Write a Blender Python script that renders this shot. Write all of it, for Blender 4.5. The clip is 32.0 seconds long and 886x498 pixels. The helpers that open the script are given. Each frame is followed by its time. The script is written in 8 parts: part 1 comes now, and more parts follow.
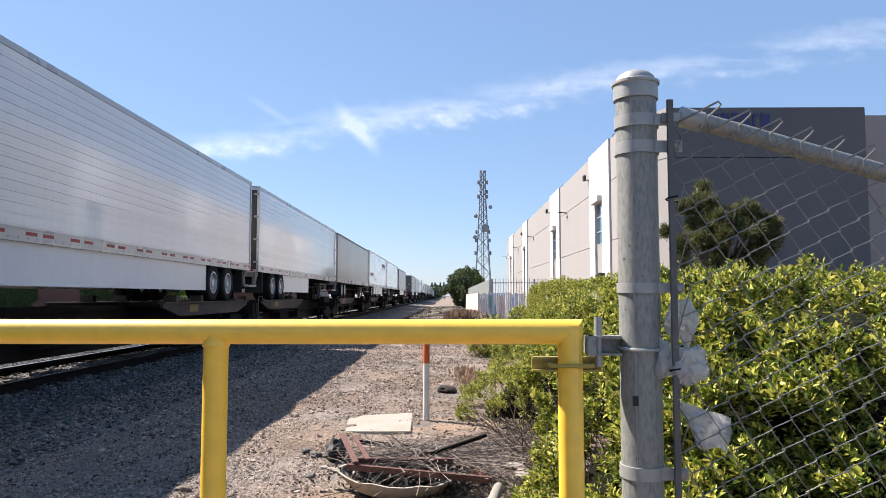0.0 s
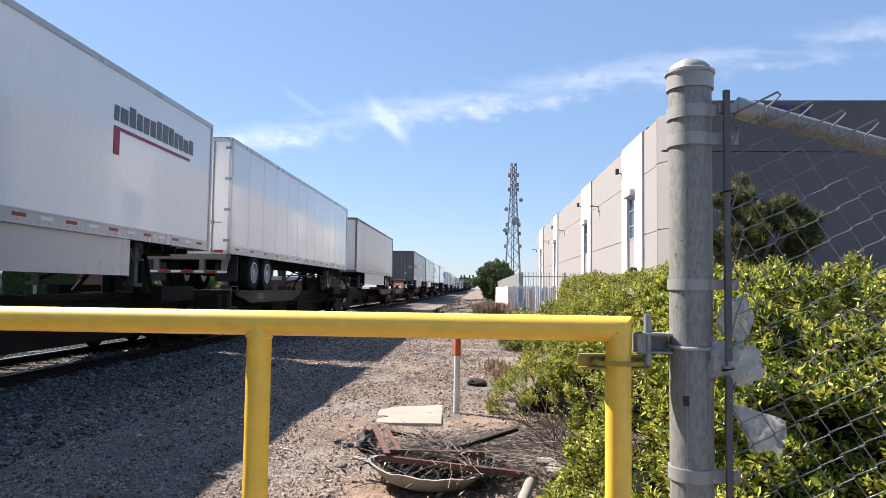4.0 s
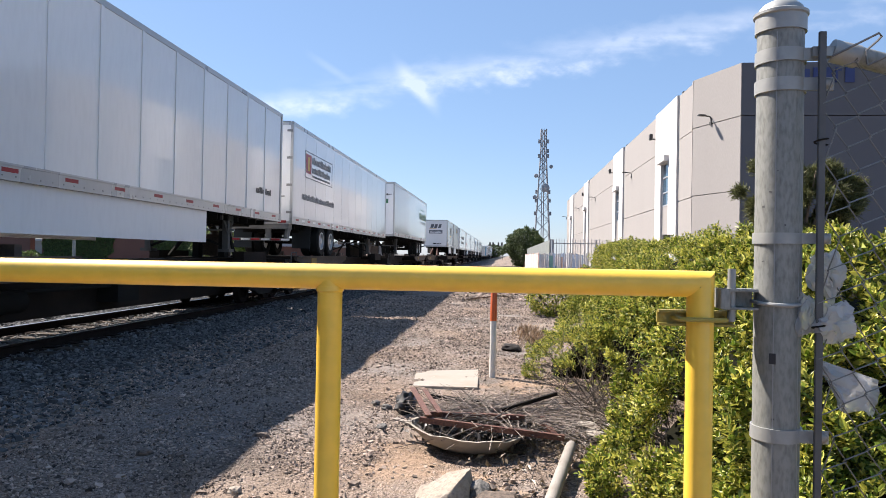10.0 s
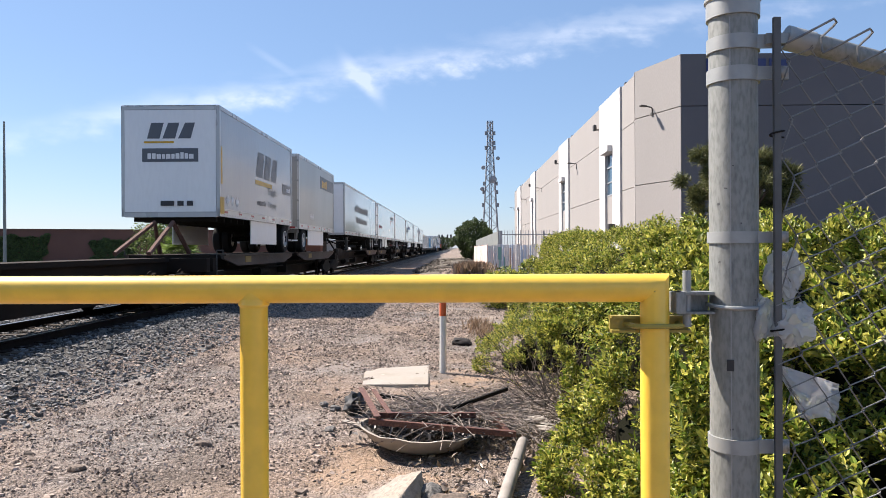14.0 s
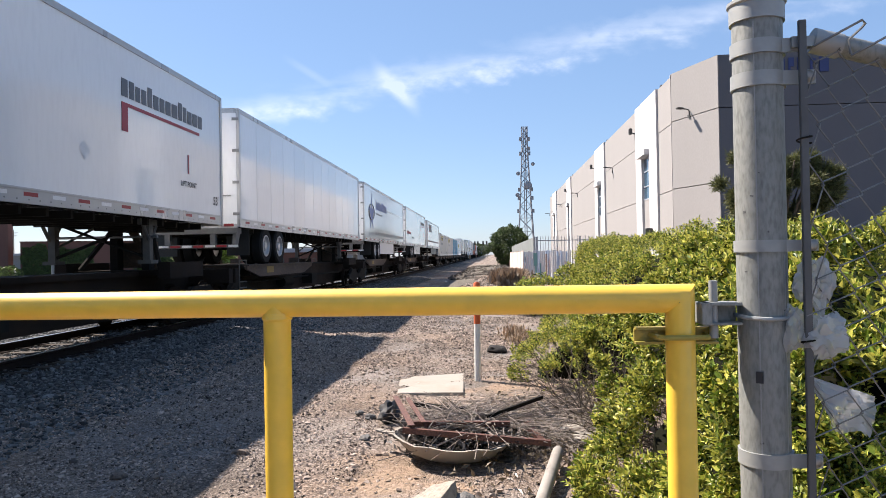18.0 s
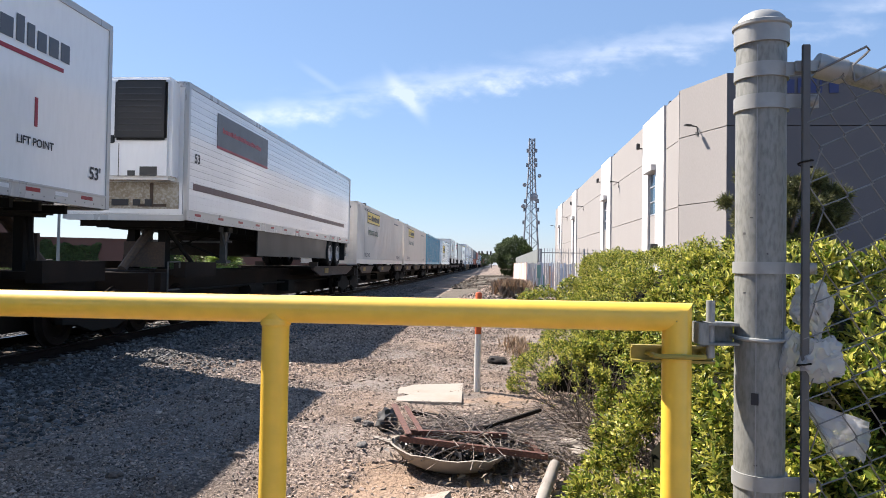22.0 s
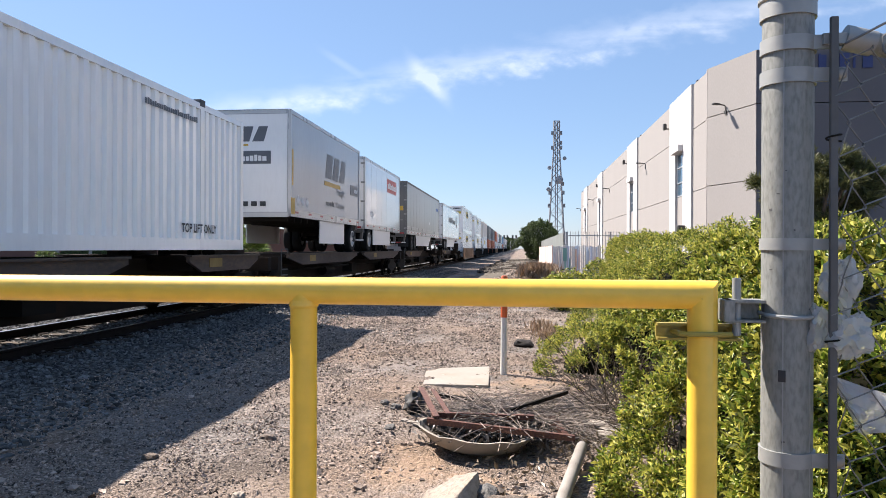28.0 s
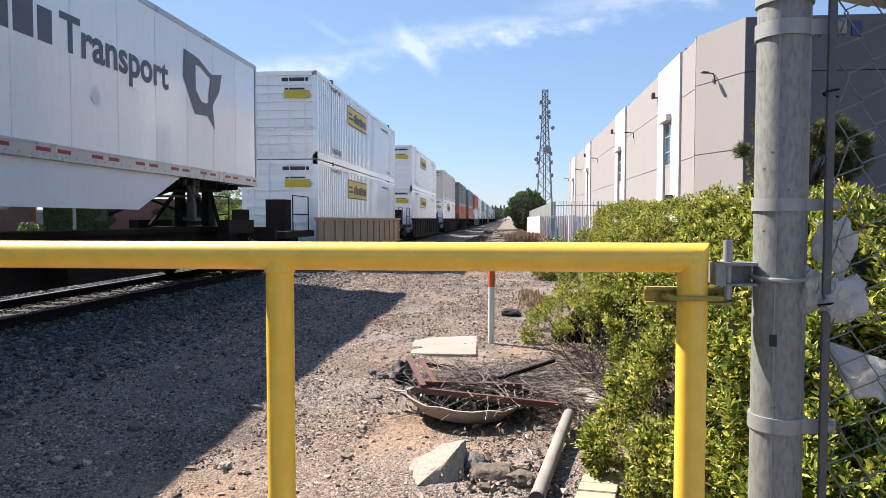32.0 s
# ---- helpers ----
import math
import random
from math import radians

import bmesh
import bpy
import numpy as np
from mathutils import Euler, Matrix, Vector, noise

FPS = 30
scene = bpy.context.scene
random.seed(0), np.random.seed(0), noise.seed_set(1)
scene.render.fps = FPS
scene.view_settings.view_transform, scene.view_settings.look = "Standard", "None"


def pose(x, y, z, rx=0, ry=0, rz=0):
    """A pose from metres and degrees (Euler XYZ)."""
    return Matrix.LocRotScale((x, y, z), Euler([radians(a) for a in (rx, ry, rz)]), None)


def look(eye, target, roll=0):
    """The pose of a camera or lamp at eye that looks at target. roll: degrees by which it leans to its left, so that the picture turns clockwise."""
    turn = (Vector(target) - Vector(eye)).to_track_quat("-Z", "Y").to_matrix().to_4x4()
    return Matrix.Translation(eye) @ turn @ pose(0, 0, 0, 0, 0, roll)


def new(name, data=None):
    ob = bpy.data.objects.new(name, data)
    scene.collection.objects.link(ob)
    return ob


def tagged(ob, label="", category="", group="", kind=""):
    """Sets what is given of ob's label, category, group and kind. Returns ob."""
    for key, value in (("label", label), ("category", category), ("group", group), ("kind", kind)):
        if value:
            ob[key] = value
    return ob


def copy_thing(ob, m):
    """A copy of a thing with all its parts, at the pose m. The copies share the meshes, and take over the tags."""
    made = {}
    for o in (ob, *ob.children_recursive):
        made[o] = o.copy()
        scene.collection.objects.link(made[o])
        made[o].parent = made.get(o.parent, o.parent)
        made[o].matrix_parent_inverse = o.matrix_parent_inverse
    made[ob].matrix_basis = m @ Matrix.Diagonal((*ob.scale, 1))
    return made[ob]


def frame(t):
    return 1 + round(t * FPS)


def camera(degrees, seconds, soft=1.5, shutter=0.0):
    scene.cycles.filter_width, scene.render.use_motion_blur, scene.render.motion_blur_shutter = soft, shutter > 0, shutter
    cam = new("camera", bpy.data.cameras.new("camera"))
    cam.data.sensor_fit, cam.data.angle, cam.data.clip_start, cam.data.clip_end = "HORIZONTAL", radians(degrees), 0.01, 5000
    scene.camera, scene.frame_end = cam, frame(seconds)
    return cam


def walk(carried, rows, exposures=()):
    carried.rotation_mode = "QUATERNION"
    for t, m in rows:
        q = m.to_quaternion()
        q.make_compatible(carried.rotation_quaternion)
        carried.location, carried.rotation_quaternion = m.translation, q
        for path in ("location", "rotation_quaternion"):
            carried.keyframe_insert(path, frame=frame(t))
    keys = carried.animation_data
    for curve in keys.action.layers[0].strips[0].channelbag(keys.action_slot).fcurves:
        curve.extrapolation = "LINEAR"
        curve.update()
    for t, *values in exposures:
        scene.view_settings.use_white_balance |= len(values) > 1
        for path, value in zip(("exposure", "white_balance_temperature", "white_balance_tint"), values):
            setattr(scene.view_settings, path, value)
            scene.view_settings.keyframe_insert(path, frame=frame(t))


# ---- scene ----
cam = camera(65.2, 32.0, soft=0.65)
PATH = [
    (0, (0.007, -0.182, 1.62), (-0.016, 1.813, 1.755), -0.0),
    (0.5, (-0.007, -0.165, 1.622), (-0.049, 1.83, 1.758), 0.5),
    (1, (-0.007, -0.151, 1.62), (-0.06, 1.843, 1.754), 0.8),
    (1.5, (-0.007, -0.146, 1.622), (-0.052, 1.849, 1.744), 0.9),
    (2, (-0.009, -0.149, 1.623), (-0.042, 1.848, 1.738), 0.8),
    (2.5, (-0.017, -0.153, 1.625), (-0.056, 1.843, 1.739), 0.8),
    (3, (-0.021, -0.155, 1.624), (-0.08, 1.841, 1.737), 0.9),
    (3.5, (-0.025, -0.155, 1.622), (-0.109, 1.84, 1.734), 0.9),
    (5.5, (-0.037, -0.161, 1.626), (-0.205, 1.829, 1.747), 0.5),
    (6, (-0.032, -0.169, 1.625), (-0.215, 1.819, 1.748), 0.5),
    (6.5, (-0.031, -0.171, 1.624), (-0.226, 1.816, 1.745), 0.6),
    (7, (-0.034, -0.173, 1.622), (-0.233, 1.814, 1.733), 0.9),
    (7.5, (-0.042, -0.165, 1.618), (-0.243, 1.822, 1.705), 1.3),
    (8, (-0.047, -0.154, 1.612), (-0.25, 1.834, 1.673), 1.4),
    (8.5, (-0.059, -0.152, 1.61), (-0.257, 1.838, 1.655), 1.4),
    (9, (-0.068, -0.153, 1.604), (-0.258, 1.838, 1.641), 1.2),
    (9.5, (-0.099, -0.143, 1.595), (-0.289, 1.848, 1.621), 1.1),
    (10, (-0.132, -0.12, 1.591), (-0.321, 1.871, 1.608), 1.0),
    (10.5, (-0.12, -0.04, 1.603), (-0.283, 1.954, 1.62), 0.4),
    (11, (-0.094, -0.002, 1.62), (-0.21, 1.995, 1.641), -0.1),
    (11.5, (-0.087, -0.01, 1.625), (-0.153, 1.988, 1.648), -0.0),
    (12, (-0.087, -0.01, 1.626), (-0.119, 1.99, 1.648), 0.3),
    (12.5, (-0.096, 0.001, 1.618), (-0.112, 2.001, 1.635), 0.2),
    (13, (-0.11, 0.009, 1.616), (-0.124, 2.009, 1.622), 0.1),
    (13.5, (-0.118, 0.015, 1.615), (-0.142, 2.015, 1.614), -0.1),
    (14, (-0.116, 0.011, 1.62), (-0.159, 2.011, 1.617), -0.3),
    (14.5, (-0.116, 0.019, 1.62), (-0.179, 2.018, 1.623), -0.8),
    (15, (-0.112, 0.017, 1.622), (-0.202, 2.015, 1.626), -1.3),
    (15.5, (-0.105, 0.014, 1.62), (-0.226, 2.01, 1.622), -1.5),
    (17.5, (-0.088, 0.015, 1.621), (-0.243, 2.009, 1.627), -1.2),
    (18, (-0.085, 0.015, 1.631), (-0.231, 2.009, 1.649), -1.0),
    (18.5, (-0.085, 0.016, 1.63), (-0.225, 2.01, 1.663), -1.2),
    (19, (-0.084, 0.016, 1.634), (-0.225, 2.011, 1.681), -1.6),
    (19.5, (-0.069, 0.018, 1.648), (-0.208, 2.013, 1.713), -1.9),
    (20, (-0.075, 0.014, 1.647), (-0.205, 2.008, 1.724), -1.2),
    (20.5, (-0.075, 0.007, 1.642), (-0.197, 2.002, 1.716), -0.2),
    (21, (-0.073, 0.007, 1.638), (-0.2, 2.002, 1.698), 0.4),
    (21.5, (-0.073, 0.008, 1.636), (-0.214, 2.002, 1.683), 0.7),
    (22, (-0.076, 0.008, 1.636), (-0.234, 2.001, 1.679), 0.9),
    (22.5, (-0.083, 0.005, 1.633), (-0.253, 1.997, 1.671), 1.1),
    (23, (-0.082, 0.006, 1.628), (-0.256, 1.998, 1.661), 1.1),
    (23.5, (-0.083, 0.011, 1.632), (-0.251, 2.004, 1.661), 1.0),
    (24, (-0.078, 0.009, 1.634), (-0.237, 2.003, 1.665), 0.8),
    (24.5, (-0.074, 0.009, 1.633), (-0.237, 2.003, 1.662), 0.6),
    (25, (-0.07, 0.01, 1.629), (-0.252, 2.001, 1.647), 0.2),
    (25.5, (-0.068, 0.01, 1.628), (-0.273, 2.0, 1.636), -0.0),
    (27.5, (-0.07, -0.007, 1.628), (-0.305, 1.979, 1.635), 0.1),
    (28, (-0.073, -0.004, 1.628), (-0.303, 1.982, 1.626), 0.2),
    (28.5, (-0.07, 0.007, 1.625), (-0.289, 1.995, 1.612), 0.2),
    (29, (-0.07, 0.012, 1.625), (-0.28, 2.001, 1.604), 0.1),
    (29.5, (-0.074, 0.017, 1.622), (-0.285, 2.005, 1.595), 0.0),
    (30, (-0.074, 0.027, 1.619), (-0.292, 2.015, 1.582), -0.1),
    (30.5, (-0.077, 0.038, 1.616), (-0.3, 2.025, 1.56), -0.1),
    (31, (-0.079, 0.048, 1.613), (-0.297, 2.035, 1.538), -0.2),
    (31.5, (-0.069, 0.054, 1.611), (-0.273, 2.042, 1.524), -0.2),
    (32, (-0.066, 0.053, 1.612), (-0.262, 2.042, 1.525), -0.0),
]
walk(cam, [(t, look(e, a, r)) for t, e, a, r in PATH], [(0, 1.38, 6650, 14), (6, 1.38, 6650, 14), (7.7, 1.24, 6650, 14), (9.5, 1.37, 6650, 14), (12, 1.38, 6650, 14),
                                                      (14, 1.29, 6650, 14), (15.2, 1.38, 6650, 14), (18, 1.38, 6650, 14), (32, 1.38, 6650, 14)])

# ---- light ----
SUN_WAY = Vector((-4.2, 2.2, 5.4)).normalized()      # towards the sun
world = bpy.data.worlds.new("world")
scene.world = world
world.use_nodes = True
sky = world.node_tree.nodes.new("ShaderNodeTexSky")
sky.sky_type, sky.sun_disc = "NISHITA", False
sky.sun_elevation = math.asin(SUN_WAY.z)
sky.sun_rotation = math.atan2(SUN_WAY.x, SUN_WAY.y)
sky.air_density, sky.dust_density, sky.ozone_density = 1.0, 0.25, 3.4
world.node_tree.nodes["Background"].inputs["Strength"].default_value = 0.058
haze = world.node_tree.nodes.new("ShaderNodeMix")
haze.data_type = "RGBA"
haze.inputs[0].default_value, haze.inputs[7].default_value = 0.42, (2.3, 4.0, 6.9, 1)
world.node_tree.links.new(sky.outputs[0], haze.inputs[6])
world.node_tree.links.new(haze.outputs[2], world.node_tree.nodes["Background"].inputs["Color"])
sun = new("sun", bpy.data.lights.new("sun", "SUN"))
sun.data.energy, sun.data.angle, sun.data.color = 5.0, radians(0.55), (1.0, 0.935, 0.84)
sun.matrix_world = look(SUN_WAY * 200, (0, 0, 0))


# ---- materials ----
def surface(name, a, b=None, rough=0.6, metal=0.0, scale=6.0, bump=0.15, fine=60.0, stretch=(1, 1, 1), c=None, big=0.7,
            island=0.0, each=0.0, coat=0.0, dirt=0.0, dirt_color=(0.10, 0.08, 0.06), spec=0.5):
    """A node material: two colours mixed by noise at two scales, bump and uneven gloss."""
    m = bpy.data.materials.new(name)
    m.use_nodes = True
    n, l = m.node_tree.nodes, m.node_tree.links
    p = n["Principled BSDF"]
    b = b or tuple(v * 0.8 for v in a)
    co = n.new("ShaderNodeTexCoord")
    mp = n.new("ShaderNodeMapping")
    mp.inputs["Scale"].default_value = stretch
    l.new(co.outputs["Object"], mp.inputs["Vector"])

    def noise_at(s, d=4.0):
        q = n.new("ShaderNodeTexNoise")
        q.inputs["Scale"].default_value, q.inputs["Detail"].default_value = s, d
        l.new(mp.outputs[0], q.inputs["Vector"])
        return q

    def mixed(f, x, y, kind="MIX"):
        q = n.new("ShaderNodeMix")
        q.data_type, q.blend_type = "RGBA", kind
        for socket, v in ((q.inputs[0], f), (q.inputs[6], x), (q.inputs[7], y)):
            if hasattr(v, "links"):
                l.new(v, socket)
            elif isinstance(v, tuple):
                socket.default_value = (*v, 1)
            else:
                socket.default_value = v
        return q.outputs[2]

    def ramp(src, lo, hi):
        q = n.new("ShaderNodeMapRange")
        q.inputs[1].default_value, q.inputs[2].default_value = lo, hi
        l.new(src, q.inputs[0])
        return q.outputs[0]

    n1, n2 = noise_at(scale), noise_at(fine, 6.0)
    col = mixed(ramp(n1.outputs[0], 0.5 - big / 2, 0.5 + big / 2), a, b)
    if c:
        col = mixed(ramp(n2.outputs[0], 0.42, 0.72), col, c)
    else:
        col = mixed(ramp(n2.outputs[0], 0.3, 0.7), col, mixed(0.75, b, tuple(v * 0.85 for v in a)))
    if dirt:
        n3 = noise_at(scale * 0.37, 8.0)
        k = n.new("ShaderNodeMath")
        k.operation = "MULTIPLY"
        k.inputs[1].default_value = dirt
        l.new(ramp(n3.outputs[0], 0.5, 0.78), k.inputs[0])
        col = mixed(k.outputs[0], col, dirt_color)
    if island or each:
        src = n.new("ShaderNodeNewGeometry").outputs["Random Per Island"] if island else n.new("ShaderNodeObjectInfo").outputs["Random"]
        h = n.new("ShaderNodeHueSaturation")
        r = n.new("ShaderNodeMapRange")
        w = island or each
        r.inputs[3].default_value, r.inputs[4].default_value = 1 - w, 1 + w
        l.new(src, r.inputs[0])
        l.new(r.outputs[0], h.inputs["Value"])
        l.new(col, h.inputs["Color"])
        col = h.outputs[0]
    l.new(col, p.inputs["Base Color"])
    g = n.new("ShaderNodeMapRange")
    g.inputs[3].default_value, g.inputs[4].default_value = max(rough * 0.8, 0.03), min(rough * 1.25, 1)
    l.new(n1.outputs[0], g.inputs[0])
    l.new(g.outputs[0], p.inputs["Roughness"])
    p.inputs["Metallic"].default_value = metal
    p.inputs["Specular IOR Level"].default_value = spec
    p.inputs["Coat Weight"].default_value = coat
    p.inputs["Coat Roughness"].default_value = 0.06
    if bump:
        k = n.new("ShaderNodeBump")
        k.inputs["Strength"].default_value, k.inputs["Distance"].default_value = bump, 0.01
        l.new(n2.outputs[0], k.inputs["Height"])
        l.new(k.outputs[0], p.inputs["Normal"])
    return m


def leaf_material(name, a, b, island=0.45, glow=0.35, rough=0.4, tip=None):
    m = surface(name, a, b, rough=rough, scale=1.3, fine=9, bump=0, island=island)
    n, l = m.node_tree.nodes, m.node_tree.links
    p, out = n["Principled BSDF"], n["Material Output"]
    if tip:
        geo, r, q = n.new("ShaderNodeNewGeometry"), n.new("ShaderNodeMapRange"), n.new("ShaderNodeMix")
        q.data_type = "RGBA"
        k = n.new("ShaderNodeMath")
        k.operation = "FRACT"
        k2 = n.new("ShaderNodeMath")
        k2.operation, k2.inputs[1].default_value = "MULTIPLY", 37.7
        l.new(geo.outputs["Random Per Island"], k2.inputs[0])
        l.new(k2.outputs[0], k.inputs[0])
        r.inputs[1].default_value, r.inputs[2].default_value, r.inputs[4].default_value = 0.34, 1.0, 0.95
        p.inputs["Specular IOR Level"].default_value = 0.4
        l.new(k.outputs[0], r.inputs[0])
        l.new(r.outputs[0], q.inputs[0])
        l.new(p.inputs["Base Color"].links[0].from_socket, q.inputs[6])
        q.inputs[7].default_value = (*tip, 1)
        l.new(q.outputs[2], p.inputs["Base Color"])
    tr, mx = n.new("ShaderNodeBsdfTranslucent"), n.new("ShaderNodeMixShader")
    l.new(p.inputs["Base Color"].links[0].from_socket, tr.inputs[0])
    mx.inputs[0].default_value = glow
    l.new(p.outputs[0], mx.inputs[1])
    l.new(tr.outputs[0], mx.inputs[2])
    l.new(mx.outputs[0], out.inputs[0])
    return m


def pebbles(name):
    """Packed pebbles and dirt: cells of two sizes, each with its own tone, over patches of tan soil; bluer stone by the track."""
    m = bpy.data.materials.new(name)
    m.use_nodes = True
    n, l = m.node_tree.nodes, m.node_tree.links
    p = n["Principled BSDF"]
    co = n.new("ShaderNodeTexCoord").outputs["Object"]

    def cells(scale, tones):
        v = n.new("ShaderNodeTexVoronoi")
        v.inputs["Scale"].default_value = scale
        l.new(co, v.inputs["Vector"])
        sp = n.new("ShaderNodeSeparateColor")
        l.new(v.outputs["Color"], sp.inputs[0])
        r = n.new("ShaderNodeValToRGB")
        r.color_ramp.interpolation = "LINEAR"
        for k, (at, c) in enumerate(tones):
            e = r.color_ramp.elements[k] if k < 2 else r.color_ramp.elements.new(at)
            e.position, e.color = at, (*c, 1)
        l.new(sp.outputs[0], r.inputs[0])
        return v.outputs["Distance"], r.outputs[0]

    def mixed(f, x, y):
        q = n.new("ShaderNodeMix")
        q.data_type = "RGBA"
        for s, v in ((q.inputs[0], f), (q.inputs[6], x), (q.inputs[7], y)):
            if hasattr(v, "links"):
                l.new(v, s)
            else:
                s.default_value = v if not isinstance(v, tuple) else (*v, 1)
        return q.outputs[2]

    def field(scale, lo, hi, detail=5.0):
        q, r = n.new("ShaderNodeTexNoise"), n.new("ShaderNodeMapRange")
        q.inputs["Scale"].default_value, q.inputs["Detail"].default_value = scale, detail
        r.inputs[1].default_value, r.inputs[2].default_value = lo, hi
        l.new(co, q.inputs["Vector"])
        l.new(q.outputs[0], r.inputs[0])
        return r.outputs[0]
    d1, c1 = cells(34, [(0.0, (0.0654, 0.0501, 0.0421)), (1.0, (0.4309, 0.3476, 0.2947)), (0.45, (0.1770, 0.1326, 0.1066)), (0.75, (0.2770, 0.2114, 0.1719))])
    d2, c2 = cells(85, [(0.0, (0.0924, 0.0681, 0.0526)), (1.0, (0.3847, 0.2974, 0.2386)), (0.5, (0.2077, 0.1519, 0.1157))])
    col = mixed(field(6, 0.33, 0.52), c1, c2)
    soil = mixed(field(28, 0.3, 0.7), (0.40, 0.285, 0.200), (0.26, 0.182, 0.128))
    col = mixed(field(0.85, 0.50, 0.72), col, soil)
    # drifts of greyer stone
    grey = n.new("ShaderNodeHueSaturation")
    grey.inputs["Saturation"].default_value, grey.inputs["Value"].default_value = 0.45, 0.82
    l.new(col, grey.inputs["Color"])
    col = mixed(field(0.42, 0.40, 0.60, 3.0), col, grey.outputs[0])
    damp = n.new("ShaderNodeHueSaturation")
    damp.inputs["Value"].default_value = 0.62
    l.new(col, damp.inputs["Color"])
    col = mixed(field(0.75, 0.50, 0.66, 4.0), col, damp.outputs[0])
    # bare sandy soil round the rubbish
    wob = n.new("ShaderNodeMath")
    wob.operation = "MULTIPLY_ADD"
    wob.inputs[1].default_value, wob.inputs[2].default_value = 0.9, 0.0
    l.new(field(2.6, 0.3, 0.7), wob.inputs[0])
    for at, r0, r1 in (((-0.72, 5.05, 0), 0.60, 1.0), ((0.05, 8.5, 0), 0.65, 1.15), ((-0.25, 4.55, 0), 0.45, 0.85), ((-1.9, 3.6, 0), 0.4, 0.9)):
        spot, dist, edge = n.new("ShaderNodeVectorMath"), n.new("ShaderNodeVectorMath"), n.new("ShaderNodeMapRange")
        spot.operation, dist.operation = "SUBTRACT", "LENGTH"
        spot.inputs[1].default_value = at
        l.new(co, spot.inputs[0])
        l.new(spot.outputs[0], dist.inputs[0])
        reach = n.new("ShaderNodeMath")
        reach.operation = "ADD"
        l.new(dist.outputs["Value"], reach.inputs[0])
        l.new(wob.outputs[0], reach.inputs[1])
        edge.inputs[1].default_value, edge.inputs[2].default_value, edge.inputs[3].default_value, edge.inputs[4].default_value = r0, r1, 0.8, 0.0
        l.new(reach.outputs[0], edge.inputs[0])
        col = mixed(edge.outputs[0], col, soil)
    sep = n.new("ShaderNodeSeparateXYZ")
    l.new(co, sep.inputs[0])
    near = n.new("ShaderNodeMapRange")
    near.inputs[1].default_value, near.inputs[2].default_value = -4.2, -5.4
    l.new(sep.outputs[0], near.inputs[0])
    _, c3 = cells(26, [(0.0, (0.035, 0.034, 0.033)), (1.0, (0.19, 0.186, 0.18)), (0.5, (0.058, 0.056, 0.054))])
    col = mixed(near.outputs[0], col, c3)
    l.new(col, p.inputs["Base Color"])
    p.inputs["Roughness"].default_value = 0.95
    p.inputs["Specular IOR Level"].default_value = 0.15
    last = None
    for d, dist in ((d1, 0.016), (d2, 0.012)):
        b = n.new("ShaderNodeBump")
        b.invert = True
        b.inputs["Strength"].default_value, b.inputs["Distance"].default_value = 0.9, dist
        l.new(d, b.inputs["Height"])
        if last:
            l.new(last, b.inputs["Normal"])
        last = b.outputs[0]
    l.new(last, p.inputs["Normal"])
    return m


M = {}
M["gravel_ground"] = pebbles("gravel_ground")
M["stone"] = surface("stone", (0.215, 0.172, 0.145), (0.35, 0.277, 0.228), 0.9, scale=1.5, fine=40, bump=0.3, island=0.85, big=0.5, dirt=0.55, dirt_color=(0.105, 0.088, 0.077), spec=0.2)
M["ballast"] = surface("ballast", (0.072, 0.073, 0.075), (0.195, 0.192, 0.188), 0.9, scale=9, bump=0.3, island=0.75)
M["asphalt"] = surface("asphalt", (0.045, 0.043, 0.042), (0.06, 0.057, 0.055), 0.9, scale=2, bump=0.4)
M["tie"] = surface("tie", (0.055, 0.043, 0.035), (0.095, 0.078, 0.062), 0.95, scale=5, stretch=(1, 6, 6), bump=0.5, each=0.3, spec=0.15)
M["rail_rust"] = surface("rail_rust", (0.021, 0.014, 0.011), (0.012, 0.009, 0.008), 0.9, scale=8, spec=0.08)
M["rail_head"] = surface("rail_head", (0.36, 0.355, 0.35), (0.24, 0.235, 0.23), 0.3, metal=1.0, scale=3, stretch=(8, 1, 1), bump=0.03)
M["yellow"] = surface("yellow", (0.98, 0.615, 0.07), (0.95, 0.575, 0.06), 0.46, scale=3, bump=0.04, fine=25, coat=0.5, dirt=0.10)
M["galv"] = surface("galv", (0.295, 0.303, 0.288), (0.228, 0.235, 0.224), 0.55, metal=0.3, scale=5, fine=150, bump=0.06, c=(0.165, 0.172, 0.163), big=0.9, dirt=0.45, dirt_color=(0.12, 0.122, 0.115), stretch=(1, 1, 0.35))
M["galv_bright"] = surface("galv_bright", (0.36, 0.37, 0.365), (0.29, 0.30, 0.297), 0.5, metal=0.35, scale=20, bump=0.05)
M["wire"] = surface("wire", (0.24, 0.24, 0.24), (0.10, 0.098, 0.096), 0.4, metal=0.6, scale=40, bump=0.05)
M["bar_grey"] = surface("bar_grey", (0.13, 0.132, 0.135), (0.08, 0.08, 0.08), 0.55, metal=0.4, scale=20, bump=0.1)
M["bolt"] = surface("bolt", (0.3, 0.29, 0.27), (0.4, 0.38, 0.35), 0.5, metal=0.8, scale=30)
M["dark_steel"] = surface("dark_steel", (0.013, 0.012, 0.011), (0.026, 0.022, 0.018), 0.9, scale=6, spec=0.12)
M["char"] = surface("char", (0.010, 0.008, 0.008), (0.02, 0.016, 0.014), 0.95, scale=9, bump=0.5)
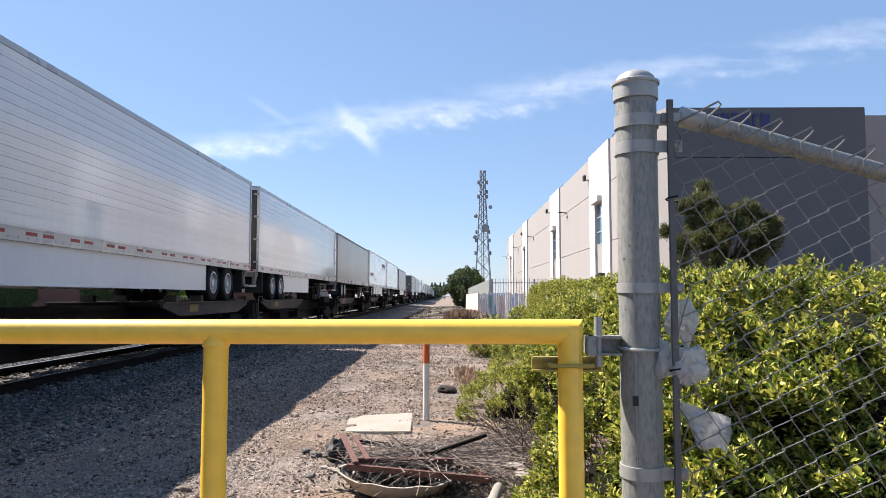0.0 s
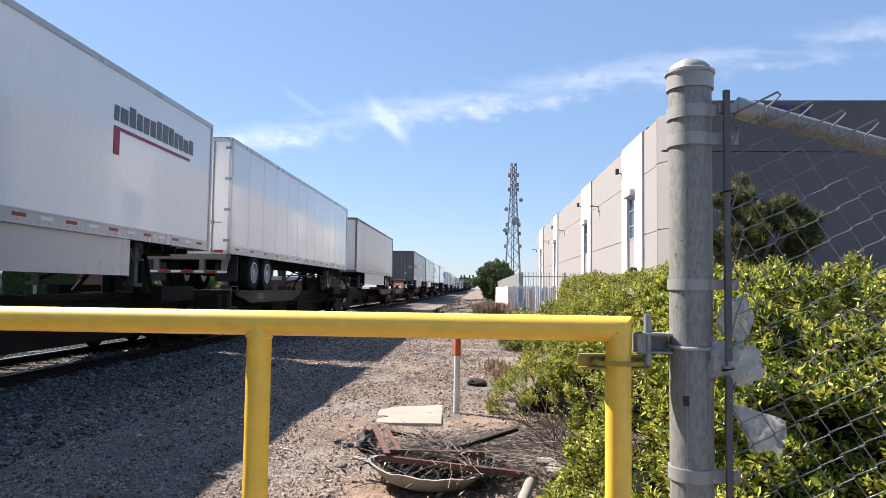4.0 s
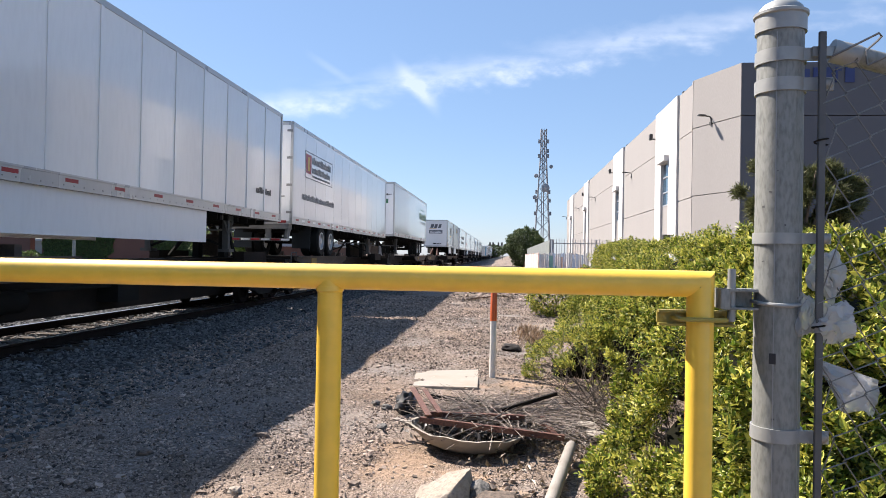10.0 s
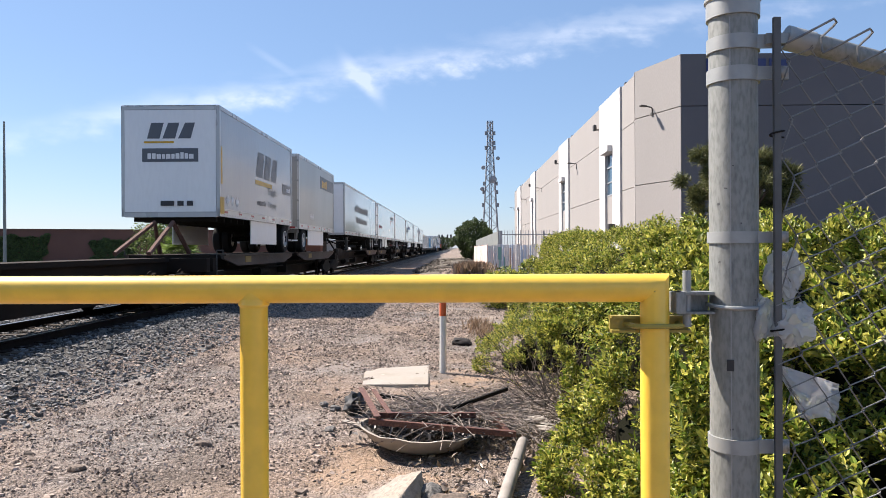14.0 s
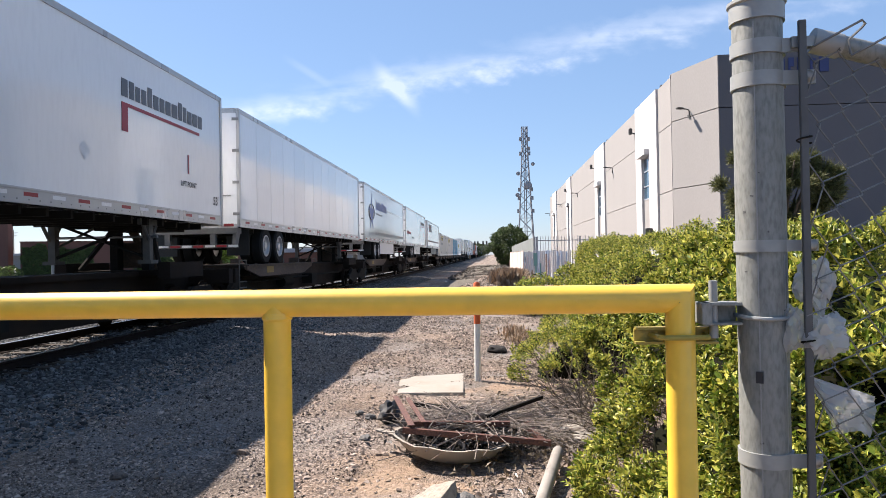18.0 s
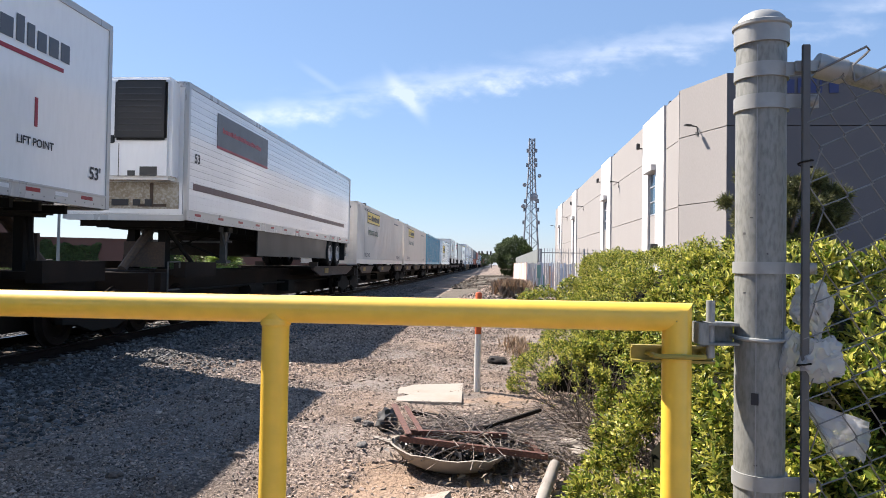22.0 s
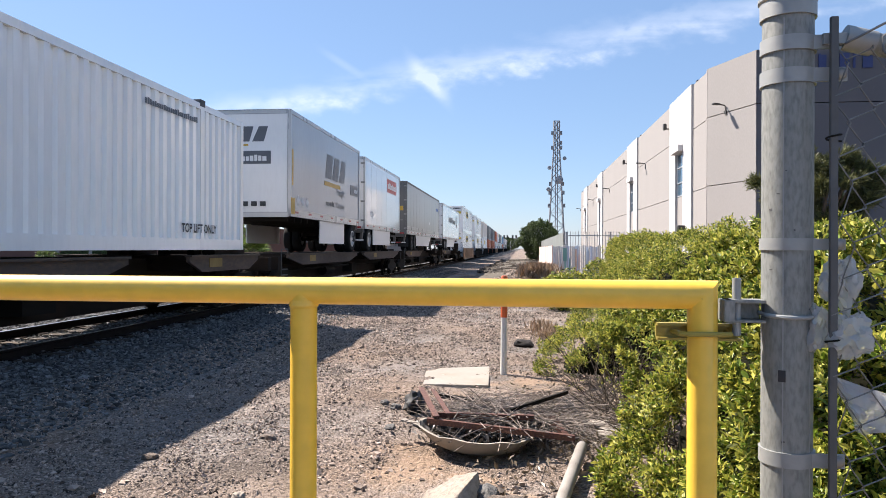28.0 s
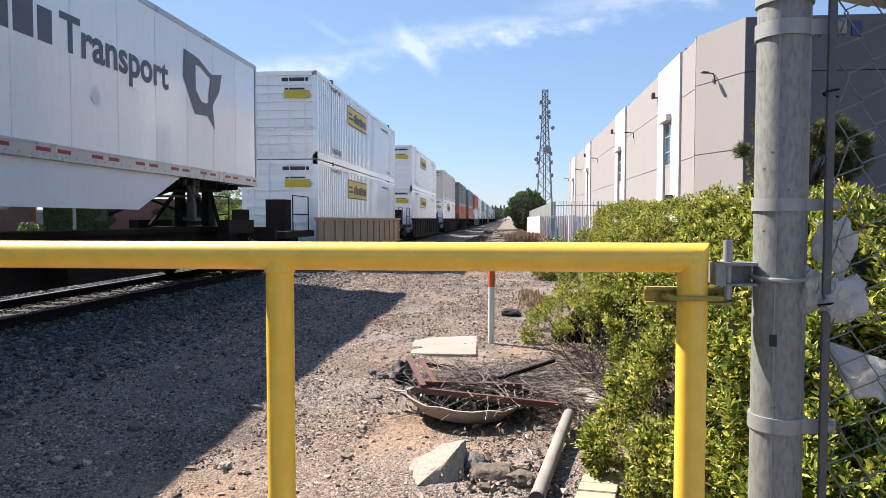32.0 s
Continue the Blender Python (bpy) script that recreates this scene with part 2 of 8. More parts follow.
M["rubble_dark"] = surface("rubble_dark", (0.082, 0.0779, 0.0738), (0.164, 0.1558, 0.1476), 0.8, scale=12, bump=0.8, c=(0.041, 0.041, 0.041))
M["rubble_brown"] = surface("rubble_brown", (0.10, 0.075, 0.06), (0.19, 0.145, 0.115), 0.95, scale=14, fine=45, bump=1.0, c=(0.06, 0.048, 0.04))
M["rubble_far"] = surface("rubble_far", (0.06, 0.05, 0.04), (0.11, 0.09, 0.07), 0.95, scale=2, bump=0.5, island=0.6)
M["rubble_mix"] = surface("rubble_mix", (0.16, 0.13, 0.11), (0.28, 0.22, 0.185), 0.95, scale=9, bump=0.5, island=0.8)
M["olive_metal"] = surface("olive_metal", (0.40, 0.31, 0.04), (0.25, 0.2, 0.06), 0.4, scale=9)
M["plastic_bag"] = leaf_material("plastic_bag", (0.72, 0.72, 0.72), (0.60, 0.60, 0.62), 0.05, 0.35, 0.2)
nt = M["plastic_bag"].node_tree
clear, thin = nt.nodes.new("ShaderNodeBsdfTransparent"), nt.nodes.new("ShaderNodeMixShader")
thin.inputs[0].default_value = 0.38
nt.links.new(nt.nodes["Material Output"].inputs[0].links[0].from_socket, thin.inputs[1])
nt.links.new(clear.outputs[0], thin.inputs[2])
nt.links.new(thin.outputs[0], nt.nodes["Material Output"].inputs[0])
M["leaf_hedge"] = leaf_material("leaf_hedge", (0.052, 0.100, 0.010), (0.165, 0.205, 0.022), 0.85, 0.26, 0.42, (0.62, 0.57, 0.115))
M["leaf_dark"] = leaf_material("leaf_dark", (0.04, 0.07, 0.018), (0.075, 0.105, 0.025), 0.5, 0.22, 0.65)
M["leaf_pine"] = leaf_material("leaf_pine", (0.075, 0.092, 0.028), (0.175, 0.165, 0.058), 0.6, 0.2, 0.6)
M["leaf_mid"] = leaf_material("leaf_mid", (0.085, 0.13, 0.03), (0.20, 0.24, 0.06), 0.6, 0.25, 0.5)
M["leaf_young"] = leaf_material("leaf_young", (0.16, 0.24, 0.05), (0.26, 0.33, 0.08), 0.5, 0.3, 0.45)
M["leaf_palm"] = leaf_material("leaf_palm", (0.08, 0.10, 0.04), (0.13, 0.13, 0.06), 0.4, 0.2)
M["dry_frond"] = leaf_material("dry_frond", (0.19, 0.145, 0.09), (0.13, 0.10, 0.07), 0.4, 0.15)
M["dry_grass"] = leaf_material("dry_grass", (0.30, 0.205, 0.135), (0.40, 0.29, 0.19), 0.45, 0.3)
M["litter"] = leaf_material("litter", (0.035, 0.032, 0.03), (0.09, 0.075, 0.065), 0.6, 0.05)
M["weeds"] = surface("weeds", (0.082, 0.06724, 0.0492), (0.041, 0.03444, 0.02296), 0.95, scale=1.1, fine=14, bump=0.9, c=(0.123, 0.0984, 0.0738))
M["hedge_shade"] = surface("hedge_shade", (0.008, 0.009, 0.005), (0.014, 0.013, 0.008), 0.95, scale=6, spec=0.05)
M["bark"] = surface("bark", (0.12, 0.09, 0.065), (0.18, 0.14, 0.10), 0.9, scale=8, stretch=(4, 4, 1), bump=0.6)
M["twig"] = surface("twig", (0.10, 0.078, 0.062), (0.045, 0.036, 0.029), 0.85, scale=5, island=0.6)
M["stick"] = surface("stick", (0.31, 0.26, 0.225), (0.085, 0.066, 0.054), 0.85, scale=5, island=0.6)
M["stucco"] = surface("stucco", (0.285, 0.268, 0.258), (0.270, 0.255, 0.246), 0.9, scale=0.35, fine=30, bump=0.12, dirt=0.08, stretch=(1, 1, 0.3), dirt_color=(0.3116, 0.2952, 0.2788))
M["stucco_white"] = surface("stucco_white", (0.515, 0.505, 0.505), (0.490, 0.482, 0.482), 0.9, scale=0.35, fine=30, bump=0.1, dirt=0.06, stretch=(1, 1, 0.3), dirt_color=(0.492, 0.4756, 0.4592))
# end wall turned from the sun: its shade is put into the colour
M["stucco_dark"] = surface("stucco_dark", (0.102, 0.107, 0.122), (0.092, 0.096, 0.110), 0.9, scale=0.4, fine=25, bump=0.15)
M["groove"] = surface("groove", (0.10, 0.095, 0.09), rough=0.9)
M["window_frame"] = surface("window_frame", (0.55, 0.55, 0.56), rough=0.4, metal=0.5)
M["fixture"] = surface("fixture", (0.04, 0.04, 0.04), (0.06, 0.055, 0.05), 0.5)
M["blue_paint"] = surface("blue_paint", (0.018, 0.035, 0.14), rough=0.5)
M["iron"] = surface("iron", (0.36, 0.36, 0.37), (0.27, 0.27, 0.28), 0.6, metal=0.3)
M["conc_wall"] = surface("conc_wall", (0.62, 0.60, 0.57), (0.50, 0.48, 0.46), 0.9, scale=1.2, bump=0.3, dirt=0.35, dirt_color=(0.42, 0.26, 0.22))
M["board_white"] = surface("board_white", (0.70, 0.67, 0.66), None, 0.85, scale=1.5, fine=12, bump=0.3, stretch=(3, 3, 0.5), each=0.15, dirt=0.3, dirt_color=(0.2788, 0.2378, 0.2132))
M["board_pink"] = surface("board_pink", (0.78, 0.58, 0.52), None, 0.85, scale=1.5, fine=12, bump=0.3, stretch=(3, 3, 0.5), each=0.15, dirt=0.3, dirt_color=(0.2788, 0.2378, 0.2132))
M["board_grey"] = surface("board_grey", (0.60, 0.60, 0.63), None, 0.85, scale=1.5, fine=12, bump=0.3, stretch=(3, 3, 0.5), each=0.15, dirt=0.3, dirt_color=(0.2788, 0.2378, 0.2132))
M["board_teal"] = surface("board_teal", (0.22, 0.42, 0.37), None, 0.85, scale=1.5, fine=12, bump=0.3, stretch=(3, 3, 0.5), each=0.15, dirt=0.3, dirt_color=(0.2788, 0.2378, 0.2132))
M["board_orange"] = surface("board_orange", (0.55, 0.36, 0.28), None, 0.85, scale=1.5, fine=12, bump=0.3, stretch=(3, 3, 0.5), each=0.15, dirt=0.3, dirt_color=(0.2788, 0.2378, 0.2132))
M["board_blue"] = surface("board_blue", (0.55, 0.62, 0.74), None, 0.85, scale=1.5, fine=12, bump=0.3, stretch=(3, 3, 0.5), each=0.15, dirt=0.3, dirt_color=(0.2788, 0.2378, 0.2132))
M["sheet_metal"] = surface("sheet_metal", (0.30, 0.32, 0.31), (0.24, 0.26, 0.25), 0.55, metal=0.4, scale=2)
M["tower_steel"] = surface("tower_steel", (0.24, 0.245, 0.26), (0.31, 0.31, 0.32), 0.6, metal=0.2, scale=1)
M["brick_red"] = surface("brick_red", (0.17, 0.080, 0.058), (0.105, 0.052, 0.042), 0.9, scale=0.6, fine=18, bump=0.5)
M["roof_grey"] = surface("roof_grey", (0.4, 0.4, 0.42), rough=0.8, scale=1)
M["plastic_white"] = surface("plastic_white", (0.345, 0.315, 0.275), (0.28, 0.25, 0.215), 0.75, scale=3, bump=0.12, fine=22, dirt=0.6, dirt_color=(0.23, 0.18, 0.13), spec=0.3)
M["pvc"] = surface("pvc", (0.33, 0.305, 0.275), (0.22, 0.20, 0.175), 0.7, scale=7, bump=0.15, dirt=0.8, dirt_color=(0.14, 0.112, 0.088), fine=30, spec=0.3)
M["orange"] = surface("orange", (0.62, 0.12, 0.03), (0.55, 0.10, 0.03), 0.5, scale=8)
M["white_post"] = surface("white_post", (0.704, 0.6952, 0.6688), (0.6336, 0.616, 0.5808), 0.5, scale=6, dirt=0.15)
M["rust"] = surface("rust", (0.11, 0.044, 0.03168), (0.0572, 0.02816, 0.02464), 0.65, metal=0.15, scale=9, bump=0.4, c=(0.1672, 0.0748, 0.0484))
M["concrete"] = surface("concrete", (0.36, 0.315, 0.265), (0.28, 0.242, 0.205), 0.95, scale=7, fine=40, bump=1.0, c=(0.21, 0.18, 0.15), spec=0.15)
M["soil"] = surface("soil", (0.2952, 0.2132, 0.1476), (0.2378, 0.1722, 0.123), 0.95, scale=2.2, fine=40, bump=0.8, c=(0.1804, 0.1476, 0.123))
M["cardboard"] = surface("cardboard", (0.41, 0.328, 0.2296), (0.3444, 0.2788, 0.1968), 0.9, scale=4)
M["tyre"] = surface("tyre", (0.011, 0.011, 0.011), (0.019, 0.018, 0.016), 0.85, scale=8, bump=0.2, spec=0.2)
M["rim"] = surface("rim", (0.50, 0.50, 0.50), (0.38, 0.38, 0.38), 0.4, metal=0.5, scale=8)
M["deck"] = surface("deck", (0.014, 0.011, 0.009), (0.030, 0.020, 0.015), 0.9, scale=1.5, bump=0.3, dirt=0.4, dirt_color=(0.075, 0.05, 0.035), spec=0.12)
M["sill"] = surface("sill", (0.098, 0.068, 0.053), (0.055, 0.039, 0.031), 0.8, scale=1.4, fine=22, bump=0.3, c=(0.11, 0.075, 0.05), dirt=0.5, dirt_color=(0.02, 0.015, 0.013), stretch=(1, 0.35, 1))
M["deck_yellow"] = surface("deck_yellow", (0.34, 0.22, 0.05), (0.16, 0.11, 0.05), 0.7, scale=4, fine=20)
M["well_tan"] = surface("well_tan", (0.42, 0.27, 0.17), (0.34, 0.22, 0.14), 0.7, scale=1.5, dirt=0.3)
M["hitch_red"] = surface("hitch_red", (0.26, 0.11, 0.075), (0.17, 0.08, 0.058), 0.95, scale=4, spec=0.08)
M["leg_grey"] = surface("leg_grey", (0.17, 0.17, 0.17), (0.10, 0.097, 0.093), 0.6, metal=0.2, scale=8, dirt=0.3)
M["leg_dark"] = surface("leg_dark", (0.10, 0.096, 0.090), (0.05, 0.046, 0.042), 0.7, scale=8, dirt=0.3)
M["red_mark"] = surface("red_mark", (0.32, 0.015, 0.022), rough=0.4)
M["white_mark"] = surface("white_mark", (0.8, 0.8, 0.8), rough=0.4)
M["black_mark"] = surface("black_mark", (0.03, 0.03, 0.035), rough=0.5)
M["rod"] = surface("rod", (0.3, 0.3, 0.3), (0.2, 0.2, 0.2), 0.5, metal=0.6)
for key, col in dict(green=(0.03, 0.16, 0.08), navy=(0.03, 0.09, 0.34), crimson=(0.36, 0.02, 0.04), gold=(0.60, 0.34, 0.02), brown=(0.10, 0.05, 0.02),
                     jb_yellow=(0.68, 0.50, 0.03), jb_green=(0.02, 0.07, 0.05), scarlet=(0.55, 0.04, 0.03), slate=(0.10, 0.11, 0.13)).items():
    M["ink_" + key] = surface("ink_" + key, col, rough=0.4, scale=3)


def paint(name, a, dirt=0.25, rough=0.16, metal=0.0):
    return surface(name, a, tuple(v * 0.96 for v in a), rough, metal, scale=0.9, fine=9, bump=0.03, c=tuple(v * 0.94 for v in a), stretch=(1.4, 1.4, 0.35), coat=0.75 if dirt < 0.3 else 0.2, each=0.05, dirt=dirt, dirt_color=tuple(v * 0.62 for v in a))


M["tr_white"] = paint("tr_white", (0.78, 0.78, 0.78))
M["tr_clean"] = paint("tr_clean", (0.88, 0.88, 0.88), 0.08)
M["tr_grey"] = paint("tr_grey", (0.20, 0.20, 0.203), 0.35, 0.3)
M["tr_slate_door"] = paint("tr_slate_door", (0.085, 0.087, 0.09), 0.45, 0.4)
M["rim_dark"] = surface("rim_dark", (0.09, 0.085, 0.08), (0.05, 0.048, 0.045), 0.6, metal=0.2, scale=8)
M["tr_dirty"] = paint("tr_dirty", (0.31, 0.31, 0.30), 0.4, 0.3)
M["tr_alu"] = paint("tr_alu", (0.46, 0.46, 0.46), 0.3, 0.28, 0.2)
M["tr_blue"] = paint("tr_blue", (0.03, 0.25, 0.42), 0.3, 0.4)
M["tr_beige"] = paint("tr_beige", (0.70, 0.65, 0.59), 0.35, 0.5)
M["tr_orange"] = paint("tr_orange", (0.50, 0.11, 0.04), 0.35, 0.5)
M["tr_slate"] = paint("tr_slate", (0.16, 0.17, 0.18), 0.3, 0.5)
M["tr_pup"] = paint("tr_pup", (0.41, 0.42, 0.44), 0.3, 0.22)
M["tr_matte"] = paint("tr_matte", (0.62, 0.62, 0.61), 0.35, 0.4)
M["tr_dull"] = paint("tr_dull", (0.27, 0.262, 0.25), 0.35, 0.3)
M["skirt_white"] = paint("skirt_white", (0.70, 0.71, 0.73), 0.3, 0.3)
M["skirt_black"] = paint("skirt_black", (0.014, 0.014, 0.015), 0.3, 0.65)

glass = bpy.data.materials.new("window_glass")
glass.use_nodes = True
gp = glass.node_tree.nodes["Principled BSDF"]
gp.inputs["Base Color"].default_value, gp.inputs["Roughness"].default_value = (0.04, 0.08, 0.12, 1), 0.03
gp.inputs["Specular IOR Level"].default_value = 0.9
M["glass"] = glass


# ---- mesh helpers ----
def box(bm, x0, x1, y0, y1, z0, z1, m=None):
    vs = [bm.verts.new((x, y, z)) for x in (x0, x1) for y in (y0, y1) for z in (z0, z1)]
    if m is not None:
        for v in vs:
            v.co = m @ v.co
    for f in ((0, 1, 3, 2), (4, 6, 7, 5), (0, 4, 5, 1), (2, 3, 7, 6), (0, 2, 6, 4), (1, 5, 7, 3)):
        bm.faces.new([vs[i] for i in f])
    return vs


def tube(bm, pts, r, n=10, caps=True):
    """A round bar through the points; r is one radius or one for each point."""
    pts = [Vector(p) for p in pts]
    rs = r if isinstance(r, (list, tuple)) else [r] * len(pts)
    rings = []
    for i, p in enumerate(pts):
        d = (pts[min(i + 1, len(pts) - 1)] - pts[max(i - 1, 0)]).normalized()
        a = d.orthogonal().normalized() if i == 0 else (a - d * a.dot(d)).normalized()
        c = d.cross(a)
        rings.append([bm.verts.new(p + (a * math.cos(t) + c * math.sin(t)) * rs[i]) for t in [2 * math.pi * k / n for k in range(n)]])
    for q, s in zip(rings, rings[1:]):
        for k in range(n):
            f = bm.faces.new((q[k], q[(k + 1) % n], s[(k + 1) % n], s[k]))
            f.smooth = n > 6
    if caps:
        bm.faces.new(rings[0][::-1])
        bm.faces.new(rings[-1])


def spin(bm, prof, n=20, m=None, ring=False):
    """A turned shape about z from (radius, height) points."""
    rings = []
    for r, z in prof:
        rings.append([bm.verts.new((r * math.cos(2 * math.pi * k / n), r * math.sin(2 * math.pi * k / n), z)) for k in range(n)])
    for q, s in zip(rings, rings[1:]):
        for k in range(n):
            bm.faces.new((q[k], q[(k + 1) % n], s[(k + 1) % n], s[k])).smooth = True
    if ring:
        for k in range(n):
            bm.faces.new((rings[-1][k], rings[-1][(k + 1) % n], rings[0][(k + 1) % n], rings[0][k])).smooth = True
    else:
        bm.faces.new(rings[0][::-1])
        bm.faces.new(rings[-1])
    if m is not None:
        for loop in rings:
            for v in loop:
                v.co = m @ v.co


def mesh_of(name, bm, mats, bevel=0.0):
    if bevel:
        bmesh.ops.bevel(bm, geom=list(bm.edges), offset=bevel, segments=2, affect="EDGES", clamp_overlap=True)
    bmesh.ops.recalc_face_normals(bm, faces=bm.faces)
    me = bpy.data.meshes.new(name)
    bm.to_mesh(me)
    bm.free()
    me.set_sharp_from_angle(angle=radians(38))
    for k in (mats if isinstance(mats, (list, tuple)) else [mats]):
        me.materials.append(M[k])
    return me


def part(name, bm, material, parent=None, label="", bevel=0.0, kind=""):
    ob = new(name, mesh_of(name, bm, material, bevel))
    ob.parent = parent
    return tagged(ob, label, kind=kind)


def shared(name, me, parent, m=None, label=""):
    ob = new(name, me)
    ob.parent = parent
    if m is not None:
        ob.matrix_basis = m
    return tagged(ob, label)


def thing(name, label, category, group="", kind="", at=(0, 0, 0)):
    ob = new(name)
    ob.location = at
    return tagged(ob, label, category, group, kind)


def cloud_mesh(name, verts, faces, material):
    me = bpy.data.meshes.new(name)
    me.from_pydata(verts.tolist() if hasattr(verts, "tolist") else verts, [], faces.tolist() if hasattr(faces, "tolist") else faces)
    me.materials.append(M[material])
    return me


def leaf_cloud(name, pos, nor, size, material, rng, aspect=0.42, lean=0.9, droop=0.0):
    """Many small folded leaves as one mesh: four corners each, the midrib bent."""
    n = len(pos)
    nor = nor + rng.normal(0, lean, (n, 3))
    nor /= np.linalg.norm(nor, axis=1)[:, None] + 1e-9
    ax = np.cross(nor, rng.normal(0, 1, (n, 3)))
    ax[:, 2] -= droop
    ax /= np.linalg.norm(ax, axis=1)[:, None] + 1e-9
    si = np.cross(nor, ax)
    s = (size * rng.uniform(0.65, 1.35, n))[:, None]
    v = np.stack([pos - ax * s * 0.5, pos + si * s * aspect * 0.5 + nor * s * 0.12 - ax * s * 0.05, pos + ax * s * 0.5, pos - si * s * aspect * 0.5 + nor * s * 0.12 - ax * s * 0.05], 1).reshape(-1, 3)
    k = np.arange(n)[:, None] * 4
    f = np.concatenate([k + np.array([[0, 1, 2]]), k + np.array([[0, 2, 3]])])
    return cloud_mesh(name, v, f, material)


def rosette_cloud(name, pos, axis, size, material, rng, leaves=7, width=0.21):
    """Shoot tips as one mesh: each a whorl of pointed oval leaves, folded along the midrib and curled at the tip."""
    n = len(pos)
    unit = lambda v: v / (np.linalg.norm(v, axis=-1, keepdims=True) + 1e-9)
    axis = unit(axis)
    e1 = unit(np.cross(axis, rng.normal(0, 1, (n, 3))))
    e2 = np.cross(axis, e1)
    k = np.arange(leaves)[None]
    phi = rng.uniform(0, 6.28, (n, 1)) + 2.4 * k + rng.normal(0, 0.3, (n, leaves))
    th = np.radians(28 + 58 * k / leaves + rng.normal(0, 13, (n, leaves)))
    out = e1[:, None] * np.cos(phi)[..., None] + e2[:, None] * np.sin(phi)[..., None]
    d = axis[:, None] * np.cos(th)[..., None] + out * np.sin(th)[..., None]
    up = axis[:, None] * np.sin(th)[..., None] - out * np.cos(th)[..., None]
    up = unit(up + rng.normal(0, 0.25, up.shape))
    side = unit(np.cross(d, up))
    s = (size * rng.uniform(0.65, 1.3, (n, leaves)))[..., None]
    base = pos[:, None] - axis[:, None] * (k * 0.18)[..., None] * size
    w = width * rng.uniform(0.8, 1.2, (n, leaves))[..., None]
    v = np.stack([base + d * s * 0.08, base + d * s * 0.4 + side * s * w + up * s * 0.07, base + d * s * 0.75 + side * s * w * 0.72 + up * s * 0.03, base + d * s - up * s * 0.12,
                  base + d * s * 0.75 - side * s * w * 0.72 + up * s * 0.03, base + d * s * 0.4 - side * s * w + up * s * 0.07], 2).reshape(-1, 3)
    q = np.arange(n * leaves)[:, None] * 6
    f = np.concatenate([q + np.array([[0, 1, 2, 3]]), q + np.array([[0, 3, 4, 5]])])
    return cloud_mesh(name, v, f, material)


def rock_cloud(name, pos, size, material, rng, flat=0.7, blocky=False):
    """Many small angular stones as one mesh; blocky ones have eight corners, the rest six."""
    if blocky:
        base = np.array([(x, y, z) for x in (-0.62, 0.62) for y in (-0.62, 0.62) for z in (-0.62, 0.62)], float)
        quads = ((0, 1, 3, 2), (4, 6, 7, 5), (0, 4, 5, 1), (2, 3, 7, 6), (0, 2, 6, 4), (1, 5, 7, 3))
        tri = np.array([t for a, b, c, d in quads for t in ((a, b, c), (a, c, d))])
    else:
        base = np.array([(1, 0, 0), (-1, 0, 0), (0, 1, 0), (0, -1, 0), (0, 0, 1), (0, 0, -1)], float)
        tri = np.array([(0, 2, 4), (2, 1, 4), (1, 3, 4), (3, 0, 4), (2, 0, 5), (1, 2, 5), (3, 1, 5), (0, 3, 5)])
    k = len(base)
    n = len(pos)
    v = base[None] * rng.uniform(0.55, 1.2, (n, k, 1)) + rng.normal(0, 0.2, (n, k, 3))
    a = rng.uniform(0, 6.28, n)
    ca, sa = np.cos(a)[:, None], np.sin(a)[:, None]
    v = np.stack([v[..., 0] * ca - v[..., 1] * sa, v[..., 0] * sa + v[..., 1] * ca, v[..., 2] * flat], -1)
    v = v * (size * rng.lognormal(0, 0.38, n))[:, None, None] + pos[:, None]
    f = (np.arange(n)[:, None, None] * k + tri[None]).reshape(-1, 3)
    return cloud_mesh(name, v.reshape(-1, 3), f, material)



# ---- ground and track ----
TRACK_X, RAIL_Z = -7.73, 0.26
SWING = 0.008               # the track leans this far from the y axis, metres a metre


def track_at(y):
    return TRACK_X - SWING * (y - 15)


def ground_height(x, y):
    h = 0.03 * noise.noise((x * 0.6, y * 0.6, 0)) + 0.012 * noise.noise((x * 3, y * 3, 4))
    if x < 0 and y > 0:
        calm = math.exp(-((x + 0.3) / 1.6) ** 2 - ((y - 5.4) / 1.8) ** 2)
        h += (1 - calm) * min(1.0, -x) * (0.05 * noise.noise((x * 1.5, y * 0.45, 9)) + 0.03 * noise.noise((x * 1.9, y * 1.7, 2)))
    if -11 < x < -4.2:
        d = abs(x - TRACK_X)
        h = h * 0.4 + 0.10 * min(1.0, max(0.0, (3.4 - d) / 1.4))
    return h


def build_ground():
    xs = [-2500, -800, -300, -120, -60, -30, -16] + [-12 + 0.25 * i for i in range(69)] + [8, 12, 20, 40, 90, 250, 800, 2500]
    ys = [-600, -200, -60, -20, -8, -3] + [0 + 0.25 * i for i in range(97)] + [26, 29, 33, 38, 45, 55, 70, 100, 150, 250, 450, 900, 1800, 4000]
    verts = [(x, y, ground_height(x, y) if abs(x) < 14 and -4 < y < 40 else (-0.02 if abs(x) > 14 else 0.1 if abs(x - TRACK_X) < 2.6 else 0.0)) for y in ys for x in xs]
    w = len(xs)
    faces = [(j * w + i, j * w + i + 1, (j + 1) * w + i + 1, (j + 1) * w + i) for j in range(len(ys) - 1) for i in range(w - 1)]
    ob = new("ground", cloud_mesh("ground", verts, faces, "gravel_ground"))
    tagged(ob, "grey-brown gravel and packed dirt beside the railway track", "ground", kind="structure")
    for f in ob.data.polygons:
        f.use_smooth = True


build_ground()


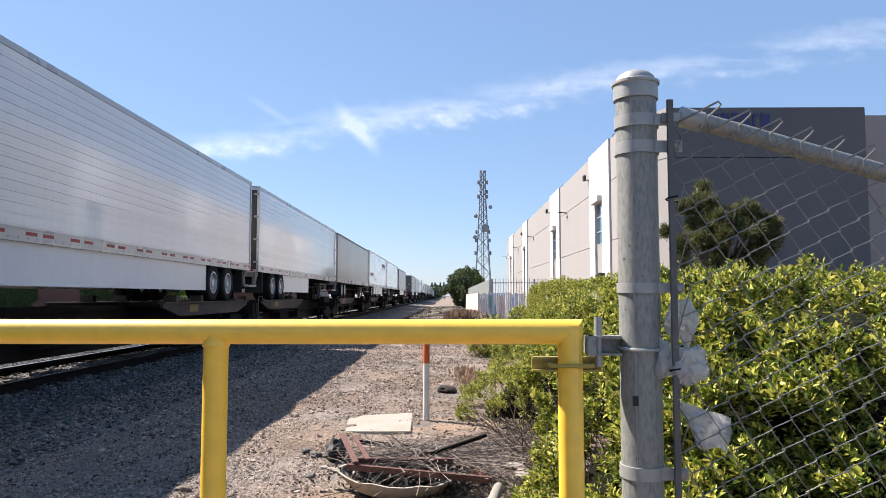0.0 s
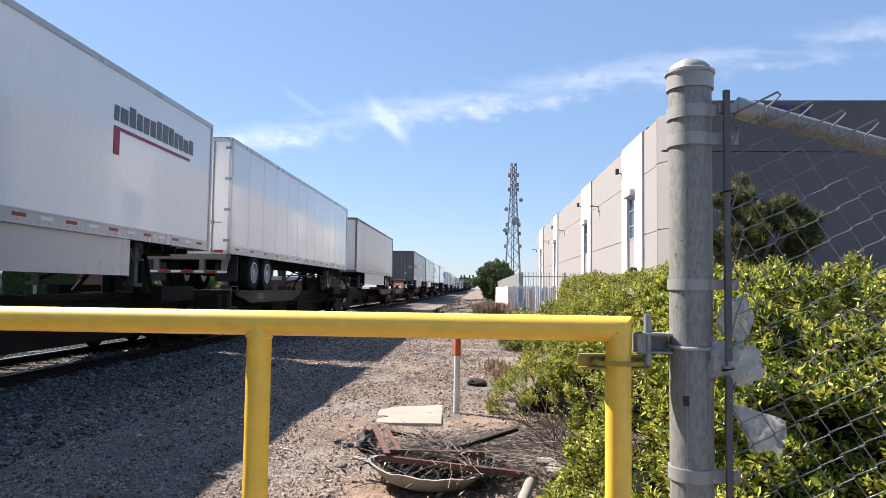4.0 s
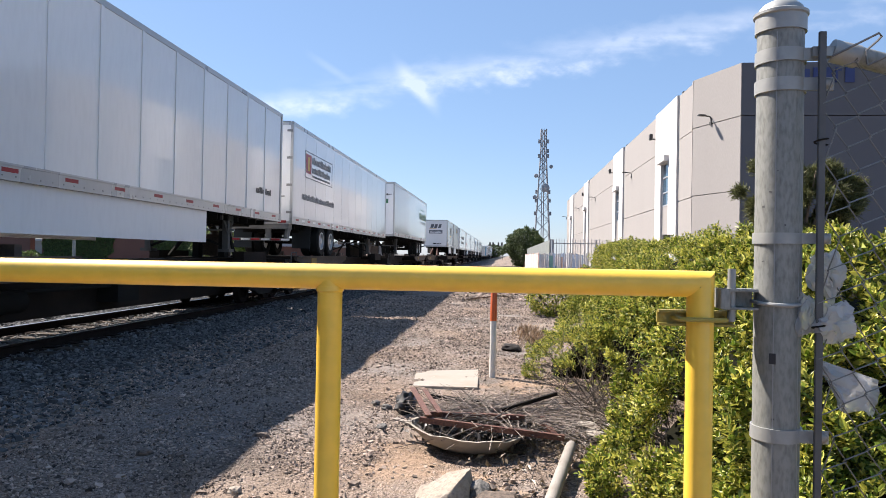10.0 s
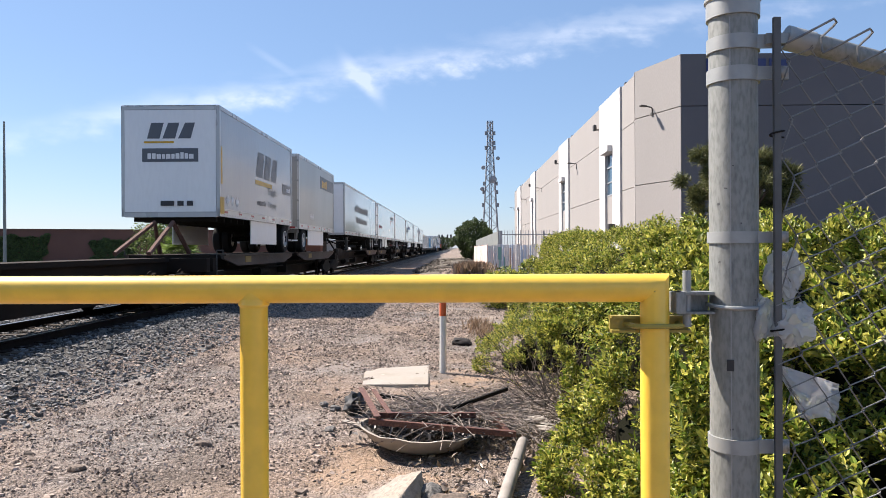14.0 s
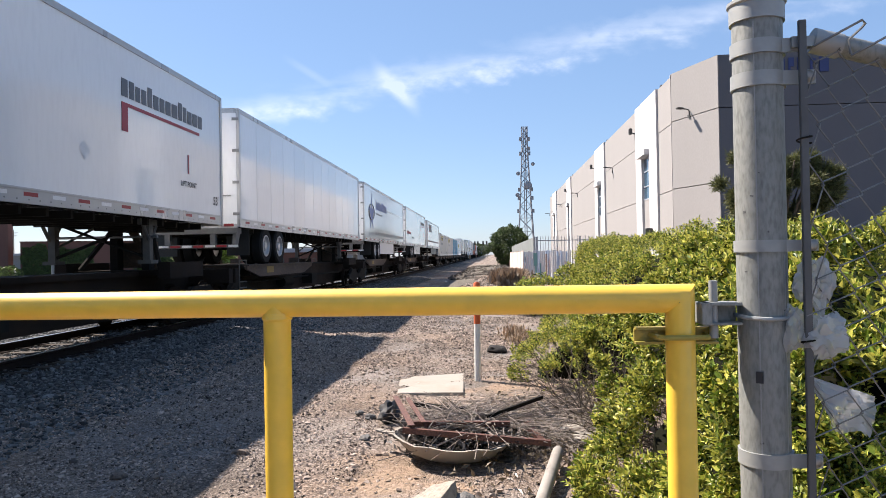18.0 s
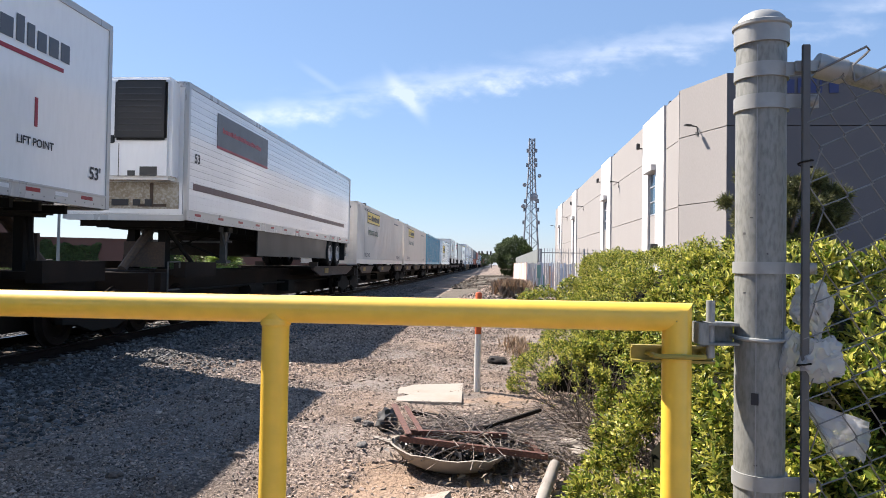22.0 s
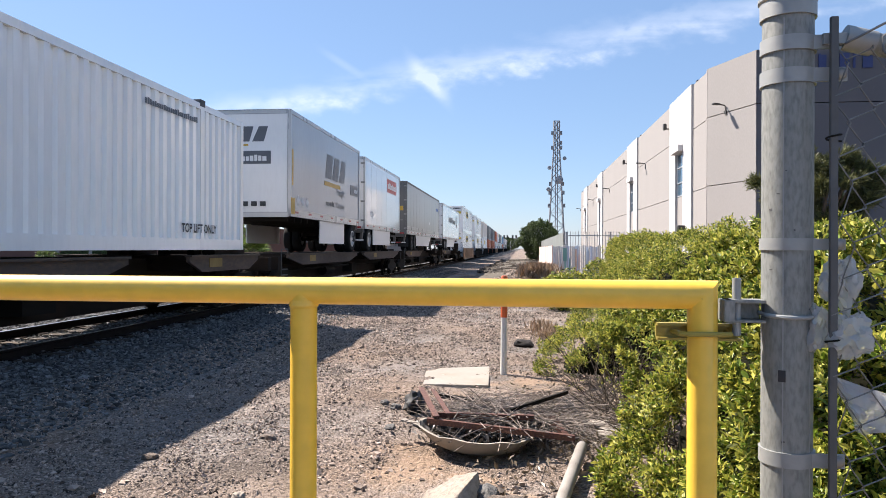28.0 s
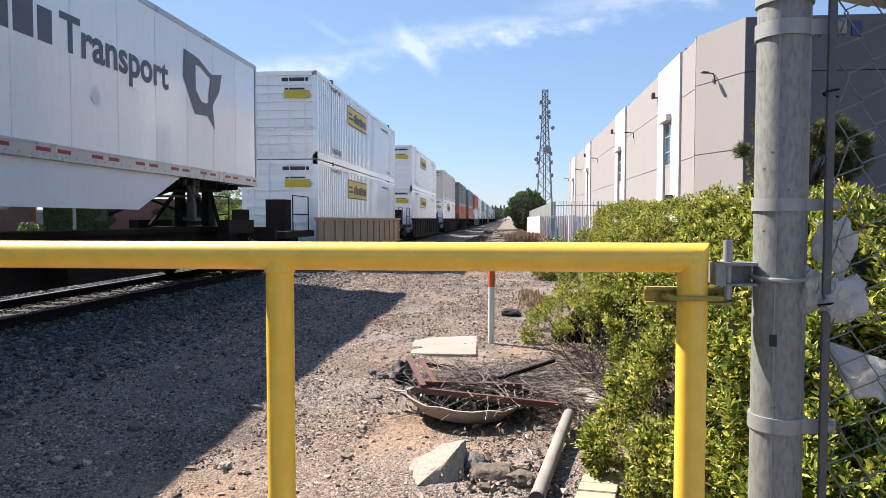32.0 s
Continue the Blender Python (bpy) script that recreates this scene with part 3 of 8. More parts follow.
def rail_mesh(length):
    bm = bmesh.new()
    prof = [(-0.07, -0.17), (0.07, -0.17), (0.07, -0.155), (0.012, -0.135), (0.012, -0.045), (0.036, -0.03), (0.036, -0.004), (0.028, 0), (-0.028, 0), (-0.036, -0.004), (-0.036, -0.03), (-0.012, -0.045), (-0.012, -0.135), (-0.07, -0.155)]
    a = [bm.verts.new((x, 0, z)) for x, z in prof]
    b = [bm.verts.new((x, length, z)) for x, z in prof]
    for i in range(len(prof)):
        f = bm.faces.new((a[i], a[(i + 1) % 14], b[(i + 1) % 14], b[i]))
        f.material_index = 1 if i in (6, 7, 8) else 0
    return mesh_of("rail", bm, ["rail_rust", "rail_head"])


def build_track():
    track = thing("railway_track", "steel rails spiked on dark wooden ties in grey ballast", "railway track", kind="structure", at=(track_at(0), 0, 0))
    track.rotation_euler = (0, 0, SWING)
    rail = rail_mesh(1100.0)
    for x in (-0.753, 0.753):
        shared("rail", rail, track, pose(x, -60, RAIL_Z))
    bm = bmesh.new()
    box(bm, -1.3, 1.3, -0.115, 0.115, -0.1, 0.0)
    tie = mesh_of("tie", bm, "tie", 0.012)
    bm = bmesh.new()
    box(bm, -0.18, 0.18, -0.09, 0.09, 0, 0.014)
    plate = mesh_of("tie_plate", bm, "rail_rust")
    for i in range(110):
        o = shared("tie", tie, track, pose(random.uniform(-0.04, 0.04), -4 + 0.52 * i, 0.125 + random.uniform(-0.008, 0.004), 0, 0, random.uniform(-1, 1)))
        if 4 < i < 60:
            for x in (-0.753, 0.753):
                shared("tie_plate", plate, o, pose(x, 0, 0.001))
    bm = bmesh.new()
    for i in range(900):
        y = -4 + 0.52 * (110 + i)
        box(bm, -1.3, 1.3, y - 0.115, y + 0.115, 0.03, 0.125)
    part("far_ties", bm, "tie", track, kind="stuff")
    rng = np.random.default_rng(5)
    n = 62000
    y = 2 + (rng.random(n) ** 1.8) * 46
    x = TRACK_X - SWING * (y - 15) + rng.uniform(-2.6, 3.6, n)
    z = np.array([ground_height(a, b) for a, b in zip(x, y)])
    z = z + np.where(np.abs(x - TRACK_X) < 1.5, 0.012, 0.004)
    ob = new("ballast_stones", rock_cloud("ballast_stones", np.stack([x, y, z], 1), np.full(n, 0.0205), "ballast", rng, 0.9, True))
    tagged(ob, "loose grey crushed stone ballast along the track", "ballast", kind="stuff")
    n = 150000
    y = 2.2 + (rng.random(n) ** 1.9) * 24
    x = rng.uniform(-5.2, 1.2, n)
    bare = np.exp(-((x + 0.3) / 0.9) ** 2 - ((y - 4.9) / 0.9) ** 2)
    keep = (noise_field(x, y) - 0.8 * bare > -0.20 + 0.15 * rng.normal(0, 1, n)) | (x < -2)
    x, y = x[keep], y[keep]
    z = np.array([ground_height(a, b) for a, b in zip(x, y)])
    z = z + 0.001
    ob = new("gravel_stones", rock_cloud("gravel_stones", np.stack([x, y, z], 1), 0.0070 * (1 + 0.10 * (y - 2)), "stone", rng, 0.8))
    tagged(ob, "small grey and tan gravel scattered on the dirt", "gravel", kind="stuff")
    n = 3000
    y = 2.6 + (rng.random(n) ** 1.5) * 14
    x = rng.uniform(-5.0, 0.3, n)
    z = np.array([ground_height(a, b) for a, b in zip(x, y)])
    ob = new("larger_stones", rock_cloud("larger_stones", np.stack([x, y, z], 1), rng.uniform(0.010, 0.024, n), "stone", rng, 0.75, True))
    tagged(ob, "fist-sized stones lying on the gravel", "stones", kind="stuff")


def noise_field(x, y):
    return np.array([noise.noise((a * 0.9, b * 0.9, 7)) for a, b in zip(x, y)])


build_track()


def build_dark_strip():
    # dark strip added across the track so the view beneath the cars reads as shade
    bm = bmesh.new()
    box(bm, -42, -10.0, -60, 58, -0.05, 0.06)
    tagged(part("road", bm, "asphalt"), "added dark ground strip standing in for shade under the cars", "road", kind="structure")


build_dark_strip()


# ---- warehouse ----
def build_warehouse():
    wh = thing("warehouse", "grey and white concrete tilt-up warehouse with narrow windows", "warehouse", at=(0, 0, 0))
    X0, TOP = 9.474, 10.92
    bm = bmesh.new()
    outline = [(X0 + 0.2, 117), (X0 + 0.2, 37.1), (10.83, 33.95), (20.1, 33.95), (20.1, 35.5), (60, 35.5), (60, 117)]
    a = [bm.verts.new((x, y, -0.1)) for x, y in outline]
    b = [bm.verts.new((x, y, TOP - 0.25)) for x, y in outline]
    for i in range(len(outline)):
        bm.faces.new((a[i], a[(i + 1) % 7], b[(i + 1) % 7], b[i]))
    bm.faces.new(b)
    bm.faces.new(a[::-1])
    part("core", bm, "groove", wh)

    def slab(name, p, q, z0, z1, mat, depth=0.22):
        """One wall panel from p to q in plan, its outer face on that line."""
        d = Vector((q[0] - p[0], q[1] - p[1], 0))
        m = Matrix.Translation((p[0], p[1], 0)) @ Matrix.Rotation(math.atan2(d.y, d.x), 4, "Z")
        bm = bmesh.new()
        box(bm, 0.02, d.length - 0.02, 0.0, depth, z0, z1, m)
        return part(name, bm, mat, wh)

    # the long wall: grey panels in three tiers between proud white bays
    white = [(40.6, 46.5), (59.5, 65.1), (85.1, 90.4), (104.6, 111.0)]
    y = 37.6
    edges = []
    for w0, w1 in white:
        edges.append((y, w0, False))
        edges.append((w0, w1, True))
        y = w1
    edges.append((y, 117, False))
    for y0, y1, is_white in edges:
        if is_white:
            # two white piers with the window bay between them
            wy0, wy1 = y0 + (y1 - y0) * 0.36, y0 + (y1 - y0) * 0.70
            slab("wall_panel", (X0 - 0.12, y1), (X0 - 0.12, wy1), -0.1, TOP + 0.05, "stucco_white", 0.4)
            slab("wall_panel", (X0 - 0.12, wy0), (X0 - 0.12, y0), -0.1, TOP + 0.05, "stucco_white", 0.4)
            slab("wall_panel", (X0 - 0.12, wy1), (X0 - 0.12, wy0), 7.62, TOP + 0.05, "stucco_white", 0.4)
            slab("wall_panel", (X0 + 0.02, wy1), (X0 + 0.02, wy0), -0.1, 4.86, "stucco", 0.3)
            bm = bmesh.new()
            box(bm, X0 - 0.42, X0 + 0.1, wy0 - 0.12, wy1 + 0.12, 7.50, 7.86)
            part("window_hood", bm, "stucco_white", wh)
            win = new("window")
            win.parent = wh
            bm = bmesh.new()
            for zz in (4.86, 5.66, 6.6, 7.44):
                box(bm, X0 + 0.0, X0 + 0.1, wy0, wy1, zz, zz + 0.07)
            for yy in (wy0, wy1 - 0.07):
                box(bm, X0 + 0.0, X0 + 0.1, yy, yy + 0.07, 4.86, 7.5)
            part("frame", bm, "window_frame", win)
            for i, zz in enumerate((4.79, 5.73, 6.67)):
                bm = bmesh.new()
                box(bm, X0 + 0.05, X0 + 0.07, wy0 + 0.07, wy1 - 0.07, zz, zz + (0.87, 0.87, 0.77)[i])
                part("pane", bm, "glass", win)
        else:
            n = 1 if y1 - y0 < 26 else 3
            for k in range(n):
                p0, p1 = y0 + (y1 - y0) * k / n, y0 + (y1 - y0) * (k + 1) / n
                for z0, z1 in ((-0.1, 4.86), (4.90, 8.39), (8.43, TOP)):
                    slab("wall_panel", (X0, p1), (X0, p0), z0, z1, "stucco")
            bm = bmesh.new()
            box(bm, X0 + 0.1, X0 + 0.3, y1 - 0.4, y1 - 0.1, TOP - 0.1, TOP + 0.2)
            part("parapet_cap", bm, "fixture", wh)
    for z0, z1 in ((-0.1, 4.86), (4.90, 8.39), (8.43, TOP)):
        slab("wall_panel", (9.33, 37.1), (10.68, 33.70), z0, z1, "stucco")
        slab("wall_panel", (X0 - 0.06, 37.6), (9.33, 37.14), z0, z1, "stucco")
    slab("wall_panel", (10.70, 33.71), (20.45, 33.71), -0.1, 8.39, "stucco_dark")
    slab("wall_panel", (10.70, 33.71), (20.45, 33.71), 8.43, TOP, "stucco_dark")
    slab("wall_panel", (20.5, 35.28), (60, 35.28), -0.1, TOP, "stucco", 0.2)
    # arm lamps and floodlights on the long wall
    def arm_lamp(x, y, z, turn):
        lamp = new("wall_lamp")
        lamp.parent = wh
        lamp.matrix_basis = pose(x, y, z, 0, 0, turn)
        bm = bmesh.new()
        tube(bm, [(0, 0, -0.30), (-0.02, 0, 0.0), (-0.08, 0, 0.06), (-0.42, 0, 0.09)], 0.035, 6)
        box(bm, -0.06, 0.06, -0.08, 0.08, -0.36, -0.2)
        part("arm", bm, "fixture", lamp)
        bm = bmesh.new()
        box(bm, -0.75, -0.38, -0.11, 0.11, 0.05, 0.13)
        part("lamp_head", bm, "fixture", lamp, bevel=0.02)
    for y in (56, 79, 97, 118):
        arm_lamp(X0, y, 8.3, 0)
    arm_lamp(9.88, 35.72, 8.70, 22)
    for y in (47.2, 66, 90):
        fl = new("floodlight")
        fl.parent = wh
        fl.matrix_basis = pose(X0, y, 9.55)
        bm = bmesh.new()
        box(bm, -0.28, 0.0, -0.08, 0.08, -0.02, 0.04)
        part("bracket", bm, "fixture", fl)
        bm = bmesh.new()
        box(bm, -0.38, -0.18, -0.18, 0.18, -0.05, 0.34)
        part("lamp_head", bm, "fixture", fl, bevel=0.03)
    for y in (41.4, 60.5):
        fl = new("floodlight")
        fl.parent = wh
        fl.matrix_basis = pose(X0 - 0.12, y, 2.6)
        bm = bmesh.new()
        box(bm, -0.3, 0.0, -0.04, 0.04, -0.3, 0.0)
        box(bm, -0.55, -0.15, -0.22, 0.22, -0.05, 0.4)
        part("lamp_head", bm, "fixture", fl, bevel=0.03)
    # blue sign of raised bars, high on the dark wall
    bm = bmesh.new()
    rr = random.Random(3)
    x = 11.9
    while x < 15.6:
        w = rr.choice((0.26, 0.34, 0.42))
        box(bm, x, x + 0.1, 33.65, 33.70, 9.95, 10.65)
        box(bm, x + 0.1, x + w, 33.65, 33.70, rr.choice((10.49, 9.95, 10.23)), 10.65 if rr.random() < 0.5 else 10.59)
        x += w + 0.16
    part("sign", bm, "blue_paint", wh, "faded blue raised sign", kind="stuff")


build_warehouse()


# ---- fence and gate in front ----
POST = (0.440, 1.42)


def build_fence_post():
    post = thing("fence_post", "thick galvanized steel fence post with a domed cap", "post", at=(POST[0], POST[1], 0))
    R = 0.0465
    bm = bmesh.new()
    tube(bm, [(0, 0, -0.3), (0, 0, 2.10)], R, 40)
    part("pipe", bm, "galv", post, "weathered galvanized pipe")
    bm = bmesh.new()
    spin(bm, [(R + 0.002, 2.076), (R + 0.0045, 2.076), (R + 0.0045, 2.109), (R + 0.008, 2.112), (R + 0.008, 2.118), (R - 0.001, 2.122), (0.043, 2.130), (0.035, 2.138), (0.024, 2.144), (0.011, 2.147), (0.001, 2.1475)], 40)
    part("cap", bm, "galv_bright", post, "domed galvanized cap")
    for z, h, ear in ((2.022, 0.014, 0.022), (1.960, 0.0140, 0.047), (1.638, 0.0115, 0.045), (1.227, 0.0140, 0.045)):
        band = new("band")
        band.parent = post
        band.location = (0, 0, z)
        bm = bmesh.new()
        spin(bm, [(R - 0.001, -h), (R + 0.004, -h), (R + 0.004, h), (R - 0.001, h)], 36)
        box(bm, R * 0.55, R + ear, -0.0025, 0.0025, -h * 0.95, h * 0.95, Matrix.Translation((0, -0.036, 0)) @ Matrix.Rotation(0.0, 4, "Z"))
        ob = part("strap", bm, "galv_bright", band, "galvanized tension band")
        if ear > 0.03:
            bm = bmesh.new()
            m = Matrix.Translation((R + ear - 0.013, -0.0405, 0)) @ Matrix.Rotation(radians(90), 4, "X")
            spin(bm, [(0.0115, -0.004), (0.0115, 0.001), (0.009, 0.004), (0.004, 0.0055)], 14, m)
            part("bolt", bm, "bolt", band, "carriage bolt head")
    bm = bmesh.new()
    box(bm, -0.0065, 0.0065, -0.002, 0.002, -0.011, 0.011, pose(-0.0230, -0.0403, 1.387, 0, 0, -30))
    part("label", bm, "black_mark", post, "small dark sticker")
    bm = bmesh.new()
    tube(bm, [(math.cos(t) * (R + 0.004), math.sin(t) * (R + 0.004), 1.503 + 0.004 * math.sin(t)) for t in [math.radians(a) for a in range(170, 400, 10)]], 0.0042, 8)
    part("u_bolt", bm, "galv_bright", post, "thin U-bolt rod")
    for a, z0, z1 in ((-118, -0.2, 2.07), (-52, 0.4, 1.62)):
        bm = bmesh.new()
        box(bm, -0.0011, 0.0011, -0.0006, 0.0006, z0, z1, pose(math.cos(radians(a)) * R, math.sin(radians(a)) * R, 0, 0, 0, a + 90))
        part("seam", bm, "galv_bright", post, "faint weld seam")
    rr = random.Random(14)
    for k in range(9):
        a, z = rr.uniform(-160, -40), rr.uniform(1.0, 2.0)
        bm = bmesh.new()
        w = rr.uniform(0.001, 0.004)
        box(bm, -w, w, -0.0004, 0.0004, -0.0006, rr.uniform(0.0006, 0.004), pose(math.cos(radians(a)) * R, math.sin(radians(a)) * R, z, 0, rr.uniform(-20, 20), a + 90))
        part("scuff", bm, "bar_grey", post, "small dark scuff")
    # hinge: a clamp block with an upright pin
    hinge = new("hinge")
    hinge.parent = post
    bm = bmesh.new()
    box(bm, -0.122, -0.048, -0.030, 0.016, 1.524, 1.530)
    box(bm, -0.122, -0.048, -0.030, 0.016, 1.486, 1.491)
    box(bm, -0.122, -0.048, 0.010, 0.016, 1.491, 1.524)
    box(bm, -0.126, -0.106, -0.032, 0.016, 1.488, 1.530)
    part("bracket", bm, "galv", hinge, bevel=0.0012)
    bm = bmesh.new()
    tube(bm, [(-0.098, -0.012, 1.46), (-0.098, -0.012, 1.572)], 0.0085, 14)
    part("pin", bm, "galv_bright", hinge)


build_fence_post()

FENCE_Y, SLOPE = 1.362, -0.29


def build_chain_fence():
    fence = thing("chain_link_fence", "galvanized chain link fence panel with a sloping top rail", "fence", at=(-0.018, 0, 0))
    bm = bmesh.new()
    tube(bm, [(0.56, FENCE_Y + 0.028, 2.03), (1.9, FENCE_Y + 0.035, 2.03 + SLOPE * 1.34)], 0.0206, 20)
    part("top_rail", bm, "galv", fence, "galvanized top rail")
    bm = bmesh.new()
    box(bm, 0.505, 0.548, FENCE_Y + 0.01, FENCE_Y + 0.03, 2.015, 2.035)
    tube(bm, [(0.548, FENCE_Y + 0.028, 2.031), (0.6, FENCE_Y + 0.028, 2.017)], 0.0235, 16)
    part("rail_cup", bm, "galv_bright", fence)
    bm = bmesh.new()
    box(bm, 0.512, 0.526, FENCE_Y - 0.004, FENCE_Y + 0.004, 0.12, 2.062)
    part("tension_bar", bm, "bar_grey", fence, "flat tension bar", bevel=0.001)
    # woven wires hung square to the sloping rail: each is one zigzag, neighbours hooked at the turns
    bm = bmesh.new()
    P, H = 0.0358, 0.0358
    rr = random.Random(8)
    tilt = math.atan(SLOPE)
    u_way, v_way = Vector((math.cos(tilt), 0, math.sin(tilt))), Vector((math.sin(tilt), 0, -math.cos(tilt)))
    corner = Vector((0.522, FENCE_Y, 2.041))
    for i in range(62):
        side = 1 if i % 2 else -1
        pts, v = [], 0.0
        while v < 2.2:
            for dv, dy in ((0.44, 0.003), (0.56, -0.003)):
                p = corner + u_way * (P * (i + 0.5) + side * P * 0.54) + v_way * (v + H * dv) + Vector((rr.uniform(-0.0012, 0.0012), dy * side, rr.uniform(-0.001, 0.001)))
                if p.x > 0.512 and p.z > 0.1 and p.x < 1.9:
                    pts.append(p)
            v += H
            side = -side
        if len(pts) > 3:
            tube(bm, pts, 0.0014, 5, False)
        if i % 2:
            q = corner + u_way * P * (i + 0.5)
            tube(bm, [q - u_way * 0.030 + v_way * 0.024, q + Vector((0, -0.003, 0)) - v_way * 0.004, q + u_way * 0.044 - v_way * 0.046, q + u_way * 0.052 - v_way * 0.042 + Vector((0, 0.003, 0)), q + u_way * 0.046 - v_way * 0.030, q + u_way * 0.030 - v_way * 0.004, q + u_way * 0.040 + v_way * 0.022], 0.0024, 5)
    part("wire_mesh", bm, "wire", fence, "woven galvanized wire mesh", kind="stuff")
    for z in (1.83, 1.45, 0.95):
        bm = bmesh.new()
        tube(bm, [(0.519 + 0.013 * math.cos(t), FENCE_Y + 0.012 * math.sin(t), z + t * 0.002) for t in [i * 0.6 for i in range(14)]], 0.0019, 5)
        part("tie_wire", bm, "dark_steel", fence)


build_chain_fence()


def crumple(name, label, at, size, seed):
    bm = bmesh.new()
    bmesh.ops.create_icosphere(bm, subdivisions=4, radius=1)
    for v in bm.verts:
        c = v.co.copy()
        k = 1 + 0.55 * noise.noise(c * 1.4 + Vector((seed, 0, 0))) + 0.34 * abs(noise.noise(c * 3.1 + Vector((0, seed, 0)))) + 0.24 * abs(noise.noise(c * 6.3)) + 0.12 * noise.noise(c * 13)
        v.co = Vector((c.x * size[0], c.y * size[1], c.z * size[2])) * k
    ob = part(name, bm, "plastic_bag", None)
    ob.location = at
    return tagged(ob, label, "plastic bag", group="bags caught on the fence")


crumple("plastic_bag", "crumpled clear plastic bag caught on fence wire", (0.526, FENCE_Y + 0.03, 1.567), (0.027, 0.03, 0.046), 2.0)
crumple("plastic_bag", "crumpled white plastic bag knotted on fence wire", (0.538, FENCE_Y + 0.012, 1.468), (0.033, 0.028, 0.034), 5.0)
crumple("plastic_bag", "wrinkled clear plastic scrap behind the tension bar", (0.486, FENCE_Y + 0.03, 1.478), (0.024, 0.02, 0.04), 9.0)


def torn_bag():
    bm = bmesh.new()
    n = 16
    grid = []
    for i in range(n + 1):
        row = []
        for j in range(n + 1):
            a, b = i / n, j / n
            x = 0.118 * a * (1 - 0.30 * b) + 0.02 * b
            z = -0.035 - 0.055 * a * (1 - b) * 0.7 - b * (0.115 * (0.35 + 0.9 * a) + 0.03 * math.sin(a * 5))
            y = 0.012 * noise.noise((a * 5, b * 5, 2)) + 0.006 * noise.noise((a * 13, b * 13, 5)) + 0.01 * math.sin(a * 9 + b * 3)
            row.append(bm.verts.new((x, y, z)))
        grid.append(row)
    for i in range(n):
        for j in range(n):
            bm.faces.new((grid[i][j], grid[i + 1][j], grid[i + 1][j + 1], grid[i][j + 1])).smooth = True
    g = bmesh.ops.duplicate(bm, geom=bm.faces[:] + bm.verts[:] + bm.edges[:])
    for v in [e for e in g["geom"] if isinstance(e, bmesh.types.BMVert)]:
        v.co.y += 0.018 + 0.02 * noise.noise(v.co * 22)
    ob = part("plastic_bag", bm, "plastic_bag", None)
    ob.location = (0.508, FENCE_Y + 0.012, 1.424)
    tagged(ob, "torn clear plastic bag hanging on the fence", "plastic bag", group="bags caught on the fence")


torn_bag()

GATE_Y, GATE_R = 1.41, 0.0285


def build_gate():
    gate = thing("swing_gate", "yellow painted steel pipe swing gate, closed", "gate", at=(0, GATE_Y, 0))
    zc = 1.538
    bm = bmesh.new()
    tube(bm, [(-3.6, 0, zc), (0.27, 0, zc)], GATE_R, 32)
    part("top_bar", bm, "yellow", gate, "yellow pipe top bar")
    bm = bmesh.new()
    # mitred corner into the end post
    n = 32
    a = [bm.verts.new((0.27, GATE_R * math.cos(2 * math.pi * k / n), zc + GATE_R * math.sin(2 * math.pi * k / n))) for k in range(n)]
    b = [bm.verts.new((0.278 + GATE_R * math.sin(2 * math.pi * k / n), GATE_R * math.cos(2 * math.pi * k / n), zc + GATE_R * math.sin(2 * math.pi * k / n))) for k in range(n)]
    c = [bm.verts.new((0.278 + GATE_R * math.sin(2 * math.pi * k / n), GATE_R * math.cos(2 * math.pi * k / n), 0.02)) for k in range(n)]
    for k in range(n):
        k2 = (k + 1) % n
        bm.faces.new((a[k], a[k2], b[k2], b[k])).smooth = True
        bm.faces.new((b[k], b[k2], c[k2], c[k])).smooth = True
    bm.faces.new(c)
    part("end_post", bm, "yellow", gate, "yellow pipe end post with mitred corner")
    for x in (-0.531, -2.2):
        bm = bmesh.new()
        tube(bm, [(x, 0, zc - 0.004), (x, 0, 0.02)], GATE_R * 0.98, 28)
        part("upright", bm, "yellow", gate, "yellow pipe upright")
        bm = bmesh.new()
        spin(bm, [(GATE_R * 0.98, zc - 0.036), (GATE_R * 1.10, zc - 0.031), (GATE_R * 1.04, zc - 0.02)], 24, Matrix.Translation((x, 0, 0)))
        part("weld", bm, "yellow", gate)
    bm = bmesh.new()
    tube(bm, [(-3.6, 0, 0.35), (0.26, 0, 0.35)], GATE_R * 0.9, 20)
    part("bottom_bar", bm, "yellow", gate)
    strap = new("hinge_strap")
    strap.parent = gate
    strap.location = (-0.042, 0, 0.007)
    bm = bmesh.new()
    box(bm, 0.235, 0.395, 0.022, 0.030, 1.440, 1.474)
    box(bm, 0.235, 0.395, 0.005, 0.030, 1.440, 1.445)
    box(bm, 0.235, 0.395, 0.005, 0.030, 1.469, 1.474)
    part("channel", bm, "olive_metal", strap, "dull yellow hinge channel")
    bm = bmesh.new()
    tube(bm, [(0.267, 0.02, 1.457), (0.274, -0.026, 1.457), (0.287, -0.032, 1.457), (0.354, -0.032, 1.457), (0.366, -0.026, 1.457), (0.372, 0.02, 1.457)], 0.0052, 8)
    part("u_bolt", bm, "olive_metal", strap)


build_gate()


# ---- hedge ----
def lerp_at(t, pts):
    return float(np.interp(t, [p[0] for p in pts], [p[1] for p in pts]))


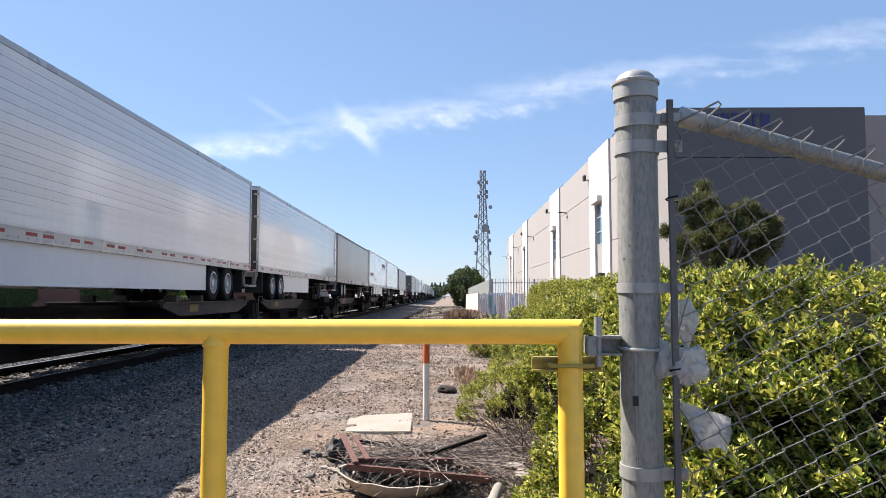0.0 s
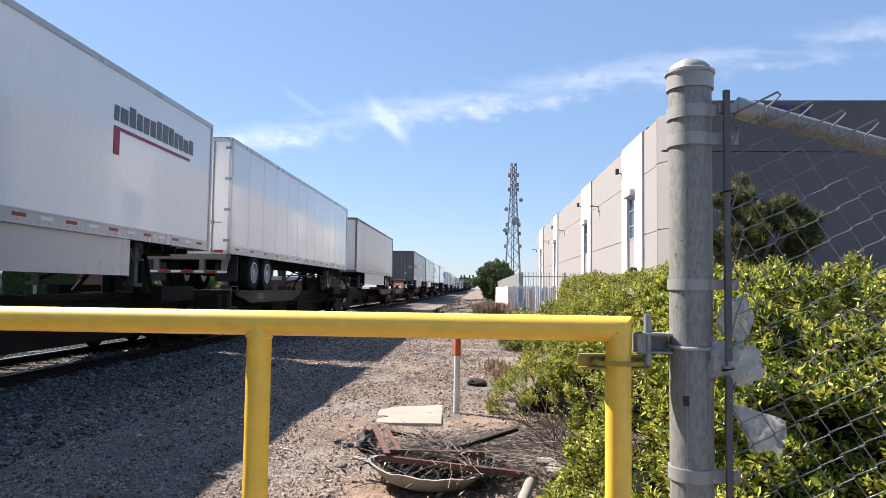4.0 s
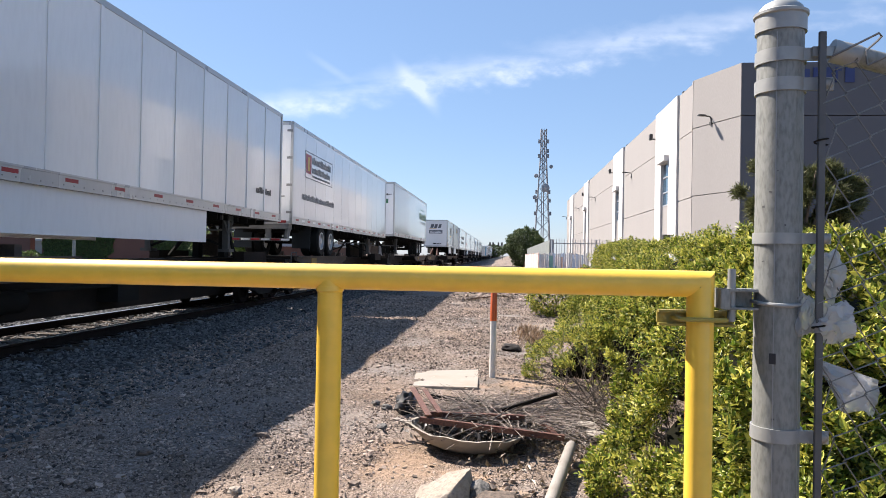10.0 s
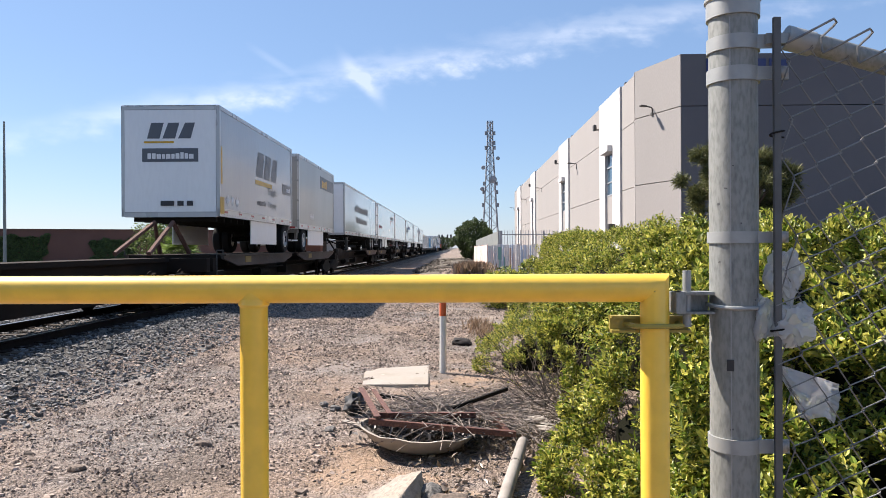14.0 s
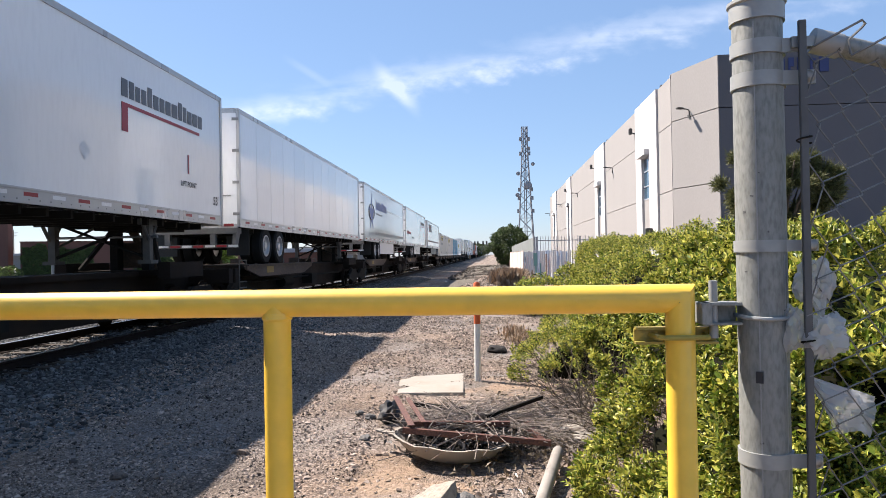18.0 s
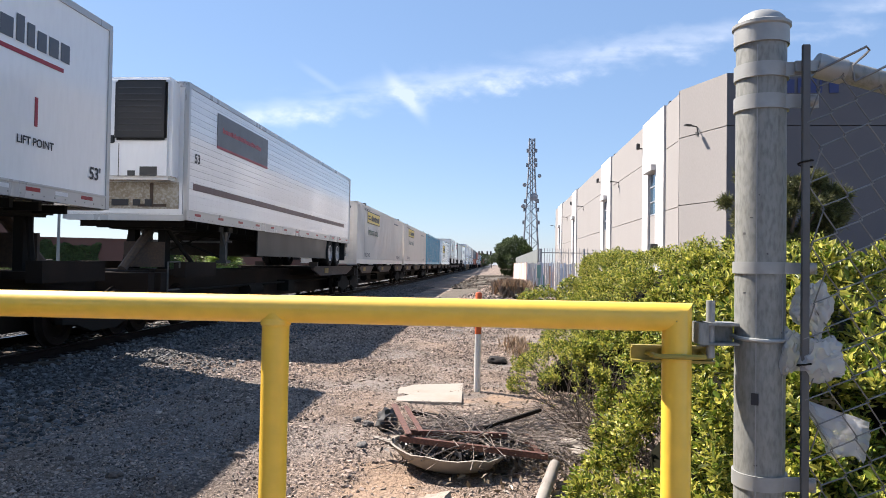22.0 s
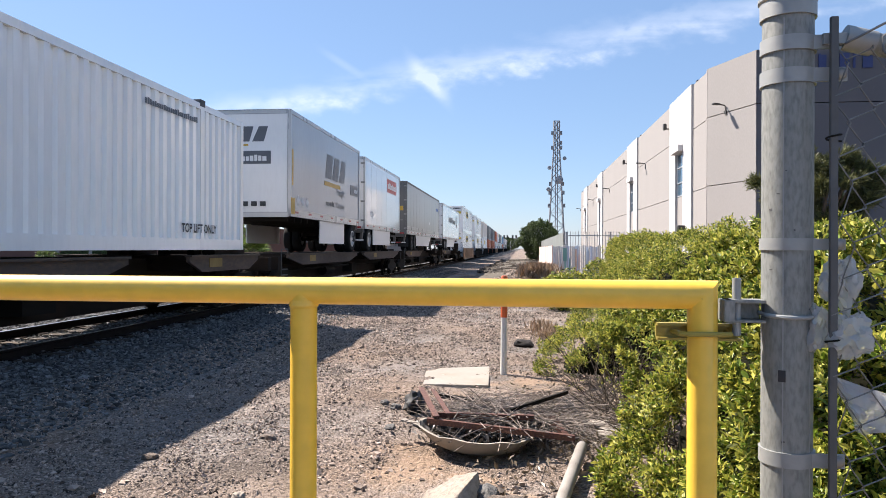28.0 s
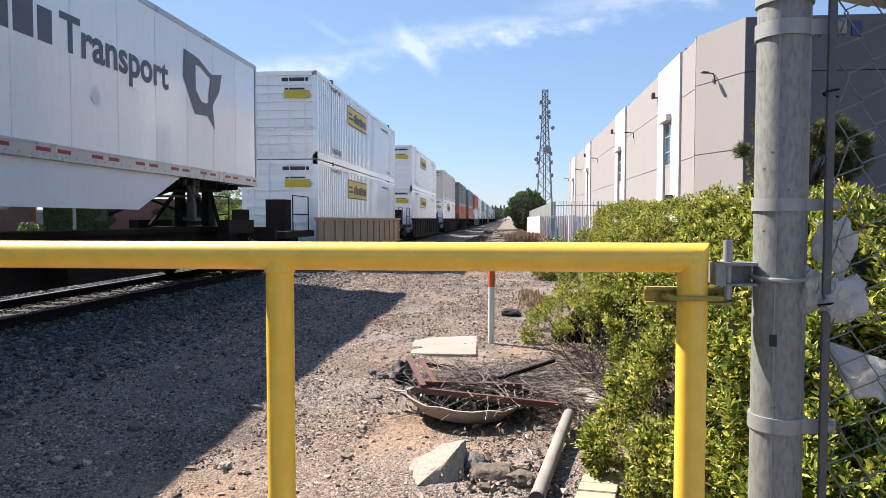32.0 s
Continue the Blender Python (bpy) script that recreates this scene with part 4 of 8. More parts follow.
BASE = [(2.2, 1.0), (3.0, 0.74), (4.0, 0.48), (5.0, 0.42), (6.0, 0.34), (7, 0.28), (8, 0.20), (9, 0.12), (10, 0.10), (11, 0.72), (12, 1.28), (14, 1.56), (18, 2.0)]
CREST = [(2.2, 1.35), (4.9, 1.50), (8, 1.80), (12, 1.92), (18, 2.14)]
HIGH = [(2.2, 1.50), (4, 1.62), (6, 1.71), (10, 1.77), (19, 1.83)]


def hedge_point(u, y):
    """A point on the hedge's skin: u 0..1 up the side, 1..2 over the top."""
    xb, xt, h = lerp_at(y, BASE), lerp_at(y, CREST), lerp_at(y, HIGH)
    if u < 1:
        x, z = xb + (xt - xb) * u ** 1.15 - 0.05 * math.sin(u * math.pi), h * (1.08 * u - 0.08 * u * u)
        x += 0.95 * math.exp(-((y - 6.75) / 1.35) ** 2) * max(0.0, 1 - u / 0.45)
        nrm = Vector((-0.75 - 0.2 * (1 - u), 0, 0.45 + 0.4 * u)).normalized()
    else:
        x, z = xt + (u - 1) * 4.2, h
        nrm = Vector((0, 0, 1))
    w = 0.15 * noise.noise((x * 1.1, y * 1.1, z * 1.1)) + 0.10 * noise.noise((x * 2.7, y * 2.7, z * 2.7))
    if u >= 0.9 and y > 8:
        w *= max(0.3, 1 - (y - 8) * 0.2)
    return Vector((x, y, z)) + nrm * w, nrm


def build_hedge():
    hedge = thing("hedge", "clipped green hedge with dense small glossy leaves", "hedge", at=(0, 0, 0))
    # near-black sheet behind the leaves, standing in for the shade between them
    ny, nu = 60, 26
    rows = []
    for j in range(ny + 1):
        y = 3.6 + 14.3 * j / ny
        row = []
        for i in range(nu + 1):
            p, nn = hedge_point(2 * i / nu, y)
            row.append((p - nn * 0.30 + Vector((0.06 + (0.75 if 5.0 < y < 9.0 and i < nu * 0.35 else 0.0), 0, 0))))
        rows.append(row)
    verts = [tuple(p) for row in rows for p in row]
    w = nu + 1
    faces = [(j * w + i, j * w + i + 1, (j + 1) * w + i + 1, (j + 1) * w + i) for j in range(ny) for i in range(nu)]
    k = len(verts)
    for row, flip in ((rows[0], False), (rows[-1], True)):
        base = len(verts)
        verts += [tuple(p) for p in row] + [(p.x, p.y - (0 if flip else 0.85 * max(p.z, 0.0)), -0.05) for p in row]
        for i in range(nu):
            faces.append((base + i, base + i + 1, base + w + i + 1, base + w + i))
    ob = shared("core", cloud_mesh("core", verts, faces, "hedge_shade"), hedge, label="near-black sheet standing in for shade inside the hedge")
    rng = np.random.default_rng(11)
    pr = random.Random(11)

    sunward = np.array(tuple(SUN_WAY))

    def skin(n, y0, y1, u0, u1, power=1.0, sink=0.10):
        pos, nor = [], []
        for _ in range(n):
            y = y0 + (y1 - y0) * pr.random() ** power
            u = pr.uniform(u0, u1)
            p, nn = hedge_point(u, y)
            if 5.3 < p.y < 8.6 and p.z < 0.62 - 0.26 * abs(p.y - 6.8) and pr.random() < 0.9:
                continue
            if p.y < 3.3 and p.z > (p.y - 1.48) / 1.15:
                continue
            g = noise.noise((p.x * 4.1, p.y * 4.1, p.z * 4.1))
            if g < (-0.06 if p.y < 3.8 else 0.10) and pr.random() < 0.95:
                continue
            pos.append(p + nn * (pr.uniform(-sink, 0.03) + 0.24 * g))
            nor.append(nn)
        pos, nor = np.array([tuple(p) for p in pos]), np.array([tuple(q) for q in nor])
        return pos, nor * 0.75 + sunward * 0.45 + np.array((0, 0, 0.15)) + rng.normal(0, 0.33, nor.shape)

    def clad(pos, nor, size, leaves=7):
        shared("leaves", rosette_cloud("leaves", pos, nor, size, "leaf_hedge", rng, leaves), hedge)["kind"] = "stuff"
    clad(*skin(17000, 2.2, 6.5, 0.0, 1.12, 1.15), 0.038)
    clad(*skin(42000, 6.0, 18.3, 0.0, 1.1, 1.25), 0.036, 6)
    clad(*skin(9500, 2.2, 18.3, 1.0, 1.35, 1.4), 0.040, 6)
    clad(*skin(7000, 2.9, 5.2, 0.85, 1.9, 1.0), 0.040)
    # the end that faces the fence
    n = 18500
    x = rng.uniform(0.74, 4.4, n)
    z = rng.uniform(0.0, 1.70, n)
    g = np.array([noise.noise((a * 2.4, 3, c * 2.4)) for a, c in zip(x, z)])
    g2 = np.array([noise.noise((a * 6, 9, c * 6)) for a, c in zip(x, z)])
    y = 1.52 + 1.15 * z + 0.34 * g - 0.32 * g2 + rng.uniform(0, 0.14, n) + np.maximum(0, 0.95 - x) * 1.2
    keep = (g2 > -0.20) & (z < 1.50 + 0.14 * g)
    pos = np.stack([x, y, z], 1)[keep]
    clad(pos, np.tile((0.0, -0.45, 0.6), (len(pos), 1)) + sunward * 1.0 + rng.normal(0, 0.33, (len(pos), 3)), 0.040)
    # long shoots above the clipped top
    pos = []
    for _ in range(60):
        y = 3 + 14 * pr.random() ** 1.6
        p, _n = hedge_point(pr.uniform(0.92, 1.5), y)
        hh = pr.uniform(0.05, 0.22 if y < 9 else 0.10)
        for q in range(int(hh / 0.02)):
            pos.append((p.x + pr.uniform(-0.02, 0.02) + q * 0.004, p.y + pr.uniform(-0.02, 0.02), p.z + q * 0.02))
    pos = np.array(pos)
    shared("shoot_growth", leaf_cloud("shoot_growth", pos, np.tile((0.0, -0.4, 0.6), (len(pos), 1)), 0.06, "leaf_hedge", rng), hedge)["kind"] = "stuff"
    # bare stems and dry twigs low on the side
    bm = bmesh.new()
    for _ in range(300):
        y = pr.uniform(5.2, 8.8)
        x = lerp_at(y, BASE) + pr.uniform(0.25, 1.3)
        p = Vector((x, y, pr.uniform(0, 0.25)))
        d = Vector((pr.uniform(-0.9, 0.5), pr.uniform(-0.7, 0.7), pr.uniform(0.15, 1.0))).normalized()
        pts, L = [p], pr.uniform(0.25, 0.75)
        for s in range(3):
            d = (d + Vector((pr.uniform(-0.3, 0.3), pr.uniform(-0.3, 0.3), 0))).normalized()
            p = p + d * L / 3
            pts.append(p)
        r = pr.uniform(0.002, 0.0065)
        tube(bm, pts, [r, r * 0.8, r * 0.6, r * 0.4], 5, False)
    part("stem_tangle", bm, "twig", hedge, "bare grey stems and dry twigs", kind="stuff")


build_hedge()

# ---- rubbish by the hedge ----
def build_rubbish():
    # broken basin
    bm = bmesh.new()
    n = 14
    prof_out = [(0.08, 0.0), (0.26, 0.016), (0.38, 0.065), (0.465, 0.15), (0.485, 0.175)]
    prof_in = [(0.46, 0.175), (0.44, 0.15), (0.36, 0.08), (0.25, 0.036), (0.07, 0.018)]
    m = pose(-0.45, 5.62, 0.0, 1, 3, -8)
    prof = prof_out + prof_in
    rings = []
    for k in range(n + 1):
        a = radians(165 + 215 * k / n)
        w = 1 + 0.05 * math.sin(k * 2.3)
        rings.append([bm.verts.new(m @ Vector((r * math.cos(a), 0.86 * r * math.sin(a), z * w))) for r, z in prof])
    for p, q in zip(rings, rings[1:]):
        for i in range(len(prof)):
            j = (i + 1) % len(prof)
            bm.faces.new((p[i], q[i], q[j], p[j]))
    bm.faces.new(rings[0]), bm.faces.new(rings[-1][::-1])
    ob = part("broken_basin", bm, "plastic_white")
    tagged(ob, "broken off-white plastic basin filled with sticks and scrap", "basin")
    bm = bmesh.new()
    box(bm, -0.12, 0.12, -0.03, 0.03, -0.006, 0.006, pose(-0.97, 5.72, 0.165, 0, 8, -24))
    tagged(part("plastic_shard", bm, "plastic_white"), "torn strip of off-white plastic beside the basin", "scrap")
    # rusty angle irons
    def iron(name, label, p, q, w=0.045, mat="rust"):
        p, q = Vector(p), Vector(q)
        bm = bmesh.new()
        m = Matrix.Translation(p) @ (q - p).to_track_quat("X", "Z").to_matrix().to_4x4()
        L = (q - p).length
        box(bm, 0, L, -w / 2, w / 2, 0, 0.008, m)
        box(bm, 0, L, -w / 2, -w / 2 + 0.008, -w * 0.9, 0.0, m)
        tagged(part(name, bm, mat), label, "scrap iron", group="rusty irons on the pile")
    iron("angle_iron", "long rusty angle iron lying across the basin", (-0.82, 5.42, 0.28), (0.33, 5.42, 0.18), 0.040)
    iron("angle_iron", "rusty angle iron lying across the basin", (-0.76, 5.60, 0.285), (0.02, 5.66, 0.27), 0.036)
    iron("angle_iron", "reddish rusty angle iron leaning on the rim", (-0.75, 5.41, 0.30), (-1.03, 6.48, 0.31), 0.050)
    iron("angle_iron", "reddish rusty angle iron leaning on the rim", (-0.66, 5.47, 0.31), (-0.90, 6.36, 0.32), 0.040)
    iron("angle_iron", "dark rusty bar sticking out of the sticks", (-0.17, 5.74, 0.30), (0.33, 6.39, 0.33), 0.026, "dark_steel")
    iron("angle_iron", "dark rusty bar at the back of the pile", (-0.86, 6.36, 0.28), (-0.33, 6.09, 0.28), 0.035, "dark_steel")
    iron("angle_iron", "short reddish rusty iron on the ground", (0.18, 6.13, 0.16), (0.28, 5.66, 0.12), 0.050)
    # this board's near-black colour holds the shade of the hedge over it
    iron("angle_iron", "dark charred board by the hedge", (0.36, 7.2, 0.10), (0.50, 6.3, 0.07), 0.055, "char")
    # sticks
    rr = random.Random(21)
    bm = bmesh.new()
    for i in range(820):
        cx, cy = rr.gauss(-0.38, 0.20), rr.gauss(5.86, 0.17)
        if i > 300:
            cx, cy = rr.uniform(-0.7, 1.0) if i < 560 else rr.gauss(0.55, 0.28) if i < 700 else rr.gauss(-0.02, 0.32), rr.uniform(5.7, 7.6) if i < 700 else rr.gauss(6.0, 0.30)
        L = rr.uniform(0.15, 0.55) if i < 400 else rr.uniform(0.4, 1.25)
        a = rr.uniform(0, math.pi)
        d = Vector((math.cos(a), math.sin(a) * 0.8, rr.uniform(-0.3, 0.55) if i < 300 else rr.uniform(-0.15, 0.2))) * L / 2
        d2 = max(0.0, 1 - ((cx + 0.35) / 0.75) ** 2 - ((cy - 5.9) / 0.9) ** 2)
        z = 0.03 + 0.19 * d2 ** 0.6 + rr.uniform(0, 0.07)
        c = Vector((cx, cy, max(z, 0.02 + abs(d.z))))
        r = rr.uniform(0.0025, 0.0068) if i < 300 else rr.uniform(0.0016, 0.004)
        bend = Vector((rr.uniform(-0.04, 0.04), rr.uniform(-0.04, 0.04), rr.uniform(-0.02, 0.04)))
        tube(bm, [c - d, c + bend, c + d], [r, r * 0.9, r * 0.6], 5, False)
    ob = part("dry_sticks", bm, "stick", kind="stuff")
    tagged(ob, "heap of dry pale sticks and twigs on the basin", "sticks")
    rng = np.random.default_rng(4)
    n = 1500
    pos = np.stack([rng.normal(0.35, 0.42, n), rng.normal(6.3, 0.75, n), rng.uniform(0.01, 0.08, n)], 1)
    ob = new("dead_leaves", leaf_cloud("dead_leaves", pos, np.tile((0, 0, 1.0), (n, 1)), 0.06, "dry_frond", rng))
    tagged(ob, "brown dead leaves and litter under the hedge", "leaf litter", kind="stuff")
    # dark trash that fills the basin
    n = 2600
    pos = np.stack([rng.normal(-0.38, 0.19, n), rng.normal(5.68, 0.12, n), rng.uniform(0.06, 0.20, n)], 1)
    ob = new("dark_litter", leaf_cloud("dark_litter", pos, np.tile((0, 0, 1.0), (n, 1)), 0.08, "litter", rng))
    tagged(ob, "dark torn plastic and litter in the basin", "litter", kind="stuff")
    # black plastic bundle
    bm = bmesh.new()
    bmesh.ops.create_icosphere(bm, subdivisions=3, radius=1)
    for v in bm.verts:
        v.co = Vector((v.co.x * 0.10, v.co.y * 0.17, v.co.z * 0.11)) * (1 + 0.5 * noise.noise(v.co * 2.3))
    ob = part("plastic_wrap", bm, "skirt_black")
    ob.location = (-1.13, 6.75, 0.10)
    tagged(ob, "crumpled black plastic bundle against the pile", "bundle")
    # panel on the ground
    bm = bmesh.new()
    pts = [(-1.25, 8.11), (-0.47, 8.13), (-0.52, 9.45), (-1.18, 9.22), (-1.24, 9.05), (-1.33, 8.97)]
    a = [bm.verts.new((x, y, -0.02)) for x, y in pts]
    b = [bm.verts.new((x, y, 0.022)) for x, y in pts]
    bm.faces.new(a[::-1]), bm.faces.new(b)
    for i in range(6):
        bm.faces.new((a[i], a[(i + 1) % 6], b[(i + 1) % 6], b[i]))
    tagged(part("white_board", bm, "plastic_white", bevel=0.006), "dirty off-white board lying flat on gravel", "board")
    # marker post
    post = thing("marker_post", "white plastic marker post with an orange top", "marker post", at=(-0.32, 8.92, 0))
    bm = bmesh.new()
    tube(bm, [(0, 0, -0.1), (0.005, 0, 0.745)], 0.040, 20)
    part("shaft", bm, "white_post", post)
    bm = bmesh.new()
    tube(bm, [(0.005, 0, 0.745), (0.008, 0, 1.26), (0.008, 0, 1.28)], [0.0425, 0.0425, 0.03], 20)
    part("top_sleeve", bm, "orange", post, "orange sleeve")

    def boulder(name, label, at, size, mat, seed, cat="stone", cuts=2):
        bm = bmesh.new()
        bmesh.ops.create_icosphere(bm, subdivisions=cuts + 1, radius=1)
        for v in bm.verts:
            c = v.co.copy()
            q = Vector([round(t * 1.6) / 1.6 for t in c]).normalized() if c.length else c
            v.co = (c * 0.68 + q * 0.32) * (1 + 0.32 * noise.noise(c * 1.3 + Vector((seed, seed, 0))) + 0.14 * noise.noise(c * 3.4) + 0.06 * noise.noise(c * 9))
            v.co = Vector((v.co.x * size[0], v.co.y * size[1], v.co.z * size[2]))
        ob = part(name, bm, mat)
        ob.location = at
        return tagged(ob, label, cat)
    # broken slab of concrete
    bm = bmesh.new()
    pts = [(-0.72, 4.44, 0.0), (-0.62, 4.12, 0.0), (-0.36, 4.26, 0.0), (-0.34, 4.52, 0.0), (-0.56, 4.56, 0.0), (-0.68, 4.46, 0.05), (-0.60, 4.20, 0.035), (-0.38, 4.36, 0.17), (-0.35, 4.46, 0.19), (-0.50, 4.52, 0.14)]
    vs = [bm.verts.new(p) for p in pts]
    bmesh.ops.convex_hull(bm, input=vs)
    bmesh.ops.subdivide_edges(bm, edges=bm.edges[:], cuts=4, use_grid_fill=True)
    for v in bm.verts:
        v.co += Vector((noise.noise(v.co * 14), noise.noise(v.co * 14 + Vector((3, 0, 0))), noise.noise(v.co * 14 + Vector((0, 5, 0))))) * 0.014
    tagged(part("concrete_chunk", bm, "concrete"), "broken pale concrete chunk on the gravel", "rubble")
    boulder("rock", "brown broken rock half sunk in dirt", (-0.17, 4.28, 0.03), (0.14, 0.11, 0.075), "rubble_brown", 3)
    boulder("rock", "dark grey lump wrapped in torn plastic", (-0.30, 4.40, 0.04), (0.09, 0.10, 0.085), "rubble_dark", 8)
    boulder("rock", "brown broken brick lump half sunk in dirt", (-0.02, 4.24, 0.02), (0.11, 0.09, 0.06), "rubble_brown", 11)
    boulder("rock", "tan clod of dry earth on the gravel", (-0.06, 4.45, 0.01), (0.12, 0.08, 0.04), "soil", 15)
    boulder("rock", "small grey stone on the gravel", (-1.9, 4.3, 0.015), (0.045, 0.04, 0.03), "concrete", 16)
    boulder("rock", "small brown clod on the gravel", (-2.2, 5.6, 0.02), (0.07, 0.06, 0.045), "rubble_brown", 17)
    boulder("rock", "small brown clod on the gravel", (-2.9, 5.0, 0.02), (0.06, 0.05, 0.04), "rubble_brown", 18)
    boulder("rock", "small grey stone on the gravel", (-1.25, 6.1, 0.02), (0.05, 0.06, 0.035), "rubble_dark", 19)
    boulder("rock", "dark stone lying by the marker post", (-0.06, 11.6, 0.04), (0.17, 0.13, 0.075), "char", 5)
    boulder("rock", "small dark clod on the gravel", (-1.35, 6.9, 0.02), (0.06, 0.05, 0.035), "rubble_dark", 6)
    boulder("rock", "small dark clod on the gravel", (-1.5, 7.1, 0.02), (0.045, 0.055, 0.03), "rubble_dark", 7)
    rg = np.random.default_rng(77)
    n = 420
    pos = np.stack([rg.normal(-0.10, 0.17, n), rg.normal(4.34, 0.14, n), rg.uniform(0.0, 0.05, n)], 1)
    ob = new("rubble_bits", rock_cloud("rubble_bits", pos, np.full(n, 0.018), "rubble_mix", rg, 0.8))
    tagged(ob, "small dark broken rubble round the concrete chunk", "rubble", kind="stuff")
    # pipe
    pipe = thing("plastic_pipe", "dirty grey plastic pipe lying on rubble", "pipe", at=(0, 0, 0))
    bm = bmesh.new()
    p, q = Vector((0.08, 3.86, 0.06)), Vector((0.38, 5.40, 0.11))
    d = (q - p).normalized()
    tube(bm, [p, p + d * 0.9, q], 0.043, 20, False)
    part("tube", bm, "pvc", pipe)
    bm = bmesh.new()
    tube(bm, [p - d * 0.004, p + d * 0.03], 0.047, 20, False)
    part("collar", bm, "pvc", pipe)
    bm = bmesh.new()
    tube(bm, [p + d * 1.05, p + d * 1.08], 0.046, 20, False)
    part("collar", bm, "pvc", pipe)
    # dark disc just inside the rim stands in for shade in the bore
    bm = bmesh.new()
    tube(bm, [p + d * 0.01, p + d * 0.02], 0.041, 20)
    part("dark_inside", bm, "groove", pipe)
    # board scrap and trash under the hedge
    bm = bmesh.new()
    for k in range(3):
        box(bm, -0.11, 0.11, -0.17 + k * 0.115, -0.06 + k * 0.115, 0, 0.012 + 0.004 * (k % 2), pose(0.44, 4.06, 0.05, 4, -3, -15))
    tagged(part("board_scrap", bm, "cardboard", bevel=0.004), "tan broken board scraps at the hedge foot", "board")
    rr = random.Random(31)
    for k, (x, y) in enumerate(((0.68, 5.95), (0.85, 6.15), (0.62, 6.2))):
        bm = bmesh.new()
        bmesh.ops.create_icosphere(bm, subdivisions=3, radius=1)
        for v in bm.verts:
            v.co = Vector((v.co.x * 0.13, v.co.y * 0.10, v.co.z * 0.045)) * (1 + 0.7 * noise.noise(v.co * 2 + Vector((k * 4, 0, 0))))
        ob = part("paper_trash", bm, "plastic_white")
        ob.location = (x, y, 0.07)
        tagged(ob, "crumpled pale paper trash under the hedge", "trash", group="trash under the hedge")


build_rubbish()


# ---- beyond the hedge ----
def leafy_ball(center, radii, n, rng, seed, hollow=0.55, rough=1.0):
    """Points for a lumpy crown of leaf clumps."""
    d = rng.normal(0, 1, (n, 3))
    d /= np.linalg.norm(d, axis=1)[:, None]
    k = np.array([1 + rough * 0.28 * noise.noise((a * 2 + seed, b * 2, c * 2)) + rough * 0.16 * noise.noise((a * 5, b * 5 + seed, c * 5)) for a, b, c in d])
    r = k * rng.uniform(hollow, 1.0, n) ** 0.35
    return np.array(center) + d * np.array(radii) * r[:, None], d


def build_tree(name, label, at, trunk_h, radii, n, leaf, size, seed, limbs=5, rough=1.0):
    rng = np.random.default_rng(seed)
    rr = random.Random(seed)
    tree = thing(name, label, "tree", at=at)
    bm = bmesh.new()
    tube(bm, [(0, 0, -0.1), (0.05, 0, trunk_h * 0.5), (0, 0.05, trunk_h)], [0.18 * radii[0] / 2, 0.13 * radii[0] / 2, 0.10 * radii[0] / 2], 10)
    for i in range(limbs):
        a = i * 6.28 / limbs + rr.uniform(-0.3, 0.3)
        q = Vector((math.cos(a) * radii[0] * 0.65, math.sin(a) * radii[1] * 0.65, trunk_h + radii[2] * rr.uniform(0.3, 1.2)))
        tube(bm, [(0, 0, trunk_h * 0.8), q * 0.5 + Vector((0, 0, trunk_h * 0.45)), q], [0.07 * radii[0] / 2, 0.05 * radii[0] / 2, 0.015], 6)
    part("trunk", bm, "bark", tree)
    if leaf == "leaf_pine":
        tufts = []
        for k in range(95):
            d = Vector((rr.gauss(0, 1), rr.gauss(0, 1), rr.gauss(0, 1))).normalized() * (0.35 + 0.65 * rr.random() ** 0.5)
            wob = 1 + 0.35 * noise.noise(d * 2.1 + Vector((seed, 0, 0)))
            tufts.append((d.x * radii[0] * (0.92 - 0.25 * max(d.z, 0)) * wob, d.y * radii[1] * 0.85 * wob, trunk_h + 1.15 + d.z * 1.30 * wob, d.x, d.y, d.z))
        tufts = np.array(tufts)
        m = n // 95
        way = rng.normal(0, 1, (95, m, 3)) + tufts[:, None, 3:] * 0.9 + np.array((0, 0, 0.5))
        way /= np.linalg.norm(way, axis=2)[..., None]
        L = size * rng.uniform(0.7, 1.5, (95, m, 1))
        a = tufts[:, None, :3] + rng.normal(0, 0.07, (95, m, 3))
        side = np.cross(way, rng.normal(0, 1, (95, m, 3)))
        side /= np.linalg.norm(side, axis=2)[..., None]
        v = np.stack([a, a + way * L * 0.5 + side * 0.010, a + way * L, a + way * L * 0.5 - side * 0.010], 2).reshape(-1, 3)
        f = np.arange(95 * m)[:, None] * 4 + np.array([[0, 1, 2, 3]])
        shared("crown", cloud_mesh("crown", v, f, leaf), tree)["kind"] = "stuff"
        return tree
    else:
        pos, nor = leafy_ball((0, 0, trunk_h + radii[2] * 0.72), radii, n, rng, seed, rough=rough)
    shared("crown", leaf_cloud("crown", pos, nor, size, leaf, rng, 0.14 if leaf == "leaf_pine" else 0.5), tree)["kind"] = "stuff"
    return tree


build_tree("tree", "dense rounded dark green tree by the tracks", (1.85, 96, 0), 1.2, (2.75, 3.0, 2.4), 19000, "leaf_dark", 0.23, 3, 7, 1.4)
build_tree("shrub_tree", "young olive-green pine with feathery needles by the wall", (7.12, 18.0, 0), 2.05, (1.45, 1.35, 1.5), 66000, "leaf_pine", 0.155, 9, 12)
build_tree("bush", "low dark green bush against the graffiti wall", (1.92, 19.5, 0), 0.25, (0.36, 0.5, 0.62), 2600, "leaf_hedge", 0.08, 33)
